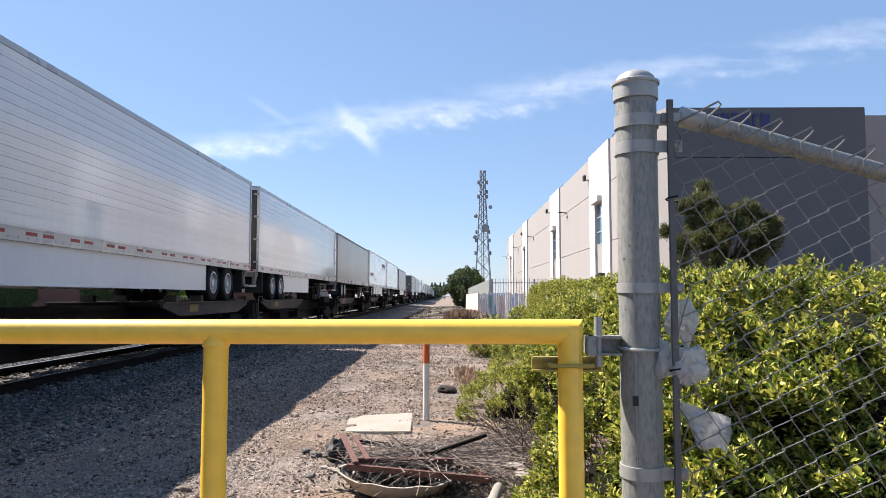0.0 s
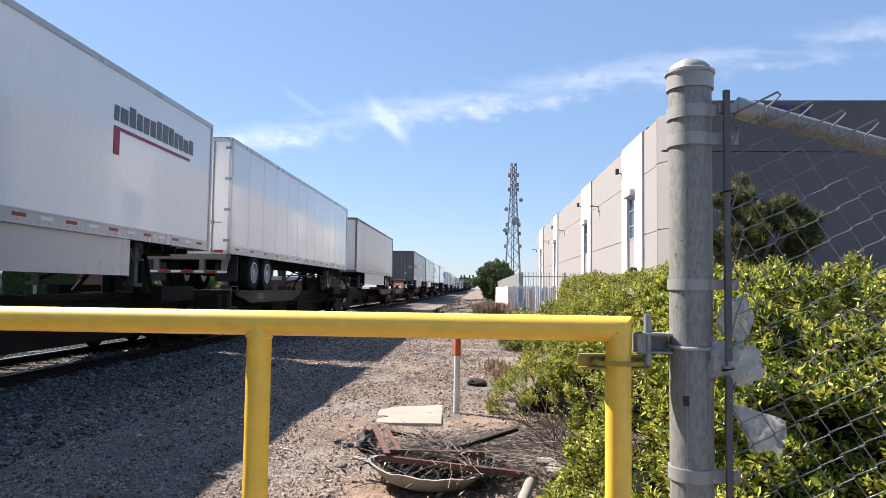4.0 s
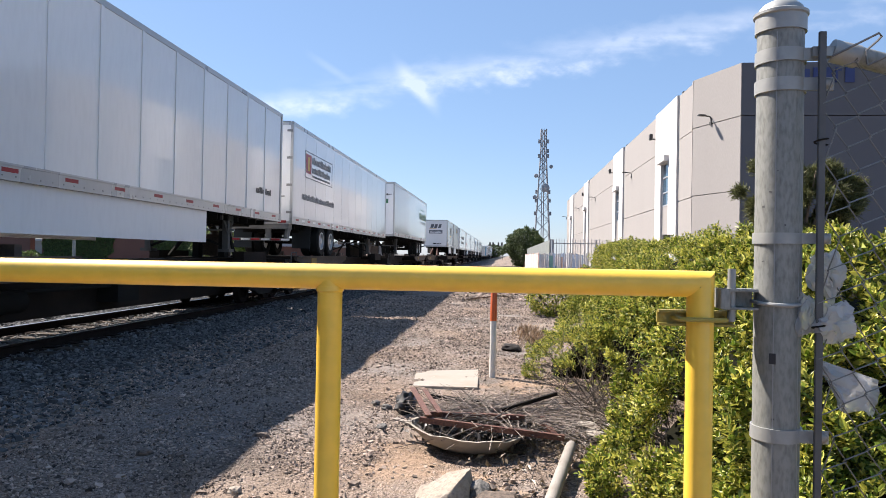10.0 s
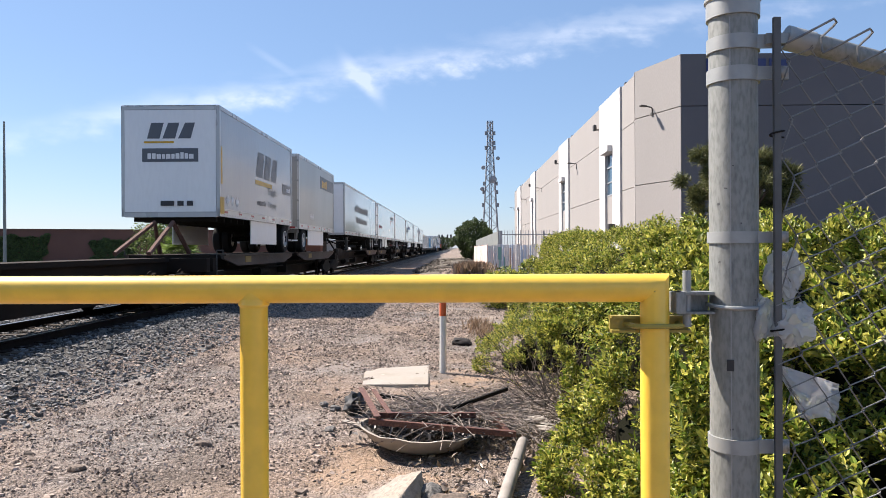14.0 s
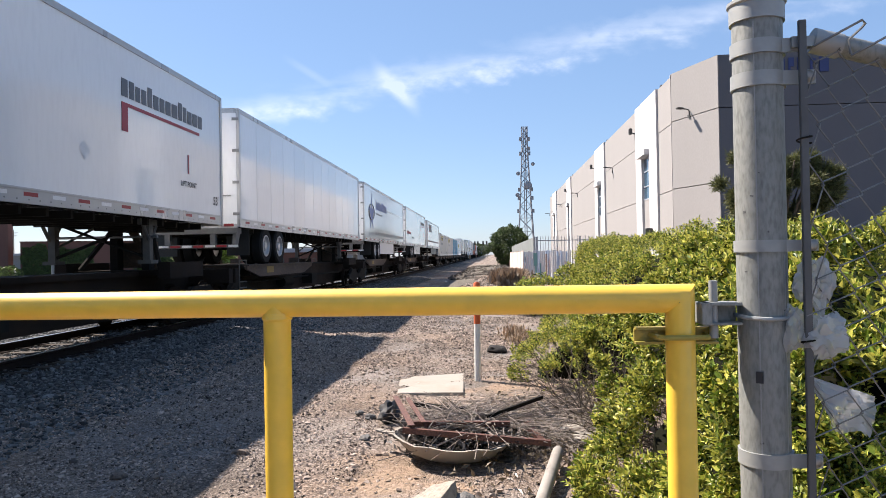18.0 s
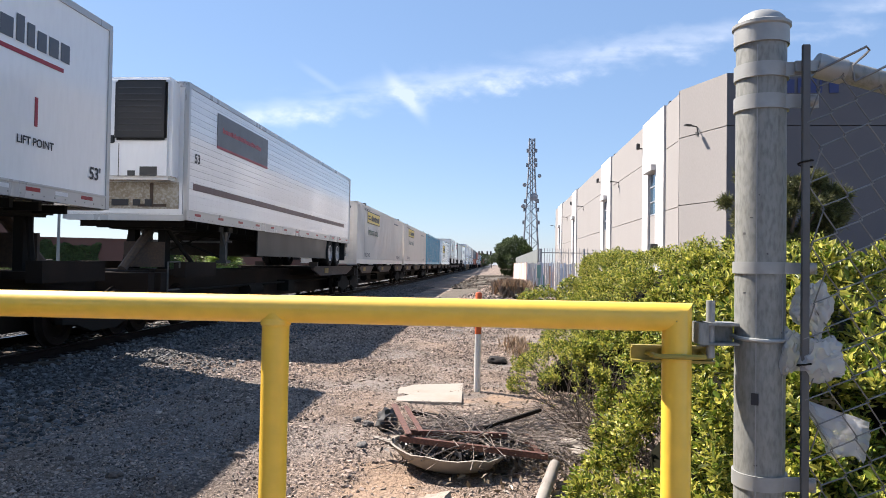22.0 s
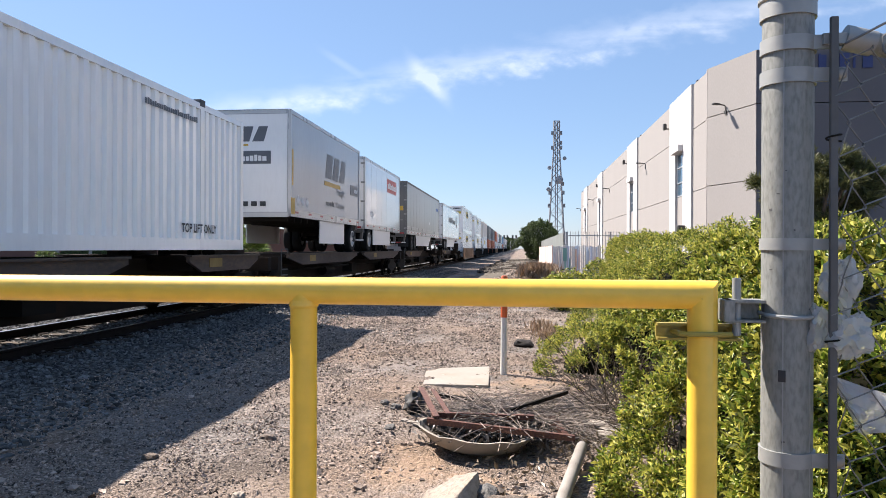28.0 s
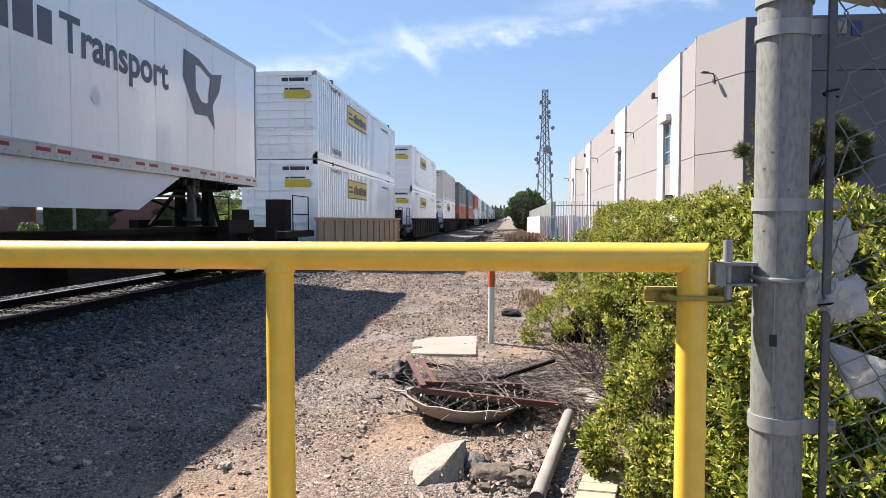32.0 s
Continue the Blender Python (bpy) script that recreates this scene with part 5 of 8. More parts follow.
build_tree("bush", "low creeping green bush at the hedge's far end", (1.12, 18.6, 0), 0.1, (0.78, 0.5, 0.56), 3600, "leaf_hedge", 0.075, 37)
build_tree("tree", "bright green broad tree beside the brick wall", (-21.6, 50, 0), 1.5, (1.9, 1.7, 1.45), 3600, "leaf_mid", 0.19, 21, 9, 2.6)
build_tree("bush", "low green bush by the brick wall", (-42.0, 57, 0), 0.15, (1.1, 1.0, 0.7), 1500, "leaf_mid", 0.2, 15)
build_tree("tree", "dark green tree far behind the track", (-9.0, 400, 0), 2.0, (7, 6, 3.5), 3000, "leaf_dark", 0.8, 17)


def build_picket_fence():
    f = thing("picket_fence", "grey iron picket fence in front of the warehouse", "fence", at=(0, 40.2, 0))
    for z in (0.35, 2.35):
        bm = bmesh.new()
        box(bm, 2.38, 9.7, -0.02, 0.02, z, z + 0.05)
        part("rail", bm, "iron", f)
    bm = bmesh.new()
    box(bm, -0.013, 0.013, -0.013, 0.013, 0.05, 2.56)
    spin(bm, [(0.014, 2.56), (0.018, 2.58), (0.001, 2.66)], 6)
    picket = mesh_of("picket", bm, "iron")
    for i in range(48):
        shared("picket", picket, f, pose(2.45 + 0.152 * i, 0.03, 0))
    bm = bmesh.new()
    box(bm, -0.05, 0.05, -0.05, 0.05, 0, 2.6)
    post = mesh_of("fence_upright", bm, "iron")
    for x in (2.38, 4.85, 7.25, 9.7):
        shared("upright", post, f, pose(x, 0, 0))


build_picket_fence()


def build_graffiti_wall():
    w = thing("graffiti_wall", "low wall of upright boards in faded graffiti colours", "wall", at=(0, 0, 0))
    rr = random.Random(12)
    meshes = {}

    def boards(p, q, n, palette):
        d = Vector((q[0] - p[0], q[1] - p[1], 0))
        turn = math.degrees(math.atan2(d.y, d.x))
        step = d.length / n
        for k in range(n):
            c = "board_" + rr.choice(palette)
            key = (c, round(step, 2), rr.randrange(3))
            if key not in meshes:
                bm = bmesh.new()
                box(bm, 0.012, step - 0.012, 0.0, 0.05, 0.0, 1.74 + 0.04 * key[2])
                meshes[key] = mesh_of("board", bm, c)
            shared("board", meshes[key], w, pose(p[0] + d.x * k / n, p[1] + d.y * k / n, 0, 0, 0, turn))
    boards((3.08, 39.0), (1.57, 38.9), 15, ["white", "white", "white", "white", "grey", "blue"])
    boards((4.25, 39.4), (3.10, 39.25), 11, ["white", "grey", "white", "blue"])
    boards((1.57, 38.9), (1.77, 78), 70, ["pink", "pink", "pink", "grey", "orange", "white"])
    for x, w0, za, zb, c in ((2.12, 0.20, 0.95, 1.66, "teal"), (2.20, 0.07, 0.35, 1.0, "teal"), (2.46, 0.06, 0.4, 1.1, "teal"), (2.78, 0.08, 0.3, 1.6, "orange"),
                             (1.70, 0.10, 0.5, 1.5, "pink"), (2.95, 0.07, 0.5, 1.3, "pink"), (3.42, 0.16, 0.6, 1.5, "blue"), (3.85, 0.10, 0.3, 1.2, "pink")):
        y = 39.0 if x < 3.08 else 39.3
        bm = bmesh.new()
        box(bm, x, x + w0, y - 0.135, y - 0.105, za, zb)
        part("graffiti", bm, "board_" + c, w, "streak of spray paint")
    s = thing("metal_screen", "corrugated grey sheet metal screen above the wall", "screen", at=(0, 0, 0))
    n = 60
    verts = []
    for i in range(n + 1):
        y = 42.3 + 58 * i / n
        x = 2.32 - 0.02 * i / n + (0.05 if i % 2 else 0)
        verts += [(x, y, 1.4), (x, y, 2.62), (x + 0.02, y, 1.4), (x + 0.02, y, 2.62)]
    faces = []
    for i in range(n):
        a, b = i * 4, i * 4 + 4
        faces += [(a, b, b + 1, a + 1), (a + 2, a + 3, b + 3, b + 2), (a + 1, b + 1, b + 3, a + 3)]
    shared("sheet", cloud_mesh("sheet", verts, faces, "sheet_metal"), s)
    bm = bmesh.new()
    for i in range(8):
        y = 42.3 + 5 * i
        box(bm, 2.36, 2.44, y, y + 0.08, 0, 2.66)
    part("support_posts", bm, "iron", s)


build_graffiti_wall()


def build_tower():
    t = thing("radio_tower", "tall steel lattice radio tower with dish antennas", "tower", at=(6.0, 130, 0))
    H, w0, w1 = 25.3, 1.6, 0.50

    def corner(z, k):
        w = w0 + (w1 - w0) * min(1.0, z / 21.0)
        return Vector(((-w, w, w, -w)[k], (-w, -w, w, w)[k], z))
    for k in range(4):
        bm = bmesh.new()
        tube(bm, [corner(0, k), corner(21, k), corner(H, k)], 0.11, 6)
        part("leg", bm, "tower_steel", t)
    levels = [0, 3.0, 5.8, 8.3, 10.6, 12.7, 14.7, 16.5, 18.1, 19.6, 21.0, 22.4, 23.8, 25.3]
    for a, b in zip(levels, levels[1:]):
        bm = bmesh.new()
        for k in range(4):
            k2 = (k + 1) % 4
            tube(bm, [corner(a, k), corner(b, k2)], 0.055, 4)
            tube(bm, [corner(a, k2), corner(b, k)], 0.055, 4)
            tube(bm, [corner(b, k), corner(b, k2)], 0.03, 4)
        part("bracing", bm, "tower_steel", t, kind="stuff")
    bm = bmesh.new()
    tube(bm, [(0.2, 0.2, 0), (0.15, 0.2, H)], 0.10, 6)
    tube(bm, [(-0.2, 0.1, 0), (-0.15, 0.1, H)], 0.08, 6)
    part("cable_ladder", bm, "tower_steel", t)
    for x, y, z, r in ((0.45, -0.9, 14.3, 0.75), (-1.3, -0.4, 16.6, 0.38), (1.45, -0.4, 18.3, 0.36), (-1.5, -0.6, 12.6, 0.4)):
        dish = new("dish")
        dish.parent = t
        dish.matrix_basis = pose(x, y, z, 90, 0, 0)
        bm = bmesh.new()
        spin(bm, [(r * 0.2, -0.25), (r, 0.0), (r, 0.12), (r * 0.7, 0.2), (0.02, 0.22)], 18)
        part("drum", bm, "iron", dish)
    rr = random.Random(2)
    for z in (24.2, 23.0, 21.2, 20.3, 13.6, 12.0, 9.6):
        for s in (-1, 1):
            if rr.random() < 0.75:
                bm = bmesh.new()
                w = w0 + (w1 - w0) * min(1.0, z / 21.0)
                box(bm, s * (w + 0.12), s * (w + 0.5), -0.5, -0.2, z - 0.35, z + 0.35)
                box(bm, s * w, s * (w + 0.2), -0.4, -0.3, z - 0.04, z + 0.04)
                part("antenna_panel", bm, "tower_steel", t)


build_tower()


def build_palm(at, h, seed, skirt=True, scale=1.0, leaf="leaf_palm"):
    rng = np.random.default_rng(seed)
    palm = thing("palm_tree", "tall fan palm with a shaggy skirt of dry fronds" if skirt else "small green palm by the wall", "palm tree", group="palms across the tracks", at=at)
    bm = bmesh.new()
    tube(bm, [(0, 0, -0.1), (0.05, 0, h * 0.5), (0, 0, h)], [0.38 * scale, 0.30 * scale, 0.26 * scale], 10)
    part("trunk", bm, "bark", palm)
    nf, nb = 44, 16
    az = rng.uniform(0, 6.28, nf)
    el = rng.uniform(-0.75, 1.25, nf)
    d = np.stack([np.cos(az) * np.cos(el), np.sin(az) * np.cos(el), np.sin(el)], 1)
    side = np.stack([-np.sin(az), np.cos(az), 0 * az], 1)
    hub = np.array((0, 0, h)) + d * 0.75 * scale
    a = np.linspace(-1.5, 1.5, nb)[None, :, None]
    way = d[:, None] * np.cos(a) + side[:, None] * np.sin(a) + np.array((0, 0, -0.22))
    way /= np.linalg.norm(way, axis=2)[..., None]
    L = scale * (0.95 + 0.25 * np.cos(a)) * rng.uniform(0.85, 1.15, (nf, nb, 1))
    flat = np.cross(way, np.cross(d, side)[:, None])
    b0 = np.repeat(hub[:, None], nb, 1)
    v = np.stack([b0, b0 + way * L * 0.55 + flat * 0.065 * scale, b0 + way * L + np.array((0, 0, -0.12)) * scale, b0 + way * L * 0.55 - flat * 0.065 * scale], 2).reshape(-1, 3)
    f = np.arange(nf * nb)[:, None] * 4 + np.array([[0, 1, 2, 3]])
    shared("fronds", cloud_mesh("fronds", v, f, leaf), palm)["kind"] = "stuff"
    bm = bmesh.new()
    for p in hub:
        tube(bm, [(0, 0, h - 0.05), tuple(p)], [0.03 * scale, 0.015 * scale], 4, False)
    part("petioles", bm, "leaf_palm", palm, kind="stuff")
    if skirt:
        n = 3000
        z = rng.uniform(0, 1, n)
        a = rng.uniform(0, 6.28, n)
        r = (0.30 + 0.48 * (1 - np.abs(z - 0.78) * 1.25)) * scale
        pos = np.stack([np.cos(a) * r, np.sin(a) * r, h - 0.3 - (1 - z) * h * 0.62], 1)
        nor = np.stack([np.cos(a), np.sin(a), 0.2 + 0 * a], 1)
        shared("dry_skirt", leaf_cloud("dry_skirt", pos, nor, 0.8 * scale, "dry_frond", rng, 0.16, 0.25, 2.5), palm)["kind"] = "stuff"


build_palm((-22.4, 90, 0), 10.2, 1)
for k, (x, h) in enumerate(((-61.5, 7.6), (-58.5, 8.2), (-52.5, 8.6))):
    build_palm((x, 200, 0), h, 5 + k, True, 1.1)
build_palm((-18.9, 46.5, 0), 1.35, 4, False, 0.85, "leaf_young")
build_palm((-20.3, 100, 0), 6.9, 12, True, 0.95)


def build_across():
    # brick buildings on the far side of the track
    b = thing("brick_building", "long low red-brown brick building with ivy", "building", at=(0, 0, 0))

    def run(p, q, h, mat, name="wall", parent=b, depth=8.0):
        d = Vector((q[0] - p[0], q[1] - p[1], 0))
        m = Matrix.Translation((p[0], p[1], 0)) @ Matrix.Rotation(math.atan2(d.y, d.x), 4, "Z")
        bm = bmesh.new()
        box(bm, 0, d.length, 0, depth, -0.1, h, m)
        return part(name, bm, mat, parent), m, d.length
    _, m, L = run((-43, 60), (-23.8, 69), 3.45, "brick_red")
    ir = np.random.default_rng(51)
    for x0, x1, h, n in ((0.4, 5.6, 3.3, 5200), (9.6, 13.8, 2.9, 3400)):
        u, z = ir.uniform(x0 - 0.8, x1 + 0.8, n), ir.uniform(0, h, n)
        edge = np.array([noise.noise((a * 0.9, b * 0.9, 3)) for a, b in zip(u, z)])
        keep = (np.minimum(u - x0, x1 - u) + 1.5 * edge > -0.1) & (z < h * (0.88 + 0.25 * edge))
        pos = np.stack([u, -0.06 - 0.12 * np.abs(edge), z], 1)[keep]
        me = leaf_cloud("ivy_patch", pos, np.tile((0.0, -1.0, 0.2), (len(pos), 1)), 0.24, "leaf_dark", ir, 0.8, 0.5)
        me.transform(m)
        shared("ivy_patch", me, b, None, "dark green ivy on the brick")["kind"] = "stuff"
    bm = bmesh.new()
    box(bm, -0.05, L + 0.05, -0.06, 8.05, 3.45, 3.55, m)
    part("coping", bm, "brick_red", b)
    t = thing("brick_building", "taller red brick building with a blue window", "building", at=(0, 0, 0))
    bm = bmesh.new()
    box(bm, -75, -43.9, 59.6, 60.3, -0.1, 6.95)
    part("wall", bm, "brick_red", t)
    win = new("window")
    win.parent = t
    bm = bmesh.new()
    box(bm, -52, -45.3, 59.45, 59.6, 5.2, 7.2)
    part("frame", bm, "white_post", win)
    bm = bmesh.new()
    box(bm, -51.8, -45.6, 59.42, 59.45, 5.4, 7.0)
    part("pane", bm, "glass", win)
    lo = thing("low_building", "low brown building with a pale flat roof", "building", at=(0, 0, 0))
    bm = bmesh.new()
    box(bm, -36, -21.0, 84, 95, -0.1, 2.3)
    part("wall", bm, "brick_red", lo)
    bm = bmesh.new()
    box(bm, -36.4, -20.6, 83.6, 95.4, 2.3, 2.65)
    part("roof", bm, "roof_grey", lo)
    lo = thing("low_building", "long grey roofed shed far across the track", "building", at=(0, 0, 0))
    bm = bmesh.new()
    box(bm, -130, -30, 150, 170, -0.1, 3.2)
    part("wall", bm, "stucco", lo)
    bm = bmesh.new()
    box(bm, -131, -29, 149, 171, 3.2, 3.7)
    part("roof", bm, "roof_grey", lo)
    shed = thing("low_building", "dark shed beside the track far ahead", "building", at=(0, 0, 0))
    bm = bmesh.new()
    box(bm, -16.5, -12.5, 60, 66, -0.1, 1.2)
    part("wall", bm, "conc_wall", shed)
    # tall lamp pole
    pole = thing("street_lamp", "tall bare grey steel pole across the track", "pole", at=(-29.95, 45, 0))
    bm = bmesh.new()
    tube(bm, [(0, 0, -0.1), (0, 0, 5), (0, 0, 10.1)], [0.11, 0.09, 0.06], 12)
    part("shaft", bm, "galv", pole)
    bm = bmesh.new()
    box(bm, -0.2, 0.2, -0.2, 0.2, 0, 0.25)
    part("base", bm, "concrete", pole)
    for x, y, h in ((-130.7, 180, 10.6), (-39.0, 110, 5.0), (-33, 170, 7.5)):
        u = thing("utility_pole", "thin wooden utility pole far away", "pole", group="far utility poles", at=(x, y, 0))
        bm = bmesh.new()
        tube(bm, [(0, 0, -0.1), (0, 0, h)], [0.16, 0.10], 8)
        part("shaft", bm, "bark", u)
        bm = bmesh.new()
        box(bm, -1.1, 1.1, -0.06, 0.06, h - 0.9, h - 0.75)
        box(bm, -0.8, 0.8, -0.06, 0.06, h - 1.7, h - 1.55)
        part("crossarm", bm, "bark", u)
    # signals over the track far ahead
    s = thing("signal_bridge", "railway signals on a thin mast far ahead", "signal", at=(-4.3, 300, 0))
    bm = bmesh.new()
    tube(bm, [(1.6, 0, -0.1), (1.6, 0, 6.0)], 0.10, 6)
    tube(bm, [(-4.2, 0, 5.9), (1.6, 0, 5.9)], 0.06, 6)
    part("mast", bm, "dark_steel", s)
    for x in (-3.9, -2.6, -0.3, 1.2):
        bm = bmesh.new()
        box(bm, x - 0.35, x + 0.35, -0.1, 0.1, 6.0, 7.4)
        part("signal_head", bm, "fixture", s)
    # gravel bank and dry grass by the wall
    rng = np.random.default_rng(8)
    n = 4200
    x, y = rng.normal(0.70, 0.33, n), rng.uniform(33, 37, n)
    pos = np.stack([x, y, np.zeros(n)], 1)
    blade = leaf_cloud("dry_grass", pos + np.array((0, 0, 0.45)), np.tile((0.0, 1.0, 0.1), (n, 1)), 0.80, "dry_grass", rng, 0.009, 1.3, 2.2)
    tagged(new("dry_grass", blade), "clump of dry reddish brown grass by the track", "grass", kind="stuff")
    n = 420
    pos = np.stack([rng.normal(0.30, 0.11, n), rng.normal(13.2, 0.6, n), np.full(n, 0.13)], 1)
    blade = leaf_cloud("dry_grass", pos, np.tile((0.0, 1.0, 0.1), (n, 1)), 0.19, "dry_grass", rng, 0.018, 0.8, 2.0)
    tagged(new("dry_grass", blade), "tuft of dry straw-coloured grass at the hedge", "grass", kind="stuff")
    n = 3600
    y = 24 + 30 * rng.random(n)
    x = rng.normal(-0.75, 0.75, n) + 0.02 * (y - 30)
    z = np.array([0.02 + 0.10 * noise.noise((a * 0.9, b * 0.4, 6)) + 0.16 * math.exp(-((a + 0.5) / 0.8) ** 2) for a, b in zip(x, y)])
    heap = rock_cloud("stone_windrow", np.stack([x, y, z], 1), np.full(n, 0.06), "stone", rng, 0.7)
    tagged(new("stone_windrow", heap), "low ridge of pale stones and clods beside the track", "stones", kind="stuff")
    n = 2600
    x, y = rng.uniform(-3.0, 1.6, n), 44 + 50 * rng.random(n) ** 1.5
    z = np.array([0.12 + 0.16 * noise.noise((a * 0.7, b * 0.25, 5)) for a, b in zip(x, y)])
    heap = rock_cloud("rubble_heap", np.stack([x, y, z], 1), np.full(n, 0.09), "rubble_far", rng, 0.7)
    tagged(new("rubble_heap", heap), "dark rubble and clods heaped beside the track", "rubble", kind="stuff")
    bm = bmesh.new()
    bmesh.ops.create_grid(bm, x_segments=24, y_segments=60, size=1)
    for v in bm.verts:
        a, c = v.co.x, v.co.y
        z = 0.26 * max(0, 1 - a * a) * max(0, 1 - c * c) ** 0.5 * (0.8 + 0.5 * noise.noise((a * 3, c * 9, 0)))
        v.co = Vector((-0.7 + a * 2.5, 68 + c * 42, z - 0.03))
    ob = part("gravel_bank", bm, "weeds")
    tagged(ob, "long low bank of gravel and weeds beside the track", "gravel bank", kind="stuff")


build_across()


# ---- clouds ----
def build_clouds():
    m = bpy.data.materials.new("cloud")
    m.use_nodes = True
    n, l = m.node_tree.nodes, m.node_tree.links
    n.remove(n["Principled BSDF"])
    co, mp, mp2 = n.new("ShaderNodeTexCoord"), n.new("ShaderNodeMapping"), n.new("ShaderNodeMapping")
    l.new(co.outputs["Object"], mp.inputs[0])
    l.new(co.outputs["Object"], mp2.inputs[0])
    mp.inputs["Scale"].default_value = (0.0016, 0.0016, 0.007)
    mp2.inputs["Scale"].default_value = (0.008, 0.008, 0.014)
    mp2.inputs["Rotation"].default_value = (0, 0.7, 0)
    a, b = n.new("ShaderNodeTexNoise"), n.new("ShaderNodeTexNoise")
    for q, mm, s in ((a, mp, 1.0), (b, mp2, 1.0)):
        q.inputs["Scale"].default_value, q.inputs["Detail"].default_value, q.inputs["Roughness"].default_value = s, 6.0, 0.52
        l.new(mm.outputs[0], q.inputs["Vector"])
    sep = n.new("ShaderNodeSeparateXYZ")
    l.new(co.outputs["Object"], sep.inputs[0])

    def math_node(op, x, y=None):
        q = n.new("ShaderNodeMath")
        q.operation = op
        for i, v in enumerate((x, y)):
            if v is None:
                continue
            if hasattr(v, "links"):
                l.new(v, q.inputs[i])
            else:
                q.inputs[i].default_value = v
        return q.outputs[0]
    # a streak that climbs to the right, thin at its low end
    line = math_node("ADD", math_node("MULTIPLY", sep.outputs["X"], 0.165), 38.0)
    ripple = math_node("MULTIPLY", math_node("SUBTRACT", b.outputs[0], 0.5), 150)
    off = math_node("ABSOLUTE", math_node("ADD", math_node("SUBTRACT", sep.outputs["Z"], line), ripple))
    band = n.new("ShaderNodeMapRange")
    band.interpolation_type = "SMOOTHSTEP"
    band.inputs[1].default_value, band.inputs[2].default_value, band.inputs[3].default_value, band.inputs[4].default_value = 0, 105, 1, 0
    l.new(off, band.inputs[0])
    ends = n.new("ShaderNodeMapRange")
    ends.interpolation_type = "SMOOTHSTEP"
    ends.inputs[1].default_value, ends.inputs[2].default_value = -3000, -1250
    l.new(sep.outputs["X"], ends.inputs[0])
    mask = math_node("MULTIPLY", band.outputs[0], ends.outputs[0])
    na = n.new("ShaderNodeMapRange")
    na.inputs[1].default_value, na.inputs[2].default_value = 0.36, 0.66
    l.new(a.outputs[0], na.inputs[0])
    nb = n.new("ShaderNodeMapRange")
    nb.inputs[1].default_value, nb.inputs[2].default_value = 0.20, 0.66
    l.new(b.outputs[0], nb.inputs[0])
    alpha = math_node("MULTIPLY", math_node("MULTIPLY", mask, math_node("MULTIPLY", na.outputs[0], nb.outputs[0])), 1.9)
    # a short wisp that falls across the streak
    line2 = math_node("ADD", math_node("MULTIPLY", sep.outputs["X"], -0.95), -785)
    off2 = math_node("ABSOLUTE", math_node("SUBTRACT", sep.outputs["Z"], line2))
    w1, w2 = n.new("ShaderNodeMapRange"), n.new("ShaderNodeMapRange")
    for w, src, lo, hi in ((w1, off2, 5, 70), (w2, math_node("ABSOLUTE", math_node("ADD", sep.outputs["X"], 715)), 20, 125)):
        w.interpolation_type = "SMOOTHSTEP"
        w.inputs[1].default_value, w.inputs[2].default_value, w.inputs[3].default_value, w.inputs[4].default_value = lo, hi, 1, 0
        l.new(src, w.inputs[0])
    wisp = math_node("MULTIPLY", math_node("MULTIPLY", w1.outputs[0], w2.outputs[0]), math_node("MULTIPLY", nb.outputs[0], 0.9))
    line3 = math_node("ADD", math_node("MULTIPLY", sep.outputs["X"], -0.63), -717)
    w3, w4 = n.new("ShaderNodeMapRange"), n.new("ShaderNodeMapRange")
    for w, src, lo, hi in ((w3, math_node("ABSOLUTE", math_node("SUBTRACT", sep.outputs["Z"], line3)), 2, 30), (w4, math_node("ABSOLUTE", math_node("ADD", sep.outputs["X"], 1090)), 10, 150)):
        w.interpolation_type = "SMOOTHSTEP"
        w.inputs[1].default_value, w.inputs[2].default_value, w.inputs[3].default_value, w.inputs[4].default_value = lo, hi, 1, 0
        l.new(src, w.inputs[0])
    wisp = math_node("ADD", wisp, math_node("MULTIPLY", math_node("MULTIPLY", w3.outputs[0], w4.outputs[0]), 0.22))
    alpha = math_node("MINIMUM", math_node("ADD", math_node("MULTIPLY", alpha, 0.27), math_node("MULTIPLY", wisp, 0.34)), 0.33)
    em, tr, mx = n.new("ShaderNodeEmission"), n.new("ShaderNodeBsdfTransparent"), n.new("ShaderNodeMixShader")
    em.inputs[0].default_value, em.inputs[1].default_value = (0.93, 0.96, 1.0, 1), 0.645
    l.new(alpha, mx.inputs[0])
    l.new(tr.outputs[0], mx.inputs[1])
    l.new(em.outputs[0], mx.inputs[2])
    l.new(mx.outputs[0], n["Material Output"].inputs[0])
    M["cloud"] = m
    bm = bmesh.new()
    vs = [bm.verts.new(p) for p in ((-3600, 0, -900), (2900, 0, -900), (2900, 0, 900), (-3600, 0, 900))]
    bm.faces.new(vs)
    ob = new("backdrop", mesh_of("backdrop", bm, "cloud"))
    ob.location = (300, 3000, 843)
    tagged(ob, "thin white streaks of cloud in a blue sky", "clouds", kind="structure")


build_clouds()

# ---- train ----
DECK = 1.47                 # where trailer tyres stand
MOVED = [(0, 0.0), (4, 57.46), (8, 115.04), (12, 172.83), (16, 230.79), (20, 288.68), (24, 346.26), (28, 403.48), (30, 432.02), (32, 460.12)]
TRAIN = []                  # (thing, its place along the track at the start, height)
HALF = 1.30


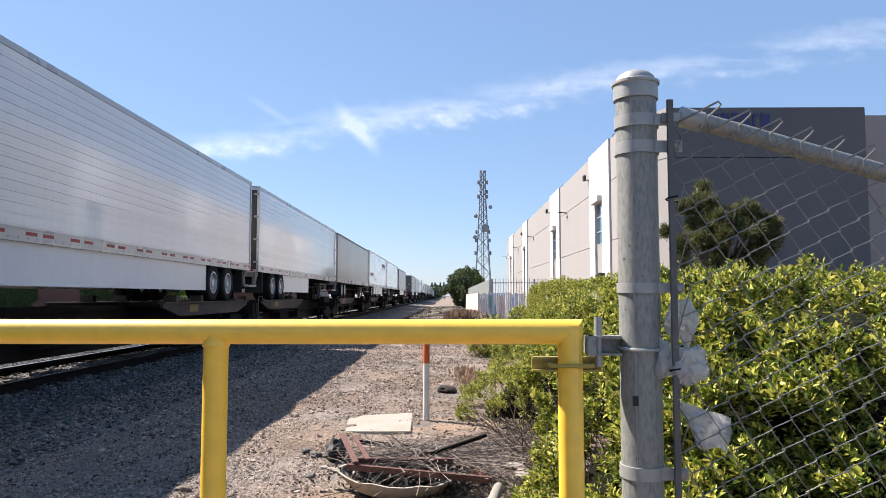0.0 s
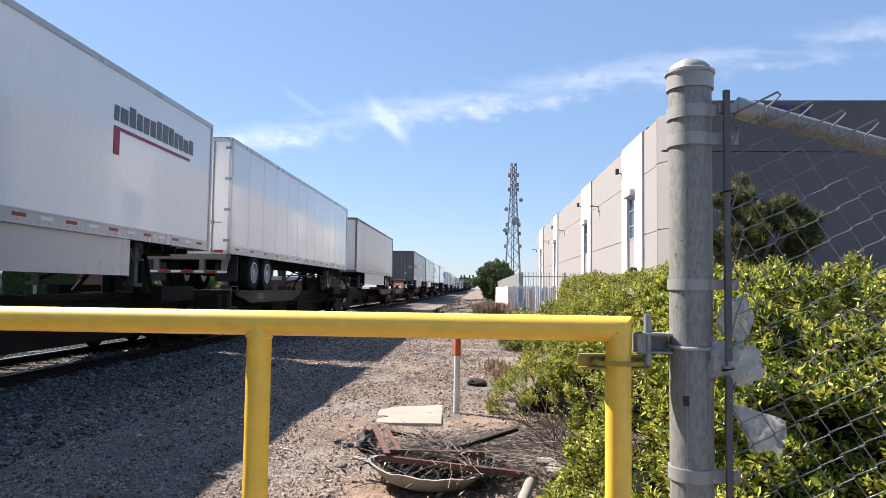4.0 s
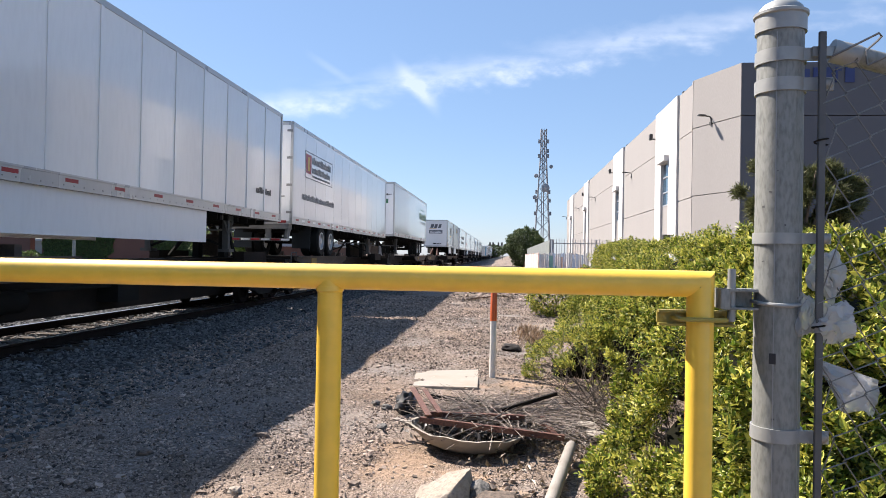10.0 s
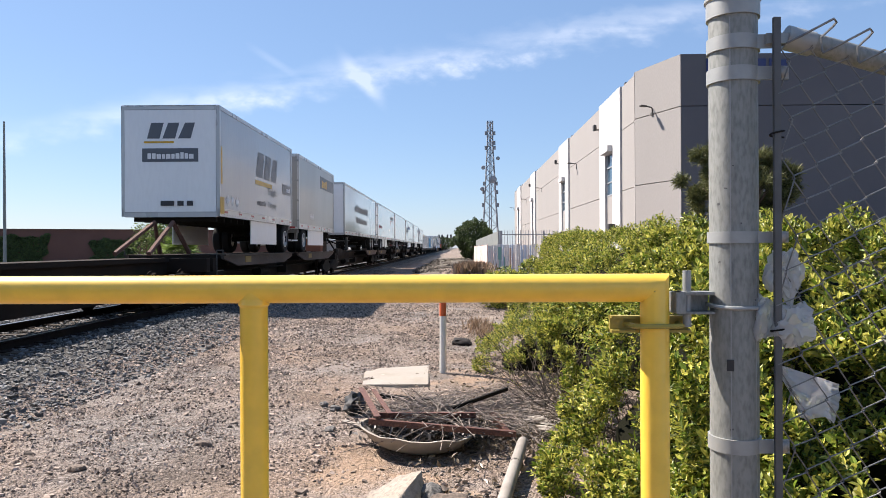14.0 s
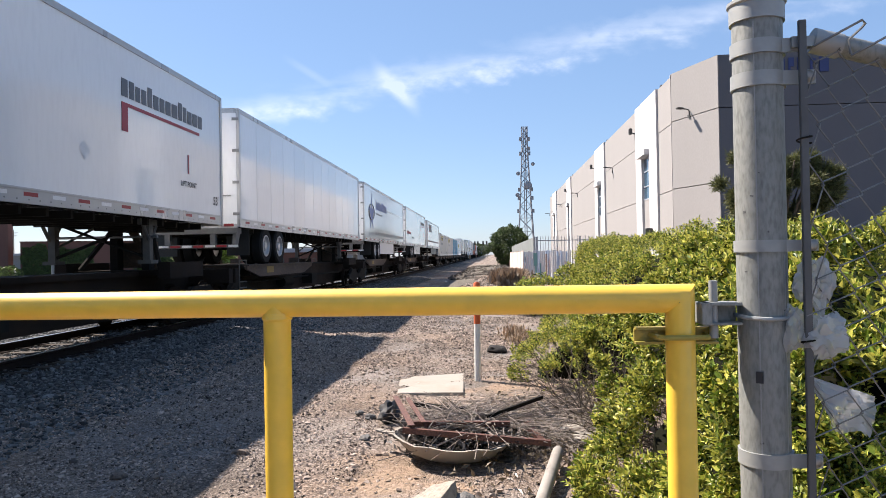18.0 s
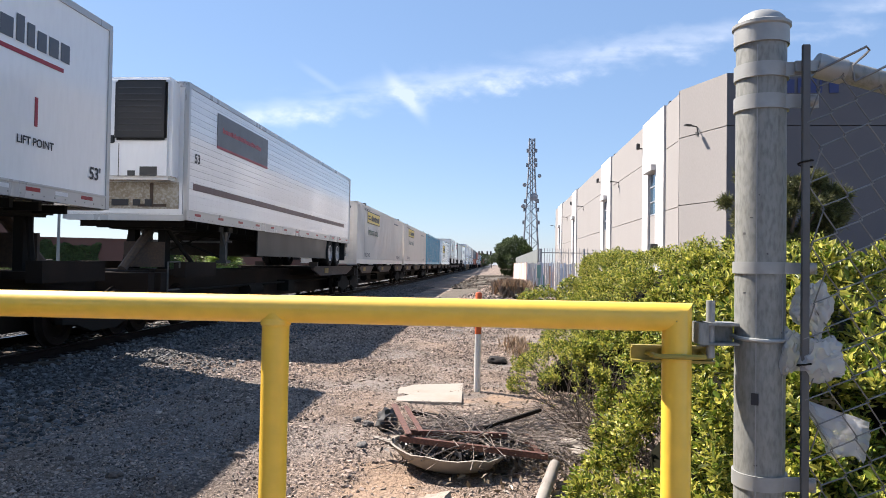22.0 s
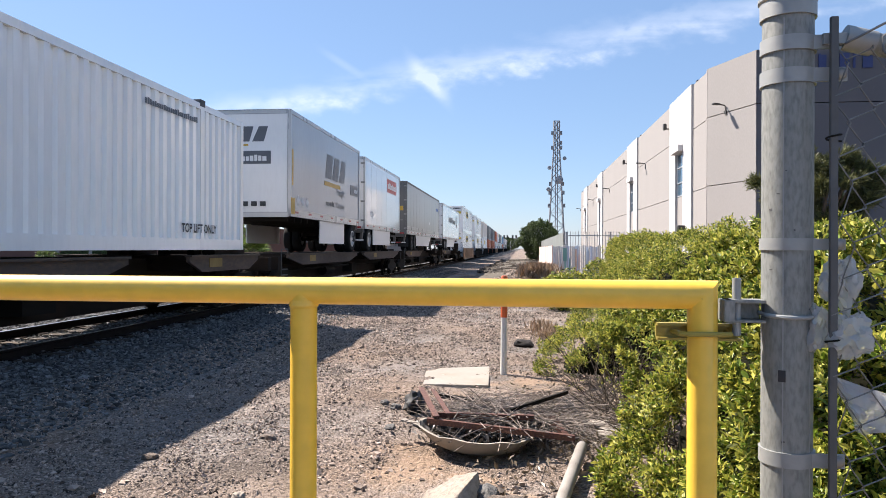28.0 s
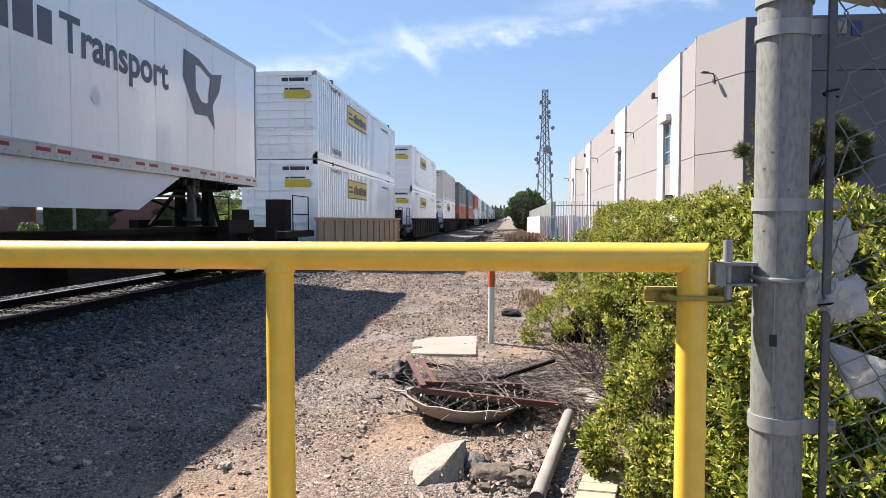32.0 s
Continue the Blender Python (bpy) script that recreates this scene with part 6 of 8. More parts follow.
def wheel_meshes():
    bm = bmesh.new()
    spin(bm, [(0.28, -0.14), (0.46, -0.15), (0.505, -0.11), (0.515, 0.0), (0.505, 0.11), (0.46, 0.15), (0.28, 0.14)], 26, Matrix.Rotation(radians(90), 4, "Y"), True)
    tyre = mesh_of("tyre", bm, "tyre")
    bm = bmesh.new()
    spin(bm, [(0.29, -0.10), (0.305, 0.145), (0.27, 0.15), (0.25, 0.08), (0.14, 0.03), (0.12, 0.06), (0.10, 0.13), (0.03, 0.135)], 20, Matrix.Rotation(radians(90), 4, "Y"))
    for k in range(8):
        a = k * math.pi / 4
        bmesh.ops.create_cone(bm, cap_ends=True, segments=6, radius1=0.018, radius2=0.018, depth=0.05, matrix=Matrix.Translation((0.06, 0.17 * math.cos(a), 0.17 * math.sin(a))) @ Matrix.Rotation(radians(90), 4, "Y"))
    rim = mesh_of("rim", bm, "rim")
    bm = bmesh.new()
    spin(bm, [(0.46, -0.05), (0.46, -0.03), (0.42, -0.02), (0.40, 0.06), (0.30, 0.06), (0.28, 0.0), (0.10, 0.0), (0.08, 0.08), (0.01, 0.08)], 24, Matrix.Rotation(radians(90), 4, "Y"))
    iron = mesh_of("train_wheel", bm, "rail_rust")
    return tyre, rim, iron


TYRE, RIM, IRON = wheel_meshes()


RIM_DARK = RIM.copy()
RIM_DARK.materials[0] = M["rim_dark"]


def add_wheel(parent, x, y, z, dark=False):
    w = new("wheel")
    w.parent = parent
    w.matrix_basis = pose(x, y, z, 0, 0, 0 if x > 0 else 180)
    shared("tyre", TYRE, w)
    shared("rim", RIM_DARK if dark else RIM, w)


def slabs(parent, name, mat, items, label="", bevel=0.0, kind=""):
    bm = bmesh.new()
    for b in items:
        box(bm, *b)
    return part(name, bm, mat, parent, label, bevel, kind)


def lettering(parent, y0, z0, length, height, mat, seed, x=HALF + 0.006, bold=0.55, label="painted lettering"):
    """Plain upright bars the size of a line of letters, on the track side of a box."""
    rr = random.Random(seed)
    line = new("lettering")
    line.parent = parent
    tagged(line, label)
    y = y0
    while y < y0 + length:
        w = height * rr.uniform(0.42, 0.72)
        bm = bmesh.new()
        box(bm, x - 0.004, x, y, y + w, z0, z0 + height * rr.choice((1.0, 0.74, 0.74, 0.86)))
        part("letter_block", bm, mat, line)
        y += w + height * 0.16
    return line


def word(parent, text, y0, z0, height, mat, x=HALF + 0.008, length=None):
    """Real letters of the built-in font, set on the track side."""
    cu = bpy.data.curves.new("lettering", "FONT")
    cu.body, cu.size, cu.offset = text, height * 1.38, height * 0.035
    ob = bpy.data.objects.new("lettering", cu)
    scene.collection.objects.link(ob)
    bpy.context.view_layer.update()
    me = bpy.data.meshes.new_from_object(ob.evaluated_get(bpy.context.evaluated_depsgraph_get()))
    bpy.data.objects.remove(ob)
    s = length / max(v.co.x for v in me.vertices) if length else 1.0
    me.transform(Matrix.Translation((x, y0, z0)) @ Matrix.Rotation(radians(90), 4, "Z") @ Matrix.Rotation(radians(90), 4, "X") @ Matrix.Diagonal((s, 1, 1, 1)))
    me.materials.append(M[mat])
    ob = shared("lettering", me, parent, None, "painted words")
    return tagged(ob, "painted words", kind="stuff")


def end_lettering(parent, x0, z0, length, height, mat, seed, y=-0.01):
    ob = lettering(parent, 0, z0, length, height, mat, seed, 0.0)
    ob.matrix_basis = pose(x0, y, 0, 0, 0, 90) @ Matrix.Diagonal((1, -1, 1, 1))
    return ob


def reflectors(parent, L, z, step=1.25, x=HALF + 0.012, pair=False, white=False):
    bm = bmesh.new()
    y = 0.4
    while y < L - 0.4:
        box(bm, x - 0.006, x, y, y + 0.3, z, z + 0.055)
        if pair:
            box(bm, x - 0.006, x, y + 0.45, y + 0.75, z, z + 0.055)
        y += step
    part("reflector", bm, "red_mark", parent, "red reflective tape", kind="stuff")
    if white:
        bm = bmesh.new()
        y = 0.4 + step / 2
        while y < L - 0.4:
            box(bm, x - 0.006, x, y, y + 0.3, z, z + 0.055)
            y += step
        part("reflector", bm, "white_mark", parent, "white reflective tape", kind="stuff")


def doors(parent, mat, z0, z1, y=0.0, rods=True):
    """Swing doors on the end that leads, with lock rods and hinges."""
    for s in (-1, 1):
        d = new("door")
        d.parent = parent
        slabs(d, "leaf", mat, [(0.02 * s if s > 0 else -HALF + 0.06, HALF - 0.06 if s > 0 else -0.02, y - 0.03, y, z0 + 0.08, z1 - 0.12)])
        if rods:
            for xx in (0.35, 0.85):
                bm = bmesh.new()
                tube(bm, [(s * xx, y - 0.055, z0 + 0.02), (s * xx, y - 0.055, z1 - 0.1)], 0.017, 8)
                box(bm, s * xx - 0.03, s * xx + 0.03, y - 0.08, y - 0.03, z0 + 0.75, z0 + 0.85)
                box(bm, s * xx - 0.02, s * xx + 0.25, y - 0.075, y - 0.06, z0 + 0.78, z0 + 0.81)
                part("lock_rod", bm, "rod", d)
        for k in range(4):
            z = z0 + 0.3 + k * (z1 - z0 - 0.6) / 3
            x0 = HALF - 0.16 if s > 0 else -HALF
            slabs(d, "hinge", "rod", [(x0, x0 + 0.16, y - 0.045, y - 0.02, z, z + 0.07)])



def trailer(s, L=16.15, rear_leads=True, mat="tr_white", skirt="skirt_white", panels=0, rib=False, z0=0.96, z1=3.95, label="", stripe=0,
            door_mat=None, pair=False, white=False, axles=2, top_mat="tr_alu", skirt_cut=0.0, bogie=0.0, dark_rims=False, name="semi_trailer", rods=True, rail_mat="tr_alu", skirt_range=None, belt=False):
    """A box trailer on the deck; y runs from its leading end, z from the deck."""
    t = thing(name, label, "trailer", group="trailers on the train")
    door_mat = door_mat or mat
    X = HALF
    bm = bmesh.new()
    if stripe:
        box(bm, -X + 0.01, X - 0.02, 0.02, L - 0.02, z0 + 0.02, z1 - 0.03)
    else:
        box(bm, -X + 0.01, X - (0.012 if panels else 0.004), 0.02, L - 0.02, z0 + 0.02, z1 - 0.03)
    part("body", bm, mat, t)
    if panels:
        w = (L - 0.24) / panels
        bm = bmesh.new()
        box(bm, X - 0.012, X, 0.006, w - 0.006, z0 + 0.22, z1 - 0.1)
        if rib:
            box(bm, X, X + 0.016, -0.04, 0.04, z0 + 0.22, z1 - 0.1)
        else:
            for k in range(24):
                z = z0 + 0.3 + k * (z1 - z0 - 0.45) / 24
                box(bm, X - 0.001, X + 0.003, 0.02, 0.035, z, z + 0.02)
        pm = mesh_of("side_panel", bm, mat)
        for i in range(panels):
            shared("side_panel", pm, t, pose(0, 0.12 + i * w, 0))
    if stripe:
        # corrugated or planked sides: long horizontal strips
        n = stripe
        h = (z1 - z0 - 0.34) / n
        bm = bmesh.new()
        box(bm, X - 0.02, X - 0.002, 0.1, L - 0.1, 0.004, h - 0.004)
        box(bm, X - 0.004, X + 0.002, 0.1, L - 0.1, h * 0.35, h * 0.5)
        pm = mesh_of("side_strip", bm, mat)
        for i in range(n):
            shared("side_strip", pm, t, pose(0, 0, z0 + 0.24 + i * h))
    for sx in (-1, 1):
        slabs(t, "top_rail", top_mat, [(min(sx * (X - 0.03), sx * (X + 0.014)), max(sx * (X - 0.03), sx * (X + 0.014)), 0, L, z1 - 0.10, z1)])
        slabs(t, "bottom_rail", rail_mat, [(min(sx * (X - 0.05), sx * (X + 0.010)), max(sx * (X - 0.05), sx * (X + 0.010)), 0, L, z0, z0 + 0.20),
                                           (min(sx * (X - 0.02), sx * (X + 0.022)), max(sx * (X - 0.02), sx * (X + 0.022)), 0, L, z0 + 0.185, z0 + 0.215)])
    bm = bmesh.new()
    box(bm, -X, X, 0, L, z1 - 0.02, z1 + 0.012)
    part("roof", bm, "tr_white", t)
    for y in (0, L - 0.09):
        for sx in (-1, 1):
            slabs(t, "corner_post", top_mat, [(min(sx * (X - 0.07), sx * (X + 0.018)), max(sx * (X - 0.07), sx * (X + 0.018)), y, y + 0.09, z0, z1 - 0.02)])
        slabs(t, "header", top_mat, [(-X + 0.07, X - 0.07, y, y + 0.09, z1 - 0.1, z1 + 0.014)])
        slabs(t, "threshold", top_mat, [(-X + 0.07, X - 0.07, y, y + 0.09, z0 - 0.02, z0 + 0.1)])
    reflectors(t, L, z0 + 0.10, 1.25, pair=pair, white=white)
    if belt:
        for z in (0.30, 0.36, 0.42):
            slabs(t, "belt_ridge", rail_mat, [(X, X + 0.016, 0.05, L - 0.05, z0 + z, z0 + z + 0.035)])
    rivets = bmesh.new()
    for k in range(int(L / 0.24)):
        box(rivets, X + 0.009, X + 0.014, 0.12 + 0.24 * k, 0.145 + 0.24 * k, z0 + 0.045, z0 + 0.065)
    part("rivets", rivets, "rod", t, "row of rivet heads", kind="stuff")
    # running gear: bogie end and landing-gear end
    sg = 1 if rear_leads else -1
    end = 0.0 if rear_leads else L
    at = lambda d: end + sg * d
    if axles == 2:
        ax = (2.15 + bogie, 3.4 + bogie)
    else:
        ax = (1.0,)
    for d in ax:
        for sx in (-1, 1):
            add_wheel(t, sx * 1.13, at(d), 0.515, dark_rims)
            add_wheel(t, sx * 0.80, at(d), 0.515)
        bm = bmesh.new()
        tube(bm, [(-1.0, at(d), 0.515), (1.0, at(d), 0.515)], 0.09, 8)
        part("axle", bm, "dark_steel", t)
    lo, hi = sorted((at(0.6 + bogie), at(ax[-1] + 1.0)))
    slabs(t, "slider", "dark_steel", [(-0.55, -0.42, lo, hi, 0.72, z0), (0.42, 0.55, lo, hi, 0.72, z0), (-0.9, 0.9, lo, lo + 0.12, 0.75, z0), (-0.9, 0.9, hi - 0.12, hi, 0.75, z0)])
    g0, g1 = sorted((at(0.02), at(0.14)))
    guard = "leg_dark" if axles == 1 or dark_rims else "leg_grey"
    gz = 0.44 if z0 < 1.1 else z0 - 0.42
    slabs(t, "rear_guard", guard, [(-1.16, 1.16, g0, g1, gz, gz + 0.09), (0.52, 0.66, g0, g1, gz + 0.06, z0), (-0.66, -0.52, g0, g1, gz + 0.06, z0)])
    h0, h1 = sorted((at(0.0), at(0.34)))
    slabs(t, "rear_frame", guard, [(-1.22, 1.22, h0, h1, z0 - 0.16, z0 - 0.01)])
    for sx in (-1, 1):
        bm = bmesh.new()
        vs = [(at(0.10), z0 - 0.02), (at(0.46), z0 - 0.02), (at(0.20), 0.46), (at(0.02), 0.46)] if z0 < 1.1 else [(at(0.25), z0 - 0.02), (at(0.75), z0 - 0.02), (at(0.75), z0 - 0.20), (at(0.25), z0 - 0.20)]
        a4 = [bm.verts.new((sx * 1.09, y, z)) for y, z in vs]
        b4 = [bm.verts.new((sx * 1.17, y, z)) for y, z in vs]
        bm.faces.new(a4), bm.faces.new(b4[::-1])
        for i in range(4):
            bm.faces.new((a4[i], a4[(i + 1) % 4], b4[(i + 1) % 4], b4[i]))
        part("guard_bracket", bm, guard, t)
    q0, q1 = sorted((at(-0.006), at(0.02)))
    slabs(t, "guard_tape", "red_mark", [(-1.1 + 0.6 * k, -0.85 + 0.6 * k, q0, q1, gz + 0.02, gz + 0.075) for k in range(4)], "red tape on the guard", kind="stuff")
    slabs(t, "guard_tape", "white_mark", [(-0.8 + 0.6 * k, -0.55 + 0.6 * k, q0, q1, gz + 0.02, gz + 0.075) for k in range(4)], "white tape on the guard", kind="stuff")
    bm = bmesh.new()
    for d in ax:
        for sx in (-1, 1):
            box(bm, sx * 0.46 - 0.07, sx * 0.46 + 0.07, at(d) - 0.45, at(d) + 0.45, 0.55, 0.68)
            tube(bm, [(sx * 0.46, at(d) + 0.3, 0.62), (sx * 0.46, at(d) + 0.3, z0 - 0.1)], 0.11, 10)
            tube(bm, [(sx * 0.5, at(d) - 0.42, 0.6), (sx * 0.5, at(d) - 0.5, z0 - 0.05)], 0.05, 6)
    tube(bm, [(-0.35, at(ax[-1] + 0.75), 0.74), (0.35, at(ax[-1] + 0.75), 0.74)], 0.13, 12)
    part("suspension", bm, "dark_steel", t, "dark axle springs and air tank")
    for sx in (-1, 1):
        f0, f1 = sorted((at(0.75 + bogie), at(0.77 + bogie)))
        slabs(t, "mud_flap", "skirt_black", [(sx * 0.97 - 0.3, sx * 0.97 + 0.3, f0, f1, 0.25, 0.95)])
    if L > 10:
        leg = L - 2.9
        for sx in (-1, 1):
            bm = bmesh.new()
            q = at(leg)
            box(bm, sx * 0.95 - 0.07, sx * 0.95 + 0.07, q - 0.07, q + 0.07, 0.16, z0)
            box(bm, sx * 0.95 - 0.13, sx * 0.95 + 0.13, q - 0.15, q + 0.15, 0.10, 0.17)
            tube(bm, [(sx * 0.99, q, 0.50), (sx * 0.99, q + 0.34, z0 - 0.02)], 0.035, 6)
            tube(bm, [(sx * 0.99, q, 0.50), (sx * 0.99, q - 0.34, z0 - 0.02)], 0.035, 6)
            tube(bm, [(sx * 0.9, q, 0.42), (sx * 0.55, q + 1.1, z0)], 0.025, 6)
            box(bm, sx * 0.99 - 0.03, sx * 0.99 + 0.03, q - 0.42, q + 0.42, z0 - 0.12, z0 - 0.01)
            part("landing_leg", bm, "leg_dark", t, "dull grey landing leg")
        bm = bmesh.new()
        tube(bm, [(-0.95, at(leg), 0.62), (1.15, at(leg), 0.62)], 0.025, 6)
        part("crank_shaft", bm, "rod", t)
        bm = bmesh.new()
        for sx in (-1, 1):
            tube(bm, [(sx * 0.92, at(leg), 0.22), (-sx * 0.92, at(leg), z0 - 0.05)], 0.03, 6)
        box(bm, -0.6, 0.6, min(at(leg + 0.8), at(leg + 2.4)), max(at(leg + 0.8), at(leg + 2.4)), z0 - 0.17, z0 - 0.01)
        part("kingpin_plate", bm, "dark_steel", t, "dark coupler plate and cross braces")
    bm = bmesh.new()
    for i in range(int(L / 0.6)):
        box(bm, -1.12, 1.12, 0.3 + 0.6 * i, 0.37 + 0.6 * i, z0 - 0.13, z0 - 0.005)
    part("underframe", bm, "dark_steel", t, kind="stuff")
    if skirt:
        a, b = skirt_range or ((3.9, L - 3.6) if L > 10 else (2.0, L - 2.6))
        lo, hi = sorted((at(a), at(b)))
        for sx in (-1, 1):
            bm = bmesh.new()
            far = skirt_cut
            vs = [(lo, z0), (hi, z0), (hi - (far if sg > 0 else 0), 0.30), (lo + (0 if sg > 0 else far), 0.30)]
            a4 = [bm.verts.new((sx * 1.20, y, z)) for y, z in vs]
            b4 = [bm.verts.new((sx * 1.235, y, z)) for y, z in vs]
            bm.faces.new(a4), bm.faces.new(b4[::-1])
            for i in range(4):
                bm.faces.new((a4[i], a4[(i + 1) % 4], b4[(i + 1) % 4], b4[i]))
            part("side_skirt", bm, skirt, t)
    if rear_leads:
        doors(t, door_mat, z0, z1, 0.02, rods)
        for sx in (-1.15, 0.9):
            slabs(t, "tail_light", "red_mark", [(sx, sx + 0.25, -0.02, 0.0, z0 + 0.02, z0 + 0.09)])
    else:
        slabs(t, "nose_panel", door_mat, [(-X + 0.08, X - 0.08, -0.012, 0.02, z0 + 0.12, z1 - 0.12)])
        for x0, x1 in ((-0.25, 0.1), (0.2, 0.35), (0.45, 0.6)):
            slabs(t, "connector_box", "black_mark", [(x0, x1, -0.05, -0.01, z0 + 0.28, z0 + 0.41)])
    TRAIN.append((t, s, DECK))
    return t


def flatcar(s, L, carry="lead"):
    """A spine car: one centre sill, wheel platforms where tyres or corner castings stand, a hitch end and two trucks."""
    c = thing("flatcar", "dark rusty steel spine car with low wheel platforms", "flatcar", group="cars of the train")
    z = DECK
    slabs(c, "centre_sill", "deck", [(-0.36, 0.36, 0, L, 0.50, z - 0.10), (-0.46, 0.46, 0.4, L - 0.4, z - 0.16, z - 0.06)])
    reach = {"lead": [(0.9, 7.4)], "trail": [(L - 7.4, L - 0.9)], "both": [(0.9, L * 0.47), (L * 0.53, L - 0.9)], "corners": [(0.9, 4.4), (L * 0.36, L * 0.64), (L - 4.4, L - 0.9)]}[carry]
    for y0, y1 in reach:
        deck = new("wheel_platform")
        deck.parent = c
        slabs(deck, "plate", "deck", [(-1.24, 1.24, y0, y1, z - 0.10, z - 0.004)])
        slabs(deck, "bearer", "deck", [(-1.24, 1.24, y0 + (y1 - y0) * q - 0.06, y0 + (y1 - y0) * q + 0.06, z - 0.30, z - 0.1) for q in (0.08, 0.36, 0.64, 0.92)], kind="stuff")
        for sx in (-1, 1):
            # side sill: shallow at its ends, deep under the wheels
            bm = bmesh.new()
            w = (y1 - y0) * 0.16
            vs = [(y0, z - 0.12), (y0 + w, z - 0.33), (y1 - w, z - 0.33), (y1, z - 0.12), (y1, z), (y0, z)]
            a4 = [bm.verts.new((sx * 1.27, y, q)) for y, q in vs]
            b4 = [bm.verts.new((sx * 1.34, y, q)) for y, q in vs]
            bm.faces.new(a4), bm.faces.new(b4[::-1])
            for i in range(6):
                j = (i + 1) % 6
                bm.faces.new((a4[i], a4[j], b4[j], b4[i]))
            part("side_sill", bm, "sill", deck, "rusty brown side sill")
            slabs(deck, "flange", "sill", [(sx * 1.30 - 0.09, sx * 1.30 + 0.09, y0, y1, z - 0.03, z + 0.008)])
        slabs(deck, "paint_patch", "deck_yellow", [(1.342, 1.352, y0 + (y1 - y0) * 0.24, y0 + (y1 - y0) * 0.24 + 0.6, z - 0.24, z - 0.06)], "worn yellow paint patch")
    bm = bmesh.new()
    box(bm, -0.72, -0.3, L * 0.45, L * 0.45 + 0.9, 0.62, 1.02)
    box(bm, 0.3, 0.75, L * 0.55, L * 0.55 + 0.7, 0.66, 1.02)
    tube(bm, [(0.55, L * 0.36, 0.82), (0.55, L * 0.42, 0.82)], 0.17, 12)
    tube(bm, [(0.6, 1.5, 0.95), (0.6, L - 1.5, 0.95)], 0.035, 6)
    tube(bm, [(-0.6, 1.5, 0.9), (-0.6, L - 1.5, 0.9)], 0.03, 6)
    part("brake_gear", bm, "dark_steel", c, "dark brake cylinder, tank and pipes")
    if carry in ("lead", "trail"):
        chock = 4.6 if carry == "lead" else L - 6.2
        slabs(c, "wheel_chock", "sill", [(sx - 0.16, sx + 0.16, y, y + 0.14, z, z + 0.16) for sx in (-1.0, 1.0) for y in (chock, chock + 1.7)], kind="stuff")
    for y in (0.15, L - 0.15):
        slabs(c, "end_sill", "deck", [(-1.35, 1.35, y - 0.12, y + 0.12, z - 0.42, z - 0.08)])
    for sx in (-1, 1):
        bm = bmesh.new()
        tube(bm, [(sx * 1.33, 0.35, 0.62), (sx * 1.33, 0.35, z + 0.12), (sx * 1.33, 0.85, z + 0.12), (sx * 1.33, 0.85, z)], 0.018, 6)
        tube(bm, [(sx * 1.33, 0.35, 0.9), (sx * 1.33, 0.85, 0.9)], 0.016, 6)
        tube(bm, [(sx * 1.33, 0.35, 1.05), (sx * 1.33, 0.85, 1.05)], 0.016, 6)
        part("grab_iron", bm, "leg_dark", c)
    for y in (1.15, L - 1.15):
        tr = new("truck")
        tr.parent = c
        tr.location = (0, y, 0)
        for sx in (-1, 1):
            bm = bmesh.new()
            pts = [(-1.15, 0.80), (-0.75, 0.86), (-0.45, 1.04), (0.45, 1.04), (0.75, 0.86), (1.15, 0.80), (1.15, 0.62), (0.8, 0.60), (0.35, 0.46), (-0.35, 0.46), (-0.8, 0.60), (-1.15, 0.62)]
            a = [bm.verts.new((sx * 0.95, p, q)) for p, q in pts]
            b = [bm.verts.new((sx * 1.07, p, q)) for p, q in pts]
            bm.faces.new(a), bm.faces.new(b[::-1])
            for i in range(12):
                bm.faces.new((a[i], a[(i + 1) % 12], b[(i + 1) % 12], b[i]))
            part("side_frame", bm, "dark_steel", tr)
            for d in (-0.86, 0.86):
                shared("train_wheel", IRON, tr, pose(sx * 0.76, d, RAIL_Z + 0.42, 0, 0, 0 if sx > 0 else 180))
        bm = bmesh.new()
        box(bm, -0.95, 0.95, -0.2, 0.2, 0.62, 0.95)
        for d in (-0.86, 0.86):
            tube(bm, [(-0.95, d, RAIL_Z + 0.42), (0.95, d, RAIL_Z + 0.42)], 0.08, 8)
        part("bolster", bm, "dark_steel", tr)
    return c


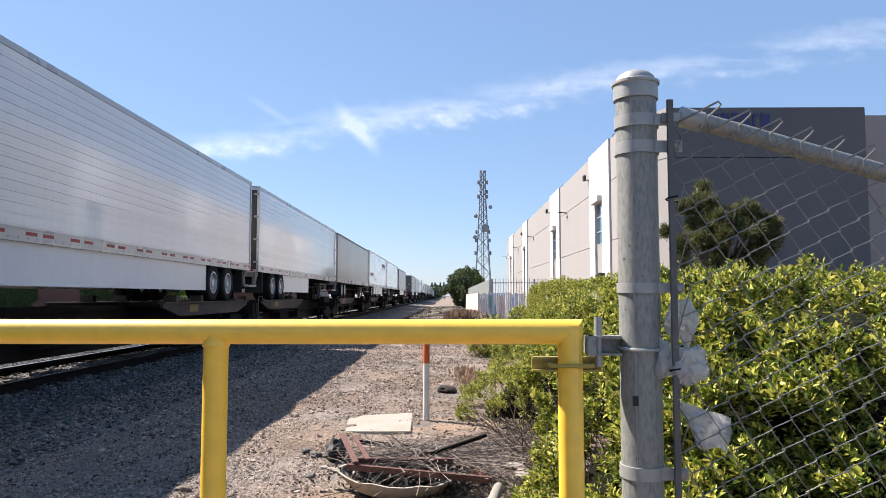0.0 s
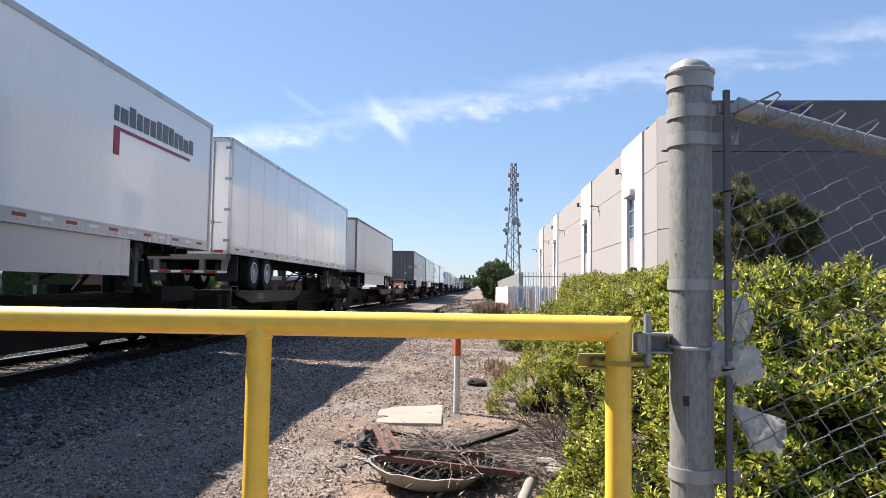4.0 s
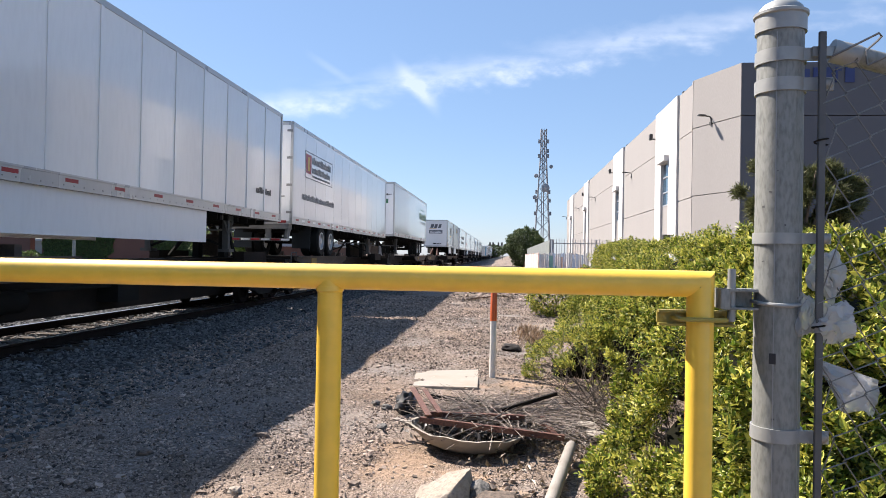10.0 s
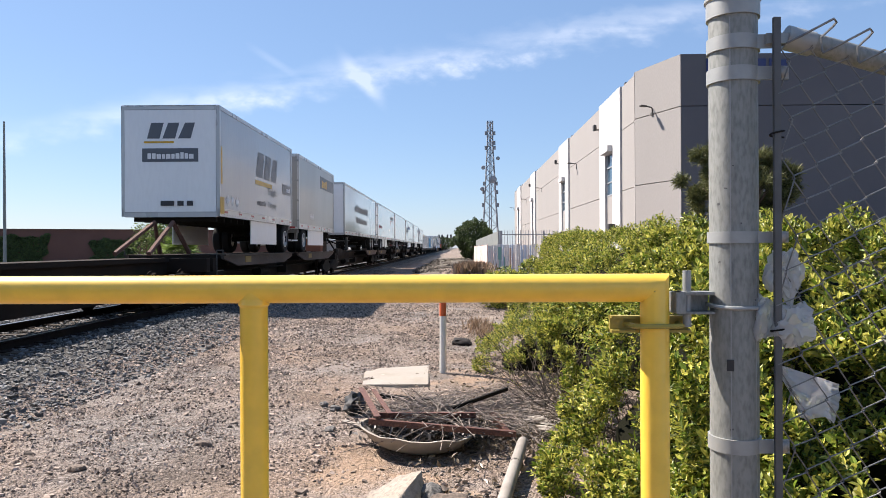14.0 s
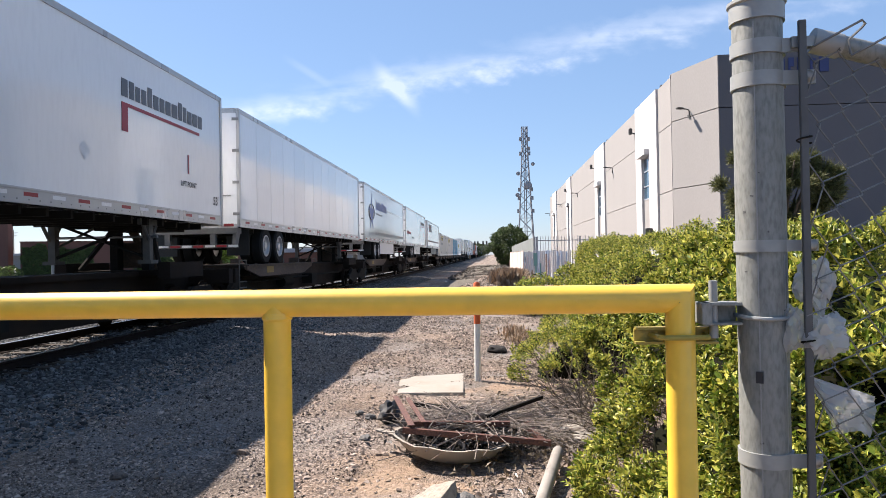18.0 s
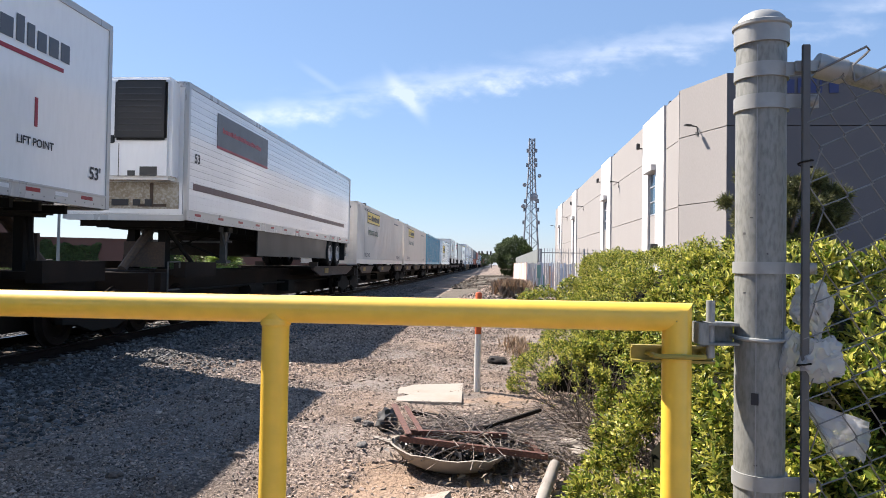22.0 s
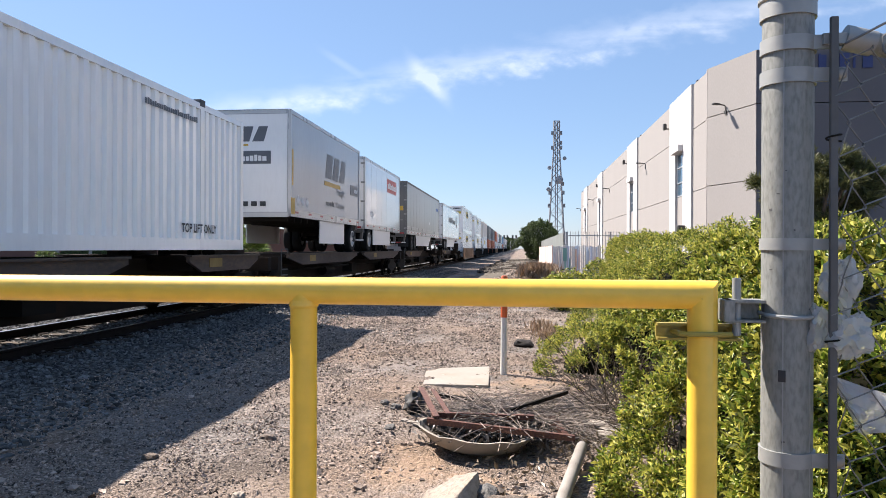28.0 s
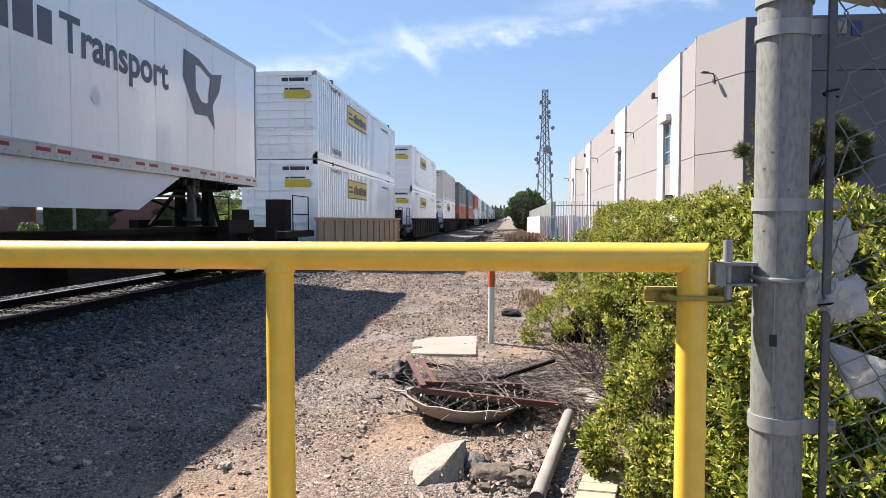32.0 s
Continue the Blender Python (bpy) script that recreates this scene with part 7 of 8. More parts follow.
def hitch(car, y, way=1):
    """The stand that holds a trailer's nose: head plate, two legs, a strut and folded brackets."""
    h = new("trailer_hitch")
    h.parent = car
    bm = bmesh.new()
    box(bm, -0.55, 0.55, y - 0.4, y + 0.4, DECK + 0.84, DECK + 0.95)
    part("head", bm, "dark_steel", h)
    for sx in (-1, 1):
        bm = bmesh.new()
        box(bm, sx * 0.34 - 0.08, sx * 0.34 + 0.08, y - 0.12, y + 0.12, DECK - 0.1, DECK + 0.86)
        tube(bm, [(sx * 0.42, y, DECK + 0.82), (sx * 0.85, y - way * 0.5, DECK - 0.02)], 0.05, 6)
        part("leg", bm, "dark_steel", h)
    bm = bmesh.new()
    tube(bm, [(0, y, DECK + 0.8), (0, y + way * 1.1, DECK - 0.05)], 0.09, 8)
    box(bm, -0.45, 0.45, y + way * 0.2 - 0.03, y + way * 0.2 + 0.03, DECK, DECK + 0.55)
    part("strut", bm, "sill", h, "rusty brown diagonal strut")
    bm = bmesh.new()
    box(bm, -1.1, 1.1, y - 0.6, y + 0.6, DECK - 0.16, DECK - 0.04)
    box(bm, -1.2, -0.95, y - 0.8, y + 0.8, DECK - 0.2, DECK + 0.12)
    box(bm, 0.95, 1.2, y - 0.8, y + 0.8, DECK - 0.2, DECK + 0.12)
    part("foot_frame", bm, "deck", h)


def corrugated(L, z0, z1, x, depth=0.058, pitch=0.28):
    """Upright trapezoid waves along y at x."""
    n = int(L / pitch)
    p = L / n
    prof = []
    for i in range(n):
        for f, d in ((0.0, 0), (0.38, 0), (0.50, 1), (0.84, 1), (0.96, 0)):
            prof.append((i * p + f * p, -d * depth))
    prof.append((L, 0))
    verts = [(x + d, y, z) for y, d in prof for z in (z0, z1)]
    faces = [(2 * i, 2 * i + 2, 2 * i + 3, 2 * i + 1) for i in range(len(prof) - 1)]
    return verts, faces


def container(L=16.15, H=2.90, mat="tr_clean", panel=None, logo_y=0.17, logo_w=3.6, sign=(2.05, 2.65), word_z=1.48, marks=True, name="shipping_container", label="", words=True, front_doors=True):
    t = thing(name, label, "container", group="containers on the train")
    X = HALF
    v, f = corrugated(L - 0.3, 0.22, H - 0.12, X - 0.015)
    ob = shared("side_wall", cloud_mesh("side_wall", [(a, b + 0.15, c) for a, b, c in v], f, mat), t, label="upright corrugated side")
    slabs(t, "box", mat, [(-X + 0.02, X - 0.07, 0.06, L - 0.06, 0.08, H - 0.04)])
    for sx in (-1, 1):
        slabs(t, "top_rail", mat, [(min(sx * (X - 0.1), sx * X), max(sx * (X - 0.1), sx * X), 0, L, H - 0.12, H)])
        slabs(t, "bottom_rail", mat, [(min(sx * (X - 0.1), sx * (X + 0.004)), max(sx * (X - 0.1), sx * (X + 0.004)), 0, L, 0, 0.22)])
    for y in (0, L - 0.16):
        for sx in (-1, 1):
            slabs(t, "corner_post", mat, [(min(sx * (X - 0.16), sx * (X + 0.006)), max(sx * (X - 0.16), sx * (X + 0.006)), y, y + 0.16, 0, H)])
    if L > 13:
        for y in (L / 2 - 6.1, L / 2 + 5.94):
            slabs(t, "lifting_post", mat, [(X - 0.1, X + 0.005, y, y + 0.16, 0.0, H + 0.03)])
            slabs(t, "casting", "black_mark", [(X - 0.14, X + 0.012, y - 0.02, y + 0.18, H - 0.06, H + 0.075)])
    # the end that leads: doors with ribs and rods
    n = 9
    for k in range(n):
        slabs(t, "end_rib", mat, [(-X + 0.16, X - 0.16, 0.0, 0.06, 0.22 + k * (H - 0.4) / n, 0.22 + (k + 0.55) * (H - 0.4) / n)])
    slabs(t, "end_header", mat, [(-X, X, 0.0, 0.12, H - 0.14, H)])
    slabs(t, "end_sill", mat, [(-X, X, 0, 0.12, 0, 0.16)])
    for xx in (-0.9, -0.35, 0.35, 0.9):
        bm = bmesh.new()
        tube(bm, [(xx, -0.03, 0.12), (xx, -0.03, H - 0.1)], 0.016, 6)
        box(bm, xx - 0.03, xx + 0.2, -0.06, -0.02, 0.95, 1.02)
        part("lock_rod", bm, mat, t)
    if panel:
        py = L * logo_y
        z0, z1 = sign
        h = z1 - z0
        slabs(t, "logo_panel", panel, [(X - 0.06, X + 0.006, py, py + logo_w, z0, z1)], "yellow sign panel")
        lettering(t, py + 1.0, z0 + h * 0.25, logo_w - 1.25, h * 0.5, "black_mark", 5, X + 0.012)
        slabs(t, "logo_mark", "black_mark", [(X, X + 0.011, py + 0.12, py + 0.85, z0 + h * 0.3, z0 + h * 0.42), (X, X + 0.011, py + 0.12, py + 0.7, z0 + h * 0.55, z0 + h * 0.66), (X, X + 0.011, py, py + logo_w, z0, z0 + 0.04), (X, X + 0.011, py, py + logo_w, z1 - 0.04, z1)], "black emblem bars")
        if words:
            word(t, "Intermodal", py + 0.15, word_z, 0.36, "ink_jb_green", X + 0.008, 3.0)
    if marks:
        word(t, "TOP LIFT ONLY", L * 0.82, 0.34, 0.17, "black_mark", X + 0.008, 1.5)
        lettering(t, L * 0.74, H - 0.42, 1.9, 0.11, "ink_slate", 10, X + 0.008, 0.4)
        word(t, "TOP LIFT ONLY", L * 0.12, 0.36, 0.19, "black_mark", X + 0.008, 1.5)
        word(t, "STACK LIMIT 3 HIGH", L * 0.11, H - 0.28, 0.12, "black_mark", X + 0.008, 1.6)
        slabs(t, "number_bar", "black_mark", [(0.1, 1.0, -0.004, 0.0, H - 0.34, H - 0.22), (0.2, 0.9, -0.004, 0.0, H - 0.62, H - 0.56)])
    return t


def well_car(mat):
    """A well car; its container stands low between the side sills."""
    L = 17.2
    c = thing("well_car", "double-stack well car with deep steel side sills", "well car", group="cars of the train")
    for sx in (-1, 1):
        slabs(c, "side_sill", mat, [(sx * 1.42 - 0.05, sx * 1.42 + 0.05, 0, L, 0.42, 1.58), (sx * 1.42 - 0.11, sx * 1.42 + 0.11, 0, L, 1.55, 1.66), (sx * 1.42 - 0.11, sx * 1.42 + 0.11, 0, L, 0.38, 0.48)])
        slabs(c, "sill_rib", mat, [(sx * 1.49 - 0.03, sx * 1.49 + 0.03, 0.6 + 1.45 * k, 0.68 + 1.45 * k, 0.42, 1.58) for k in range(12)], kind="stuff")
    slabs(c, "well_floor", "dark_steel", [(-1.4, 1.4, 0, L, 0.5, 0.62)])
    for y0, y1 in ((-2.9, 0.0), (L, L + 2.9)):
        slabs(c, "end_platform", "dark_steel", [(-1.3, 1.3, y0, y1, 1.05, 1.25), (-0.3, 0.3, y0 - 0.2, y1 + 0.2, 0.8, 1.05)])
        ym = (y0 + y1) / 2
        for sx in (-1, 1):
            bm = bmesh.new()
            tube(bm, [(sx * 1.3, ym - 0.8, 1.2), (sx * 1.3, ym - 0.8, 2.3), (sx * 1.3, ym + 0.8, 2.3), (sx * 1.3, ym + 0.8, 1.2)], 0.02, 6)
            part("hand_rail", bm, "dark_steel", c)
            bm = bmesh.new()
            tube(bm, [(sx * 1.3, ym - 0.8, 1.75), (sx * 1.3, ym + 0.8, 1.75)], 0.02, 6)
            part("mid_rail", bm, "dark_steel", c)
        slabs(c, "brake_box", "dark_steel", [(0.3, 0.9, ym - 0.3, ym + 0.3, 1.25, 2.2)])
        slabs(c, "brake_box", "dark_steel", [(-0.8, -0.4, ym - 0.2, ym + 0.2, 1.25, 1.9)])
        tr = new("truck")
        tr.parent = c
        tr.location = (0, ym, 0)
        for sx in (-1, 1):
            slabs(tr, "side_frame", "dark_steel", [(sx * 1.02 - 0.07, sx * 1.02 + 0.07, -1.2, 1.2, 0.62, 0.84), (sx * 1.02 - 0.07, sx * 1.02 + 0.07, -0.4, 0.4, 0.46, 1.04)])
            for d in (-0.86, 0.86):
                shared("train_wheel", IRON, tr, pose(sx * 0.76, d, RAIL_Z + 0.42, 0, 0, 0 if sx > 0 else 180))
    return c


def build_train():
    W = "white dry van trailer riding on a flatcar"
    # stands out of view ahead, added only for the shadow it casts
    trailer(-11.2, label="unseen white dry van trailer with long side skirts, added for its shadow", stripe=14)
    t = trailer(5.95, rear_leads=False, z1=3.84, mat="tr_white", stripe=16, pair=True, label="white reefer style trailer with red reflectors and white skirts", skirt_range=(3.9, 12.6))
    t = trailer(23.04, z1=3.86, mat="tr_white", stripe=16, door_mat="skirt_black", label="white trailer with a dark rear end", skirt_range=(3.9, 9.0))
    t = trailer(40.09, top_mat="leg_grey", z1=3.84, mat="tr_dirty", panels=13, door_mat="tr_white", label="dull grey-white panelled trailer with white doors", skirt=None)
    end_lettering(t, 0.5, 3.4, 0.5, 0.14, "black_mark", 3)
    end_lettering(t, 0.4, 2.2, 0.6, 0.12, "black_mark", 4)
    t = trailer(57.15, mat="tr_clean", label="clean white trailer with dark red lettering", skirt="tr_alu", white=True)
    lettering(t, 0.95, 1.88, 2.4, 0.28, "ink_crimson", 41)
    lettering(t, 4.4, 1.6, 1.0, 0.13, "ink_slate", 42)
    lettering(t, 11.7, 3.0, 3.2, 0.36, "ink_slate", 43)
    slabs(t, "logo", "ink_crimson", [(HALF, HALF + 0.006, 11.7, 14.9, 2.84, 2.90), (HALF, HALF + 0.006, 11.7, 11.9, 2.4, 2.84)])
    end_lettering(t, 0.3, 3.2, 0.7, 0.16, "ink_crimson", 44)
    trailer(74.66, mat="tr_white", panels=12, label="plain white panelled trailer on landing legs", skirt=None)
    t = trailer(93.64, top_mat="leg_grey", rear_leads=False, z1=3.82, mat="tr_matte", label="plain white trailer with rows of red reflectors", skirt_range=(4.3, 12.7))
    slabs(t, "nose_marks", "ink_slate", [(-0.9, -0.3, -0.02, -0.012, 3.2, 3.3), (-0.9, -0.3, -0.02, -0.012, 2.9, 2.96)])
    t = trailer(128.47, L=16.45, top_mat="leg_dark", belt=True, z1=3.93, mat="tr_grey", panels=13, label="weathered grey trailer with dark grey swing doors", door_mat="tr_slate_door", dark_rims=True, skirt="tr_grey", skirt_range=(4.3, 11.8), skirt_cut=1.2, white=True)
    lettering(t, 0.75, 2.25, 2.7, 0.34, "ink_slate", 61)
    slabs(t, "door_sign", "ink_gold", [(0.72, 1.08, -0.035, -0.02, 2.16, 2.40)], "worn yellow sign")
    bm = bmesh.new()
    box(bm, -0.12, 0.12, -0.035, -0.02, -0.12, 0.12, pose(0.42, 0, 1.66, 0, 45, 0))
    part("placard", bm, "tr_alu", t, "pale diamond placard holder")
    bm = bmesh.new()
    rr = random.Random(6)
    ring = [(9.42 + (0.16 + 0.30 * rr.random() ** 2) * math.cos(k * 0.262), 2.49 + (0.12 + 0.40 * rr.random() ** 2) * math.sin(k * 0.262)) for k in range(24)]
    c = bm.verts.new((HALF + 0.008, 9.42, 2.49))
    vs = [bm.verts.new((HALF + 0.008, a, b)) for a, b in ring]
    for k in range(24):
        bm.faces.new((c, vs[k], vs[(k + 1) % 24]))
    part("scrape", bm, "white_mark", t, "pale ragged scrape in the paint")
    diamonds(t, 6.9, 1.72, 1)
    shield(t, 14.15, 2.55)
    lettering(t, 7.2, 1.6, 0.6, 0.18, "ink_slate", 62)
    t = trailer(146.34, mat="tr_white", panels=13, rib=True, label="white ribbed plate trailer with white skirts", skirt_range=(4.2, 11.5))
    lettering(t, 14.2, 1.6, 1.1, 0.16, "black_mark", 63)
    t = trailer(163.49, mat="tr_clean", panels=13, bogie=1.35, label="white trailer with red and gold company sign", skirt=None, white=True)
    slabs(t, "logo", "ink_crimson", [(HALF, HALF + 0.006, 1.4, 2.0, 2.62, 3.22)])
    slabs(t, "logo", "ink_gold", [(HALF, HALF + 0.009, 1.58, 1.82, 2.7, 3.14)])
    lettering(t, 2.1, 2.97, 2.4, 0.24, "ink_slate", 64)
    lettering(t, 2.1, 2.68, 2.2, 0.22, "ink_slate", 65)
    lettering(t, 2.1, 2.55, 2.3, 0.07, "ink_slate", 68)
    for y0, y1, z0, z1 in ((1.3, 4.7, 2.46, 2.49), (1.3, 4.7, 3.28, 3.31), (1.3, 1.33, 2.46, 3.31), (4.67, 4.7, 2.46, 3.31)):
        slabs(t, "sign_border", "ink_slate", [(HALF, HALF + 0.006, y0, y1, z0, z1)])
    lettering(t, 1.0, 1.75, 3.9, 0.20, "ink_slate", 66)
    t = trailer(182.57, rear_leads=False, z0=1.15, z1=4.20, mat="tr_clean", panels=13, rib=False, label="white trailer with green company lettering", skirt=None, bogie=1.75, axles=2)
    lettering(t, 11.8, 2.72, 3.7, 0.55, "ink_green", 67, bold=0.7)
    word(t, "TRAILER LEASING", 12.4, 2.4, 0.18, "ink_slate", HALF + 0.006, 3.0)
    slabs(t, "logo", "ink_green", [(HALF, HALF + 0.006, 12.6, 14.6, 3.42, 3.48)])
    end_lettering(t, -0.6, 3.0, 1.5, 0.34, "ink_green", 69)
    end_lettering(t, 0.2, 3.45, 0.9, 0.1, "black_mark", 70)
    for s in (220.1, 421.95):
        t = trailer(s, 8.33, False, "tr_pup", door_mat="tr_white", axles=1, label="short silver pup trailer with dark emblem on its nose", skirt_range=(2.1, 5.2), z0=1.03, z1=3.98)
        slanted(t, 3.5, 2.45, 2.6, 0.80, "ink_slate")
        slabs(t, "logo", "ink_gold", [(HALF, HALF + 0.006, 3.4, 5.4, 2.2, 2.34)])
        word(t, "Freight", 4.9, 1.98, 0.24, "ink_slate", HALF + 0.006, 1.1)
        lettering(t, 3.6, 1.55, 1.0, 0.18, "ink_slate", 72)
        word(t, "Company", 4.85, 1.55, 0.19, "ink_slate", HALF + 0.006, 1.15)
        slabs(t, "side_sign", "ink_slate", [(HALF, HALF + 0.006, 6.9, 8.1, 2.15, 2.52)], "dark green-grey sign")
        lettering(t, 7.45, 2.26, 0.5, 0.15, "white_mark", 73, HALF + 0.011)
        diamonds(t, 0.7, 1.5, 3)
        slabs(t, "reflector", "ink_gold", [(HALF + 0.018, HALF + 0.024, 0.1, 0.2, 1.9, 2.9), (HALF + 0.018, HALF + 0.024, 0.02, 0.35, 1.1, 1.55)], "yellow warning strip")
        q = slanted(t, 0, 0, 1.25, 0.42, "ink_slate")
        q.matrix_basis = pose(-0.62, -0.016, 3.1, 0, 0, 90) @ Matrix.Diagonal((1, -1, 1, 1)) @ Matrix.Translation((-HALF - 0.006, 0, 0))
        slabs(t, "logo", "ink_gold", [(-0.7, 0.1, -0.02, -0.013, 2.98, 3.03)])
        slabs(t, "nose_sign", "ink_slate", [(-0.75, 0.75, -0.02, -0.013, 2.48, 2.84)], "dark green-grey sign")
        ob = end_lettering(t, -0.6, 2.56, 1.15, 0.17, "white_mark", 75, -0.026)
    t = trailer(229.65, 8.2, True, "tr_dull", axles=1, label="short grey pup trailer with a dark side band", skirt_range=(2.1, 5.6), z1=3.98)
    slabs(t, "side_band", "ink_slate", [(HALF, HALF + 0.006, 4.6, 8.3, 2.98, 3.55)])
    lettering(t, 5.0, 3.06, 1.15, 0.38, "ink_gold", 76, HALF + 0.012)
    diamonds(t, 2.4, 1.55, 2)
    t = trailer(241.51, rear_leads=False, mat="tr_white", label="white trailer with stacked grey company lettering", skirt=None)
    lettering(t, 4.3, 2.5, 6.6, 0.45, "ink_slate", 77)
    lettering(t, 4.8, 1.8, 5.5, 0.42, "ink_slate", 78)
    for s in (259.48, 312.13):
        t = trailer(s, mat="tr_clean", label="clean white trailer with dark red web lettering", skirt="tr_alu", white=True, bogie=1.45 if s > 300 else 0.0, skirt_range=(6.3, 11.3) if s > 300 else (4.0, 8.5))
        lettering(t, 0.95, 1.88, 2.4, 0.28, "ink_crimson", 81)
        lettering(t, 4.4, 1.6, 1.0, 0.13, "ink_slate", 82)
        lettering(t, 11.7, 3.0, 3.2, 0.36, "ink_slate", 83)
        slabs(t, "logo", "ink_crimson", [(HALF, HALF + 0.006, 11.7, 14.9, 2.84, 2.90), (HALF, HALF + 0.006, 11.7, 11.9, 2.4, 2.84)])
        word(t, "LIFT POINT", 13.95, 1.68, 0.11, "black_mark")
        slabs(t, "tall_mark", "ink_crimson", [(HALF, HALF + 0.006, 14.30, 14.36, 1.95, 2.35)], "narrow red upright label")
        word(t, "53'", 15.6, 1.40, 0.19, "black_mark")
        diamonds(t, 10.6, 1.9, 1)
        end_lettering(t, 0.3, 3.2, 0.7, 0.16, "ink_crimson", 44)
    trailer(276.76, mat="tr_clean", label="plain clean white trailer with open landing gear", skirt=None, white=True, panels=13)
    t = trailer(294.35, mat="tr_clean", label="white trailer with a big blue star emblem", bogie=1.3, skirt_range=(5.5, 11.2), white=True)
    star(t, 2.3, 2.46)
    lettering(t, 3.75, 2.78, 4.0, 0.52, "ink_navy", 85, bold=0.7)
    lettering(t, 3.8, 2.5, 2.2, 0.10, "ink_slate", 86)
    word(t, "TRUCKLOAD \u2022 LTL \u2022 HEAVY HAUL \u2022 EXPEDITED \u2022 INTERMODAL \u2022 AIR \u2022 OCEAN \u2022 TRANSPORTATION MANAGEMENT", 3.4, 1.36, 0.185, "ink_slate", HALF + 0.006, 12.3)
    slabs(t, "seam", "tr_alu", [(HALF, HALF + 0.01, 8.5, 16.0, 2.92, 2.95)])
    t = reefer(331.15)
    containers()


def shield(t, y, z):
    bm = bmesh.new()
    pts = [(-0.5, 0.75), (0, 0.9), (0.5, 0.75), (0.5, -0.3), (0.25, -0.7), (0, -0.85), (-0.25, -0.7), (-0.5, -0.3)]
    bm.faces.new([bm.verts.new((HALF + 0.007, y + a * 1.1, z + b * 0.74)) for a, b in pts])
    part("emblem", bm, "ink_brown", t, "brown shield emblem")
    bm = bmesh.new()
    bm.faces.new([bm.verts.new((HALF + 0.010, y + a, z + b)) for a, b in ((-0.44, 0.40), (0.1, 0.50), (0.44, 0.47), (0.44, 0.33), (-0.44, 0.2))])
    for k in (-0.28, 0.0, 0.26):
        box(bm, HALF + 0.006, HALF + 0.011, y + k - 0.1, y + k + 0.06, z - 0.30, z + 0.10)
    part("emblem", bm, "ink_gold", t, "gold emblem bars")


def star(t, y, z):
    bm = bmesh.new()
    pts = []
    for k in range(10):
        a = math.pi / 2 + k * math.pi / 5
        r = (1.05 if k % 2 == 0 else 0.40) * (1.18 if k == 0 else 1)
        pts.append((HALF + 0.007, y + r * math.cos(a) * 0.85, z + r * math.sin(a) * 0.95))
    c = bm.verts.new((HALF + 0.007, y, z))
    vs = [bm.verts.new(p) for p in pts]
    for k in range(10):
        bm.faces.new((c, vs[k], vs[(k + 1) % 10]))
    part("emblem", bm, "ink_navy", t, "dark blue star")
    bm = bmesh.new()
    tube(bm, [(HALF + 0.006, y + 0.85 * math.cos(a), z + 0.1 + 0.42 * math.sin(a)) for a in [k * 0.26 for k in range(25)]], 0.03, 4, False)
    part("emblem", bm, "ink_slate", t, "ring round the star")


def slanted(t, y, z, w, h, mat):
    """Three leaning letter blocks."""
    sign = new("emblem")
    sign.parent = t
    tagged(sign, "dark slanted emblem")
    for k in range(3):
        y0 = y + k * w / 3
        lean = h * 0.28
        bm = bmesh.new()
        q = [(y0, 0), (y0 + w * 0.27, 0), (y0 + w * 0.27 + lean, 1), (y0 + lean + w * 0.03 * k, 1)]
        bm.faces.new([bm.verts.new((HALF + 0.006, p, z + f * h)) for p, f in q])
        part("letter_block", bm, mat, sign)
    return sign


def diamonds(t, y, z, n):
    for k in range(n):
        c = y + 0.42 * k
        bm = bmesh.new()
        bm.faces.new([bm.verts.new((HALF + 0.006, c + a, z + b)) for a, b in ((-0.16, 0), (0, -0.16), (0.16, 0), (0, 0.16))])
        part("placard", bm, "white_mark", t, "diamond placard holder")


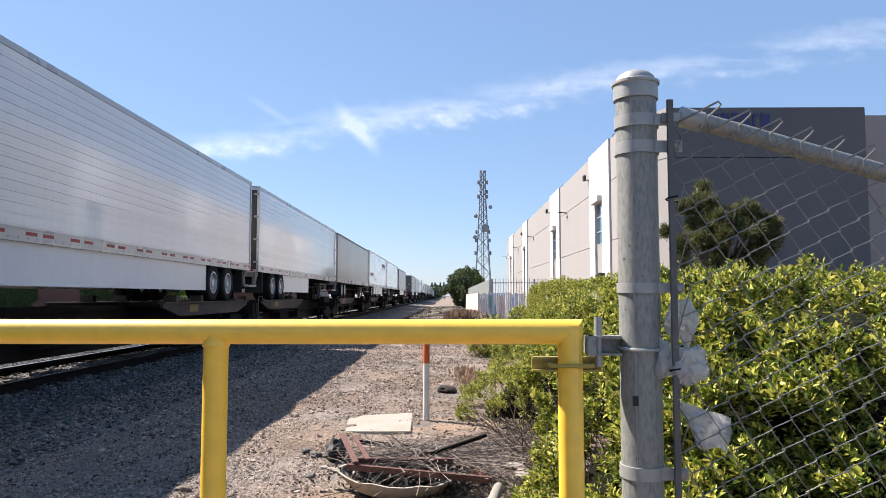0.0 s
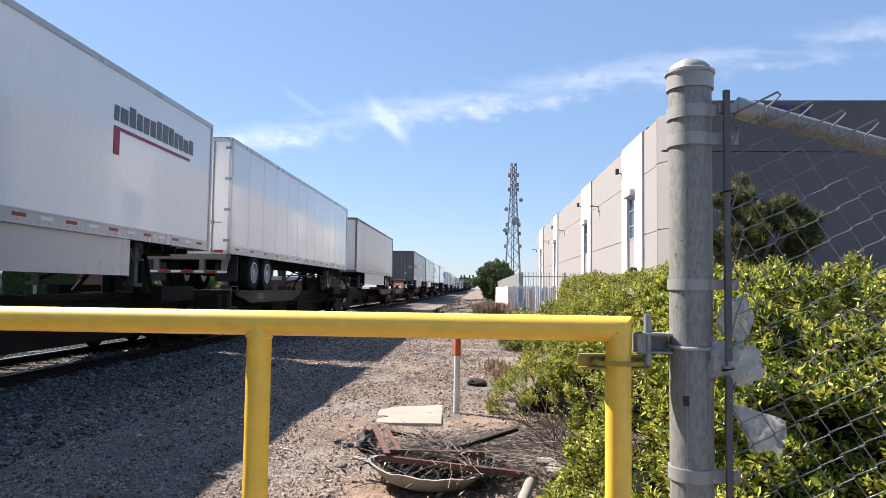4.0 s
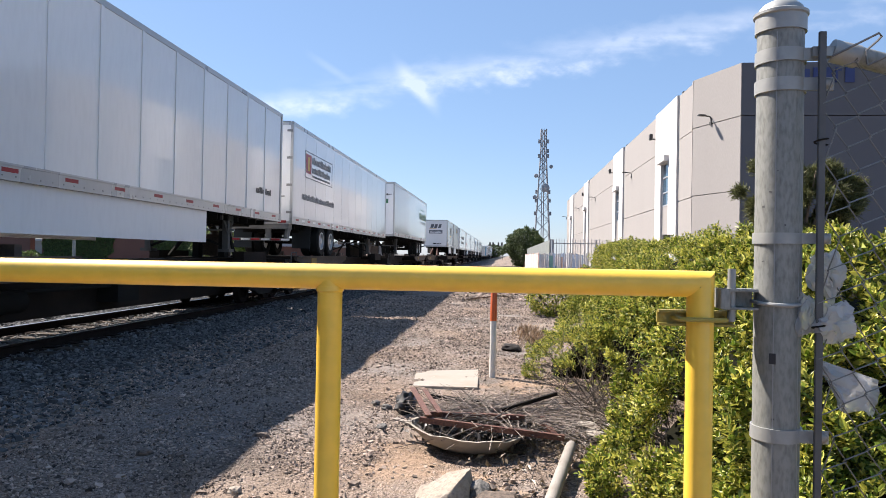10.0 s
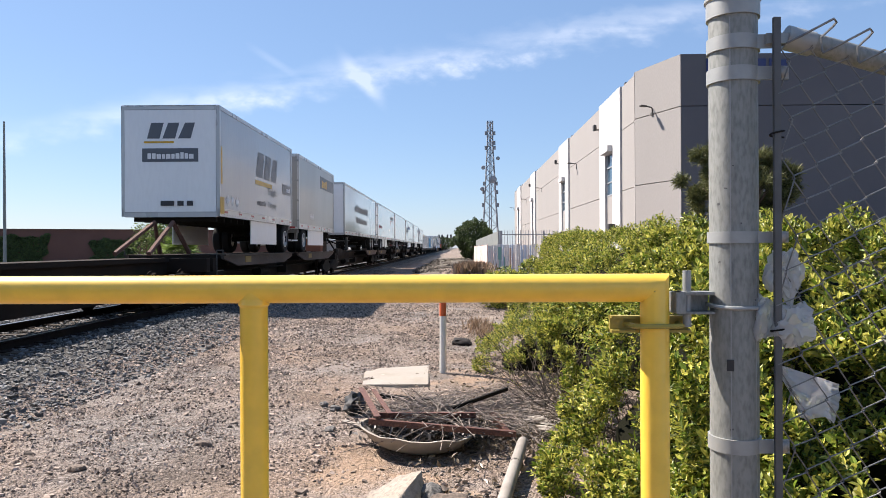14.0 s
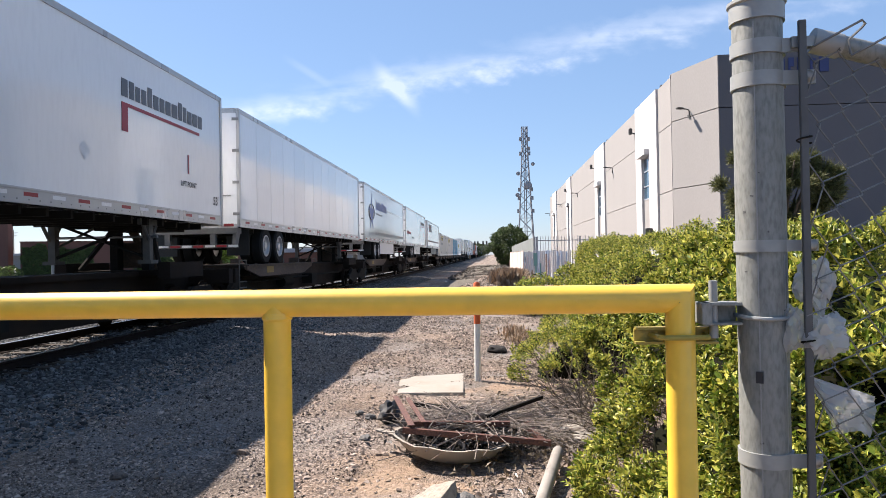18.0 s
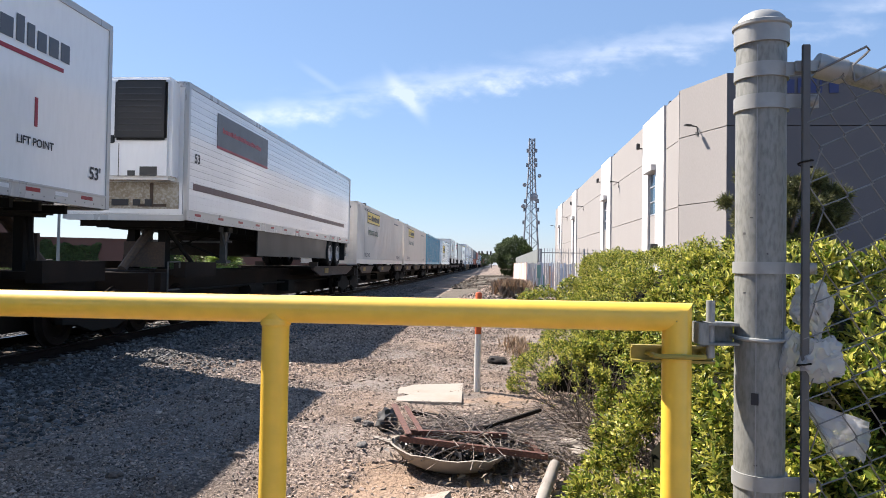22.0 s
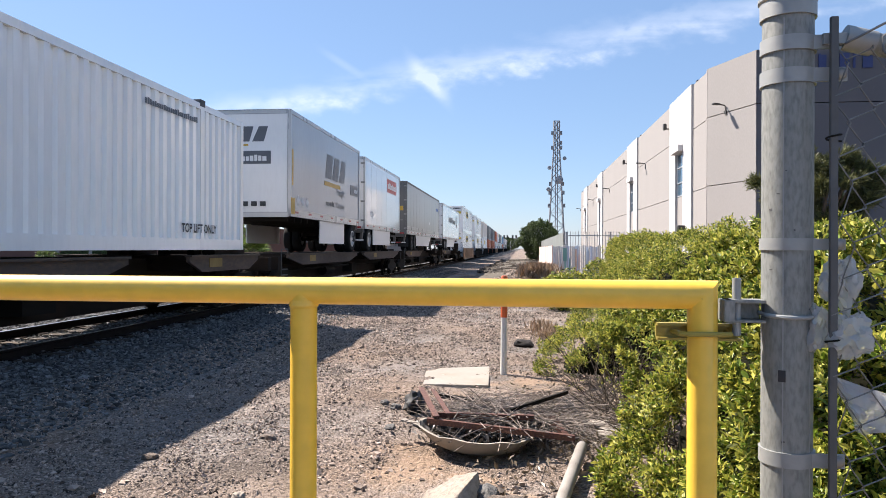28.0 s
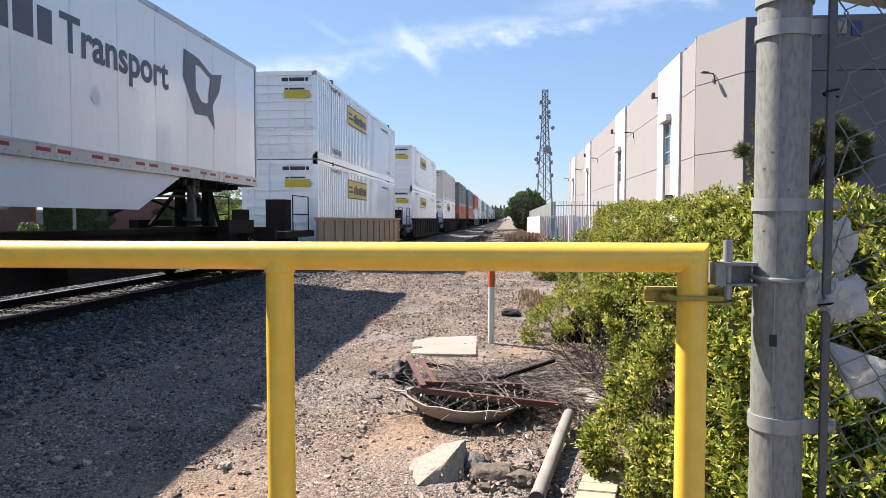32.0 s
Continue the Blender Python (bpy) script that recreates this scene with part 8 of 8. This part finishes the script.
def reefer(s):
    t = trailer(s, rear_leads=False, z1=3.80, mat="tr_clean", stripe=18, door_mat="tr_clean", label="white ribbed refrigerated trailer with a black cooling unit", skirt="skirt_black", skirt_range=(3.8, 11.6), z0=0.98)
    slabs(t, "side_stripe", "brown_stripe", [(HALF + 0.003, HALF + 0.009, 0.3, 15.0, 1.62, 1.76)], "dark maroon stripe")
    slabs(t, "side_sign", "ink_slate", [(HALF + 0.003, HALF + 0.010, 1.5, 5.0, 2.75, 3.5)], "dark sign with red border")
    slabs(t, "sign_border", "ink_crimson", [(HALF + 0.003, HALF + 0.013, 1.5, 5.0, 2.70, 2.76)])
    lettering(t, 1.8, 3.1, 2.6, 0.12, "ink_crimson", 90, HALF + 0.014)
    unit = new("cooling_unit")
    unit.parent = t
    slabs(unit, "housing", "tr_clean", [(-1.12, 1.16, -0.46, -0.012, 1.75, 3.80)], "white cooling unit housing", 0.07)
    slabs(unit, "grille", "skirt_black", [(0.02, 1.10, -0.53, -0.44, 2.52, 3.72)], "black rounded grille", 0.09)
    slabs(unit, "grille", "skirt_black", [(-0.95, 0.02, -0.50, -0.44, 2.46, 2.62)], "black band below the vents", 0.02)
    slabs(unit, "grille", "skirt_black", [(-0.85, -0.3, -0.48, -0.45, 3.25, 3.5)], "black vent", 0.01)
    slabs(unit, "door_seam", "groove", [(0.10, 0.115, -0.463, -0.455, 1.8, 2.46)])
    slabs(t, "lower_nose", "grime", [(-1.1, 1.15, -0.03, -0.013, 1.2, 1.74)], "grimy scuffed lower nose plate")
    slabs(t, "nose_stain", "sill", [(0.55, 0.62, -0.04, -0.031, 1.25, 1.72), (0.3, 0.9, -0.04, -0.031, 1.24, 1.30)], "rusty bracket")
    slabs(unit, "vent", "fixture", [(0.55, 0.9, -0.475, -0.45, 1.82, 2.0), (0.3, 0.45, -0.475, -0.45, 1.82, 1.92)])
    slabs(unit, "grille_bar", "slate_bar", [(0.12, 1.0, -0.54, -0.528, 2.7 + 0.12 * k, 2.715 + 0.12 * k) for k in range(8)], kind="stuff")
    word(t, "53", 0.35, 2.2, 0.2, "black_mark")
    return t


M["grime"] = surface("grime", (0.42, 0.37, 0.28), (0.22, 0.18, 0.13), 0.7, scale=3, fine=20, c=(0.55, 0.52, 0.46), dirt=0.6, dirt_color=(0.12, 0.09, 0.06))
M["brown_stripe"] = surface("brown_stripe", (0.10, 0.035, 0.04), rough=0.4)
M["slate_bar"] = surface("slate_bar", (0.07, 0.07, 0.075), rough=0.5)


def containers():
    for s, mat, lab in ((349.0, "tr_beige", "dirty cream corrugated container with a yellow sign"), (366.1, "tr_beige", "dirty cream corrugated container with a yellow sign")):
        TRAIN.append((container(mat=mat, panel="ink_jb_yellow", label=lab), s, 1.58))
    TRAIN.append((container(mat="tr_blue", label="faded blue corrugated container"), 383.15, 1.58))
    TRAIN.append((container(mat="tr_clean", panel="ink_jb_yellow", label="clean white corrugated container with a yellow sign", sign=(1.45, 2.4), word_z=0.95), 402.5, 1.58))
    t = trailer(431.28, 8.4, True, "tr_white", axles=1, panels=7, label="short white pup trailer with a red sign", skirt_range=(2.0, 6.0), z1=3.9)
    slabs(t, "logo", "ink_scarlet", [(HALF, HALF + 0.006, 4.9, 7.4, 2.85, 3.5)], "red sign with pale bars")
    lettering(t, 5.05, 3.03, 2.2, 0.30, "white_mark", 92, HALF + 0.011)
    diamonds(t, 1.2, 1.6, 2)
    t = trailer(442.1, top_mat="leg_grey", belt=True, mat="tr_dirty", panels=13, label="weathered grey trailer with grey doors and white skirts", skirt_range=(4.0, 11.5), skirt_cut=1.4, white=True, door_mat="tr_slate_door", dark_rims=True)
    slabs(t, "door_sign", "ink_gold", [(0.7, 1.1, -0.035, -0.02, 2.3, 2.55)], "small yellow sign")
    lettering(t, 14.0, 3.0, 1.4, 0.24, "ink_navy", 93)
    diamonds(t, 10.2, 1.9, 1)
    t = trailer(460.96, mat="tr_clean", panels=13, label="white panelled trailer with dark serif lettering", skirt_range=(4.2, 12.2), skirt_cut=1.6, pair=True, door_mat="tr_white")
    lettering(t, 5.0, 2.54, 3.1, 0.54, "ink_slate", 94, bold=0.4)
    word(t, "Transport", 8.47, 2.54, 0.54, "ink_slate", HALF + 0.006, 3.14)
    bm = bmesh.new()
    outer = [(12.9, 2.9), (12.95, 3.45), (13.6, 3.4), (14.2, 3.2), (14.75, 3.3), (14.6, 2.9), (14.25, 2.55), (14.35, 2.05), (14.0, 2.3), (13.4, 2.25)]
    inner = [(13.45, 2.75), (13.45, 3.25), (13.7, 3.24), (13.95, 3.15), (14.15, 3.1), (14.1, 2.9), (14.05, 2.75), (14.05, 2.6), (13.95, 2.55), (13.7, 2.55)]
    o = [bm.verts.new((HALF + 0.008, y, z)) for y, z in [(y - 0.7, z) for y, z in outer]]
    i = [bm.verts.new((HALF + 0.008, y, z)) for y, z in [(y - 0.7, z) for y, z in inner]]
    for k in range(10):
        bm.faces.new((o[k], o[(k + 1) % 10], i[(k + 1) % 10], i[k]))
    part("emblem", bm, "ink_slate", t, "dark ring-shaped emblem")
    diamonds(t, 9.3, 2.0, 1)
    # cars under trailers and single containers
    spans = [(-11.6, 17.0), (5.5, 17.1), (22.73, 16.8), (39.84, 16.9), (56.94, 17.2), (74.45, 17.0), (91.59, 18.5), (110.18, 18.2), (128.47, 17.2), (145.9, 17.2), (163.09, 17.3), (180.38, 18.9), (199.26, 20.0), (219.44, 18.8), (238.33, 20.5), (258.93, 17.2), (276.26, 17.6),
             (293.89, 17.6), (311.63, 18.2), (330.01, 18.6), (348.78, 17.0), (365.96, 17.2), (383.57, 18.4), (402.39, 18.0), (420.81, 19.2), (440.77, 18.6), (460.24, 18.3)]
    for k, (s, L) in enumerate(spans):
        carry = "corners" if 348 < s < 403 else "both" if s in (219.44, 420.81) else "trail" if s in (5.5, 91.59, 180.38, 238.33, 330.01) else "lead"
        c = flatcar(s, L, carry)
        TRAIN.append((c, s, 0.0))
        if s == 219.44:
            bm = bmesh.new()
            for x in (-0.4, 0.4):
                tube(bm, [(x, -1.6, DECK + 0.05), (x * 0.6, 0.2, DECK + 0.85), (x, 0.9, DECK + 0.05)], 0.06, 6)
            part("folded_strut", bm, "rust", c, "rusty folded hitch struts")
        elif s == 110.18:
            bm = bmesh.new()
            tilt = pose(0, 15.45, DECK + 0.05, 38, 0, 0)
            box(bm, -0.42, 0.42, 0.45, 1.40, -0.03, 0.03, tilt)
            box(bm, -0.42, -0.24, 0.0, 0.45, -0.03, 0.03, tilt)
            box(bm, 0.24, 0.42, 0.0, 0.45, -0.03, 0.03, tilt)
            box(bm, -0.47, -0.42, -0.05, 1.45, -0.10, 0.06, tilt)
            box(bm, 0.42, 0.47, -0.05, 1.45, -0.10, 0.06, tilt)
            part("ramp_plate", bm, "hitch_red", c, "raised rusty red hitch ramp")
            slabs(c, "hitch_head", "galv_bright", [(-0.60, -0.04, 16.25, 17.0, DECK + 0.93, DECK + 1.0), (0.04, 0.60, 16.25, 17.0, DECK + 0.93, DECK + 1.0), (-0.5, 0.5, 16.85, 17.0, DECK + 0.86, DECK + 0.93)], "pale steel hitch head", kind="stuff")
            slabs(c, "hitch_post", "hitch_red", [(-0.46, -0.30, 16.55, 16.8, DECK - 0.1, DECK + 0.93), (0.30, 0.46, 16.55, 16.8, DECK - 0.1, DECK + 0.93)], kind="stuff")
        elif s != 199.26:
            hitch(c, 2.2 if carry == "trail" else L - 2.2, -1 if carry == "trail" else 1)
        if s == 238.33:
            slabs(c, "reel", "hitch_red", [(-0.4, 0.4, 0.6, 1.2, DECK, DECK + 0.7)])
    # double stacks
    kinds = {}
    for key, mat, panel, lab in (("w", "tr_clean", "ink_jb_yellow", "white corrugated container with a yellow sign"), ("b", "tr_beige", None, "faded cream corrugated shipping container"), ("o", "tr_orange", None, "faded orange-red corrugated shipping container"),
                                 ("s", "tr_slate", None, "dark grey corrugated shipping container"), ("l", "tr_blue", None, "faded blue corrugated shipping container")):
        kinds[key] = container(mat=mat, panel=panel, label=lab, words=False, logo_y=0.28, sign=(1.75, 2.5))
        if panel:
            slabs(kinds[key], "end_sign", panel, [(0.2, 1.05, -0.075, -0.062, 2.0, 2.25)], "small yellow sign")
    stacks = ["ww", "ww", "wb", "os", "os", "wo", "ww", "bs", "ww", "ol", "ww", "bb", "sw", "ww", "oo", "ww", "wb", "ww", "ll", "ww"]
    used = set()
    wells = {"well_tan": well_car("well_tan"), "dark_steel": well_car("dark_steel")}
    for k, (lo, hi) in enumerate(stacks):
        s = 482.8 + 23.4 * k
        for key, z in ((lo, 0.68), (hi, 3.62)):
            ob = kinds[key] if key not in used else copy_thing(kinds[key], Matrix())
            used.add(key)
            TRAIN.append((ob, s, z))
        mat = "well_tan" if k in (0, 5, 9) else "dark_steel"
        ob = wells[mat] if mat not in used else copy_thing(wells[mat], Matrix())
        used.add(mat)
        TRAIN.append((ob, s - 0.5, 0.0))


build_train()


# ---- what moves ----
def motions():
    for ob, s, z in TRAIN:
        walk(ob, [(t, pose(track_at(s - d), s - d, z, 0, 0, math.degrees(SWING))) for t, d in MOVED])


motions()
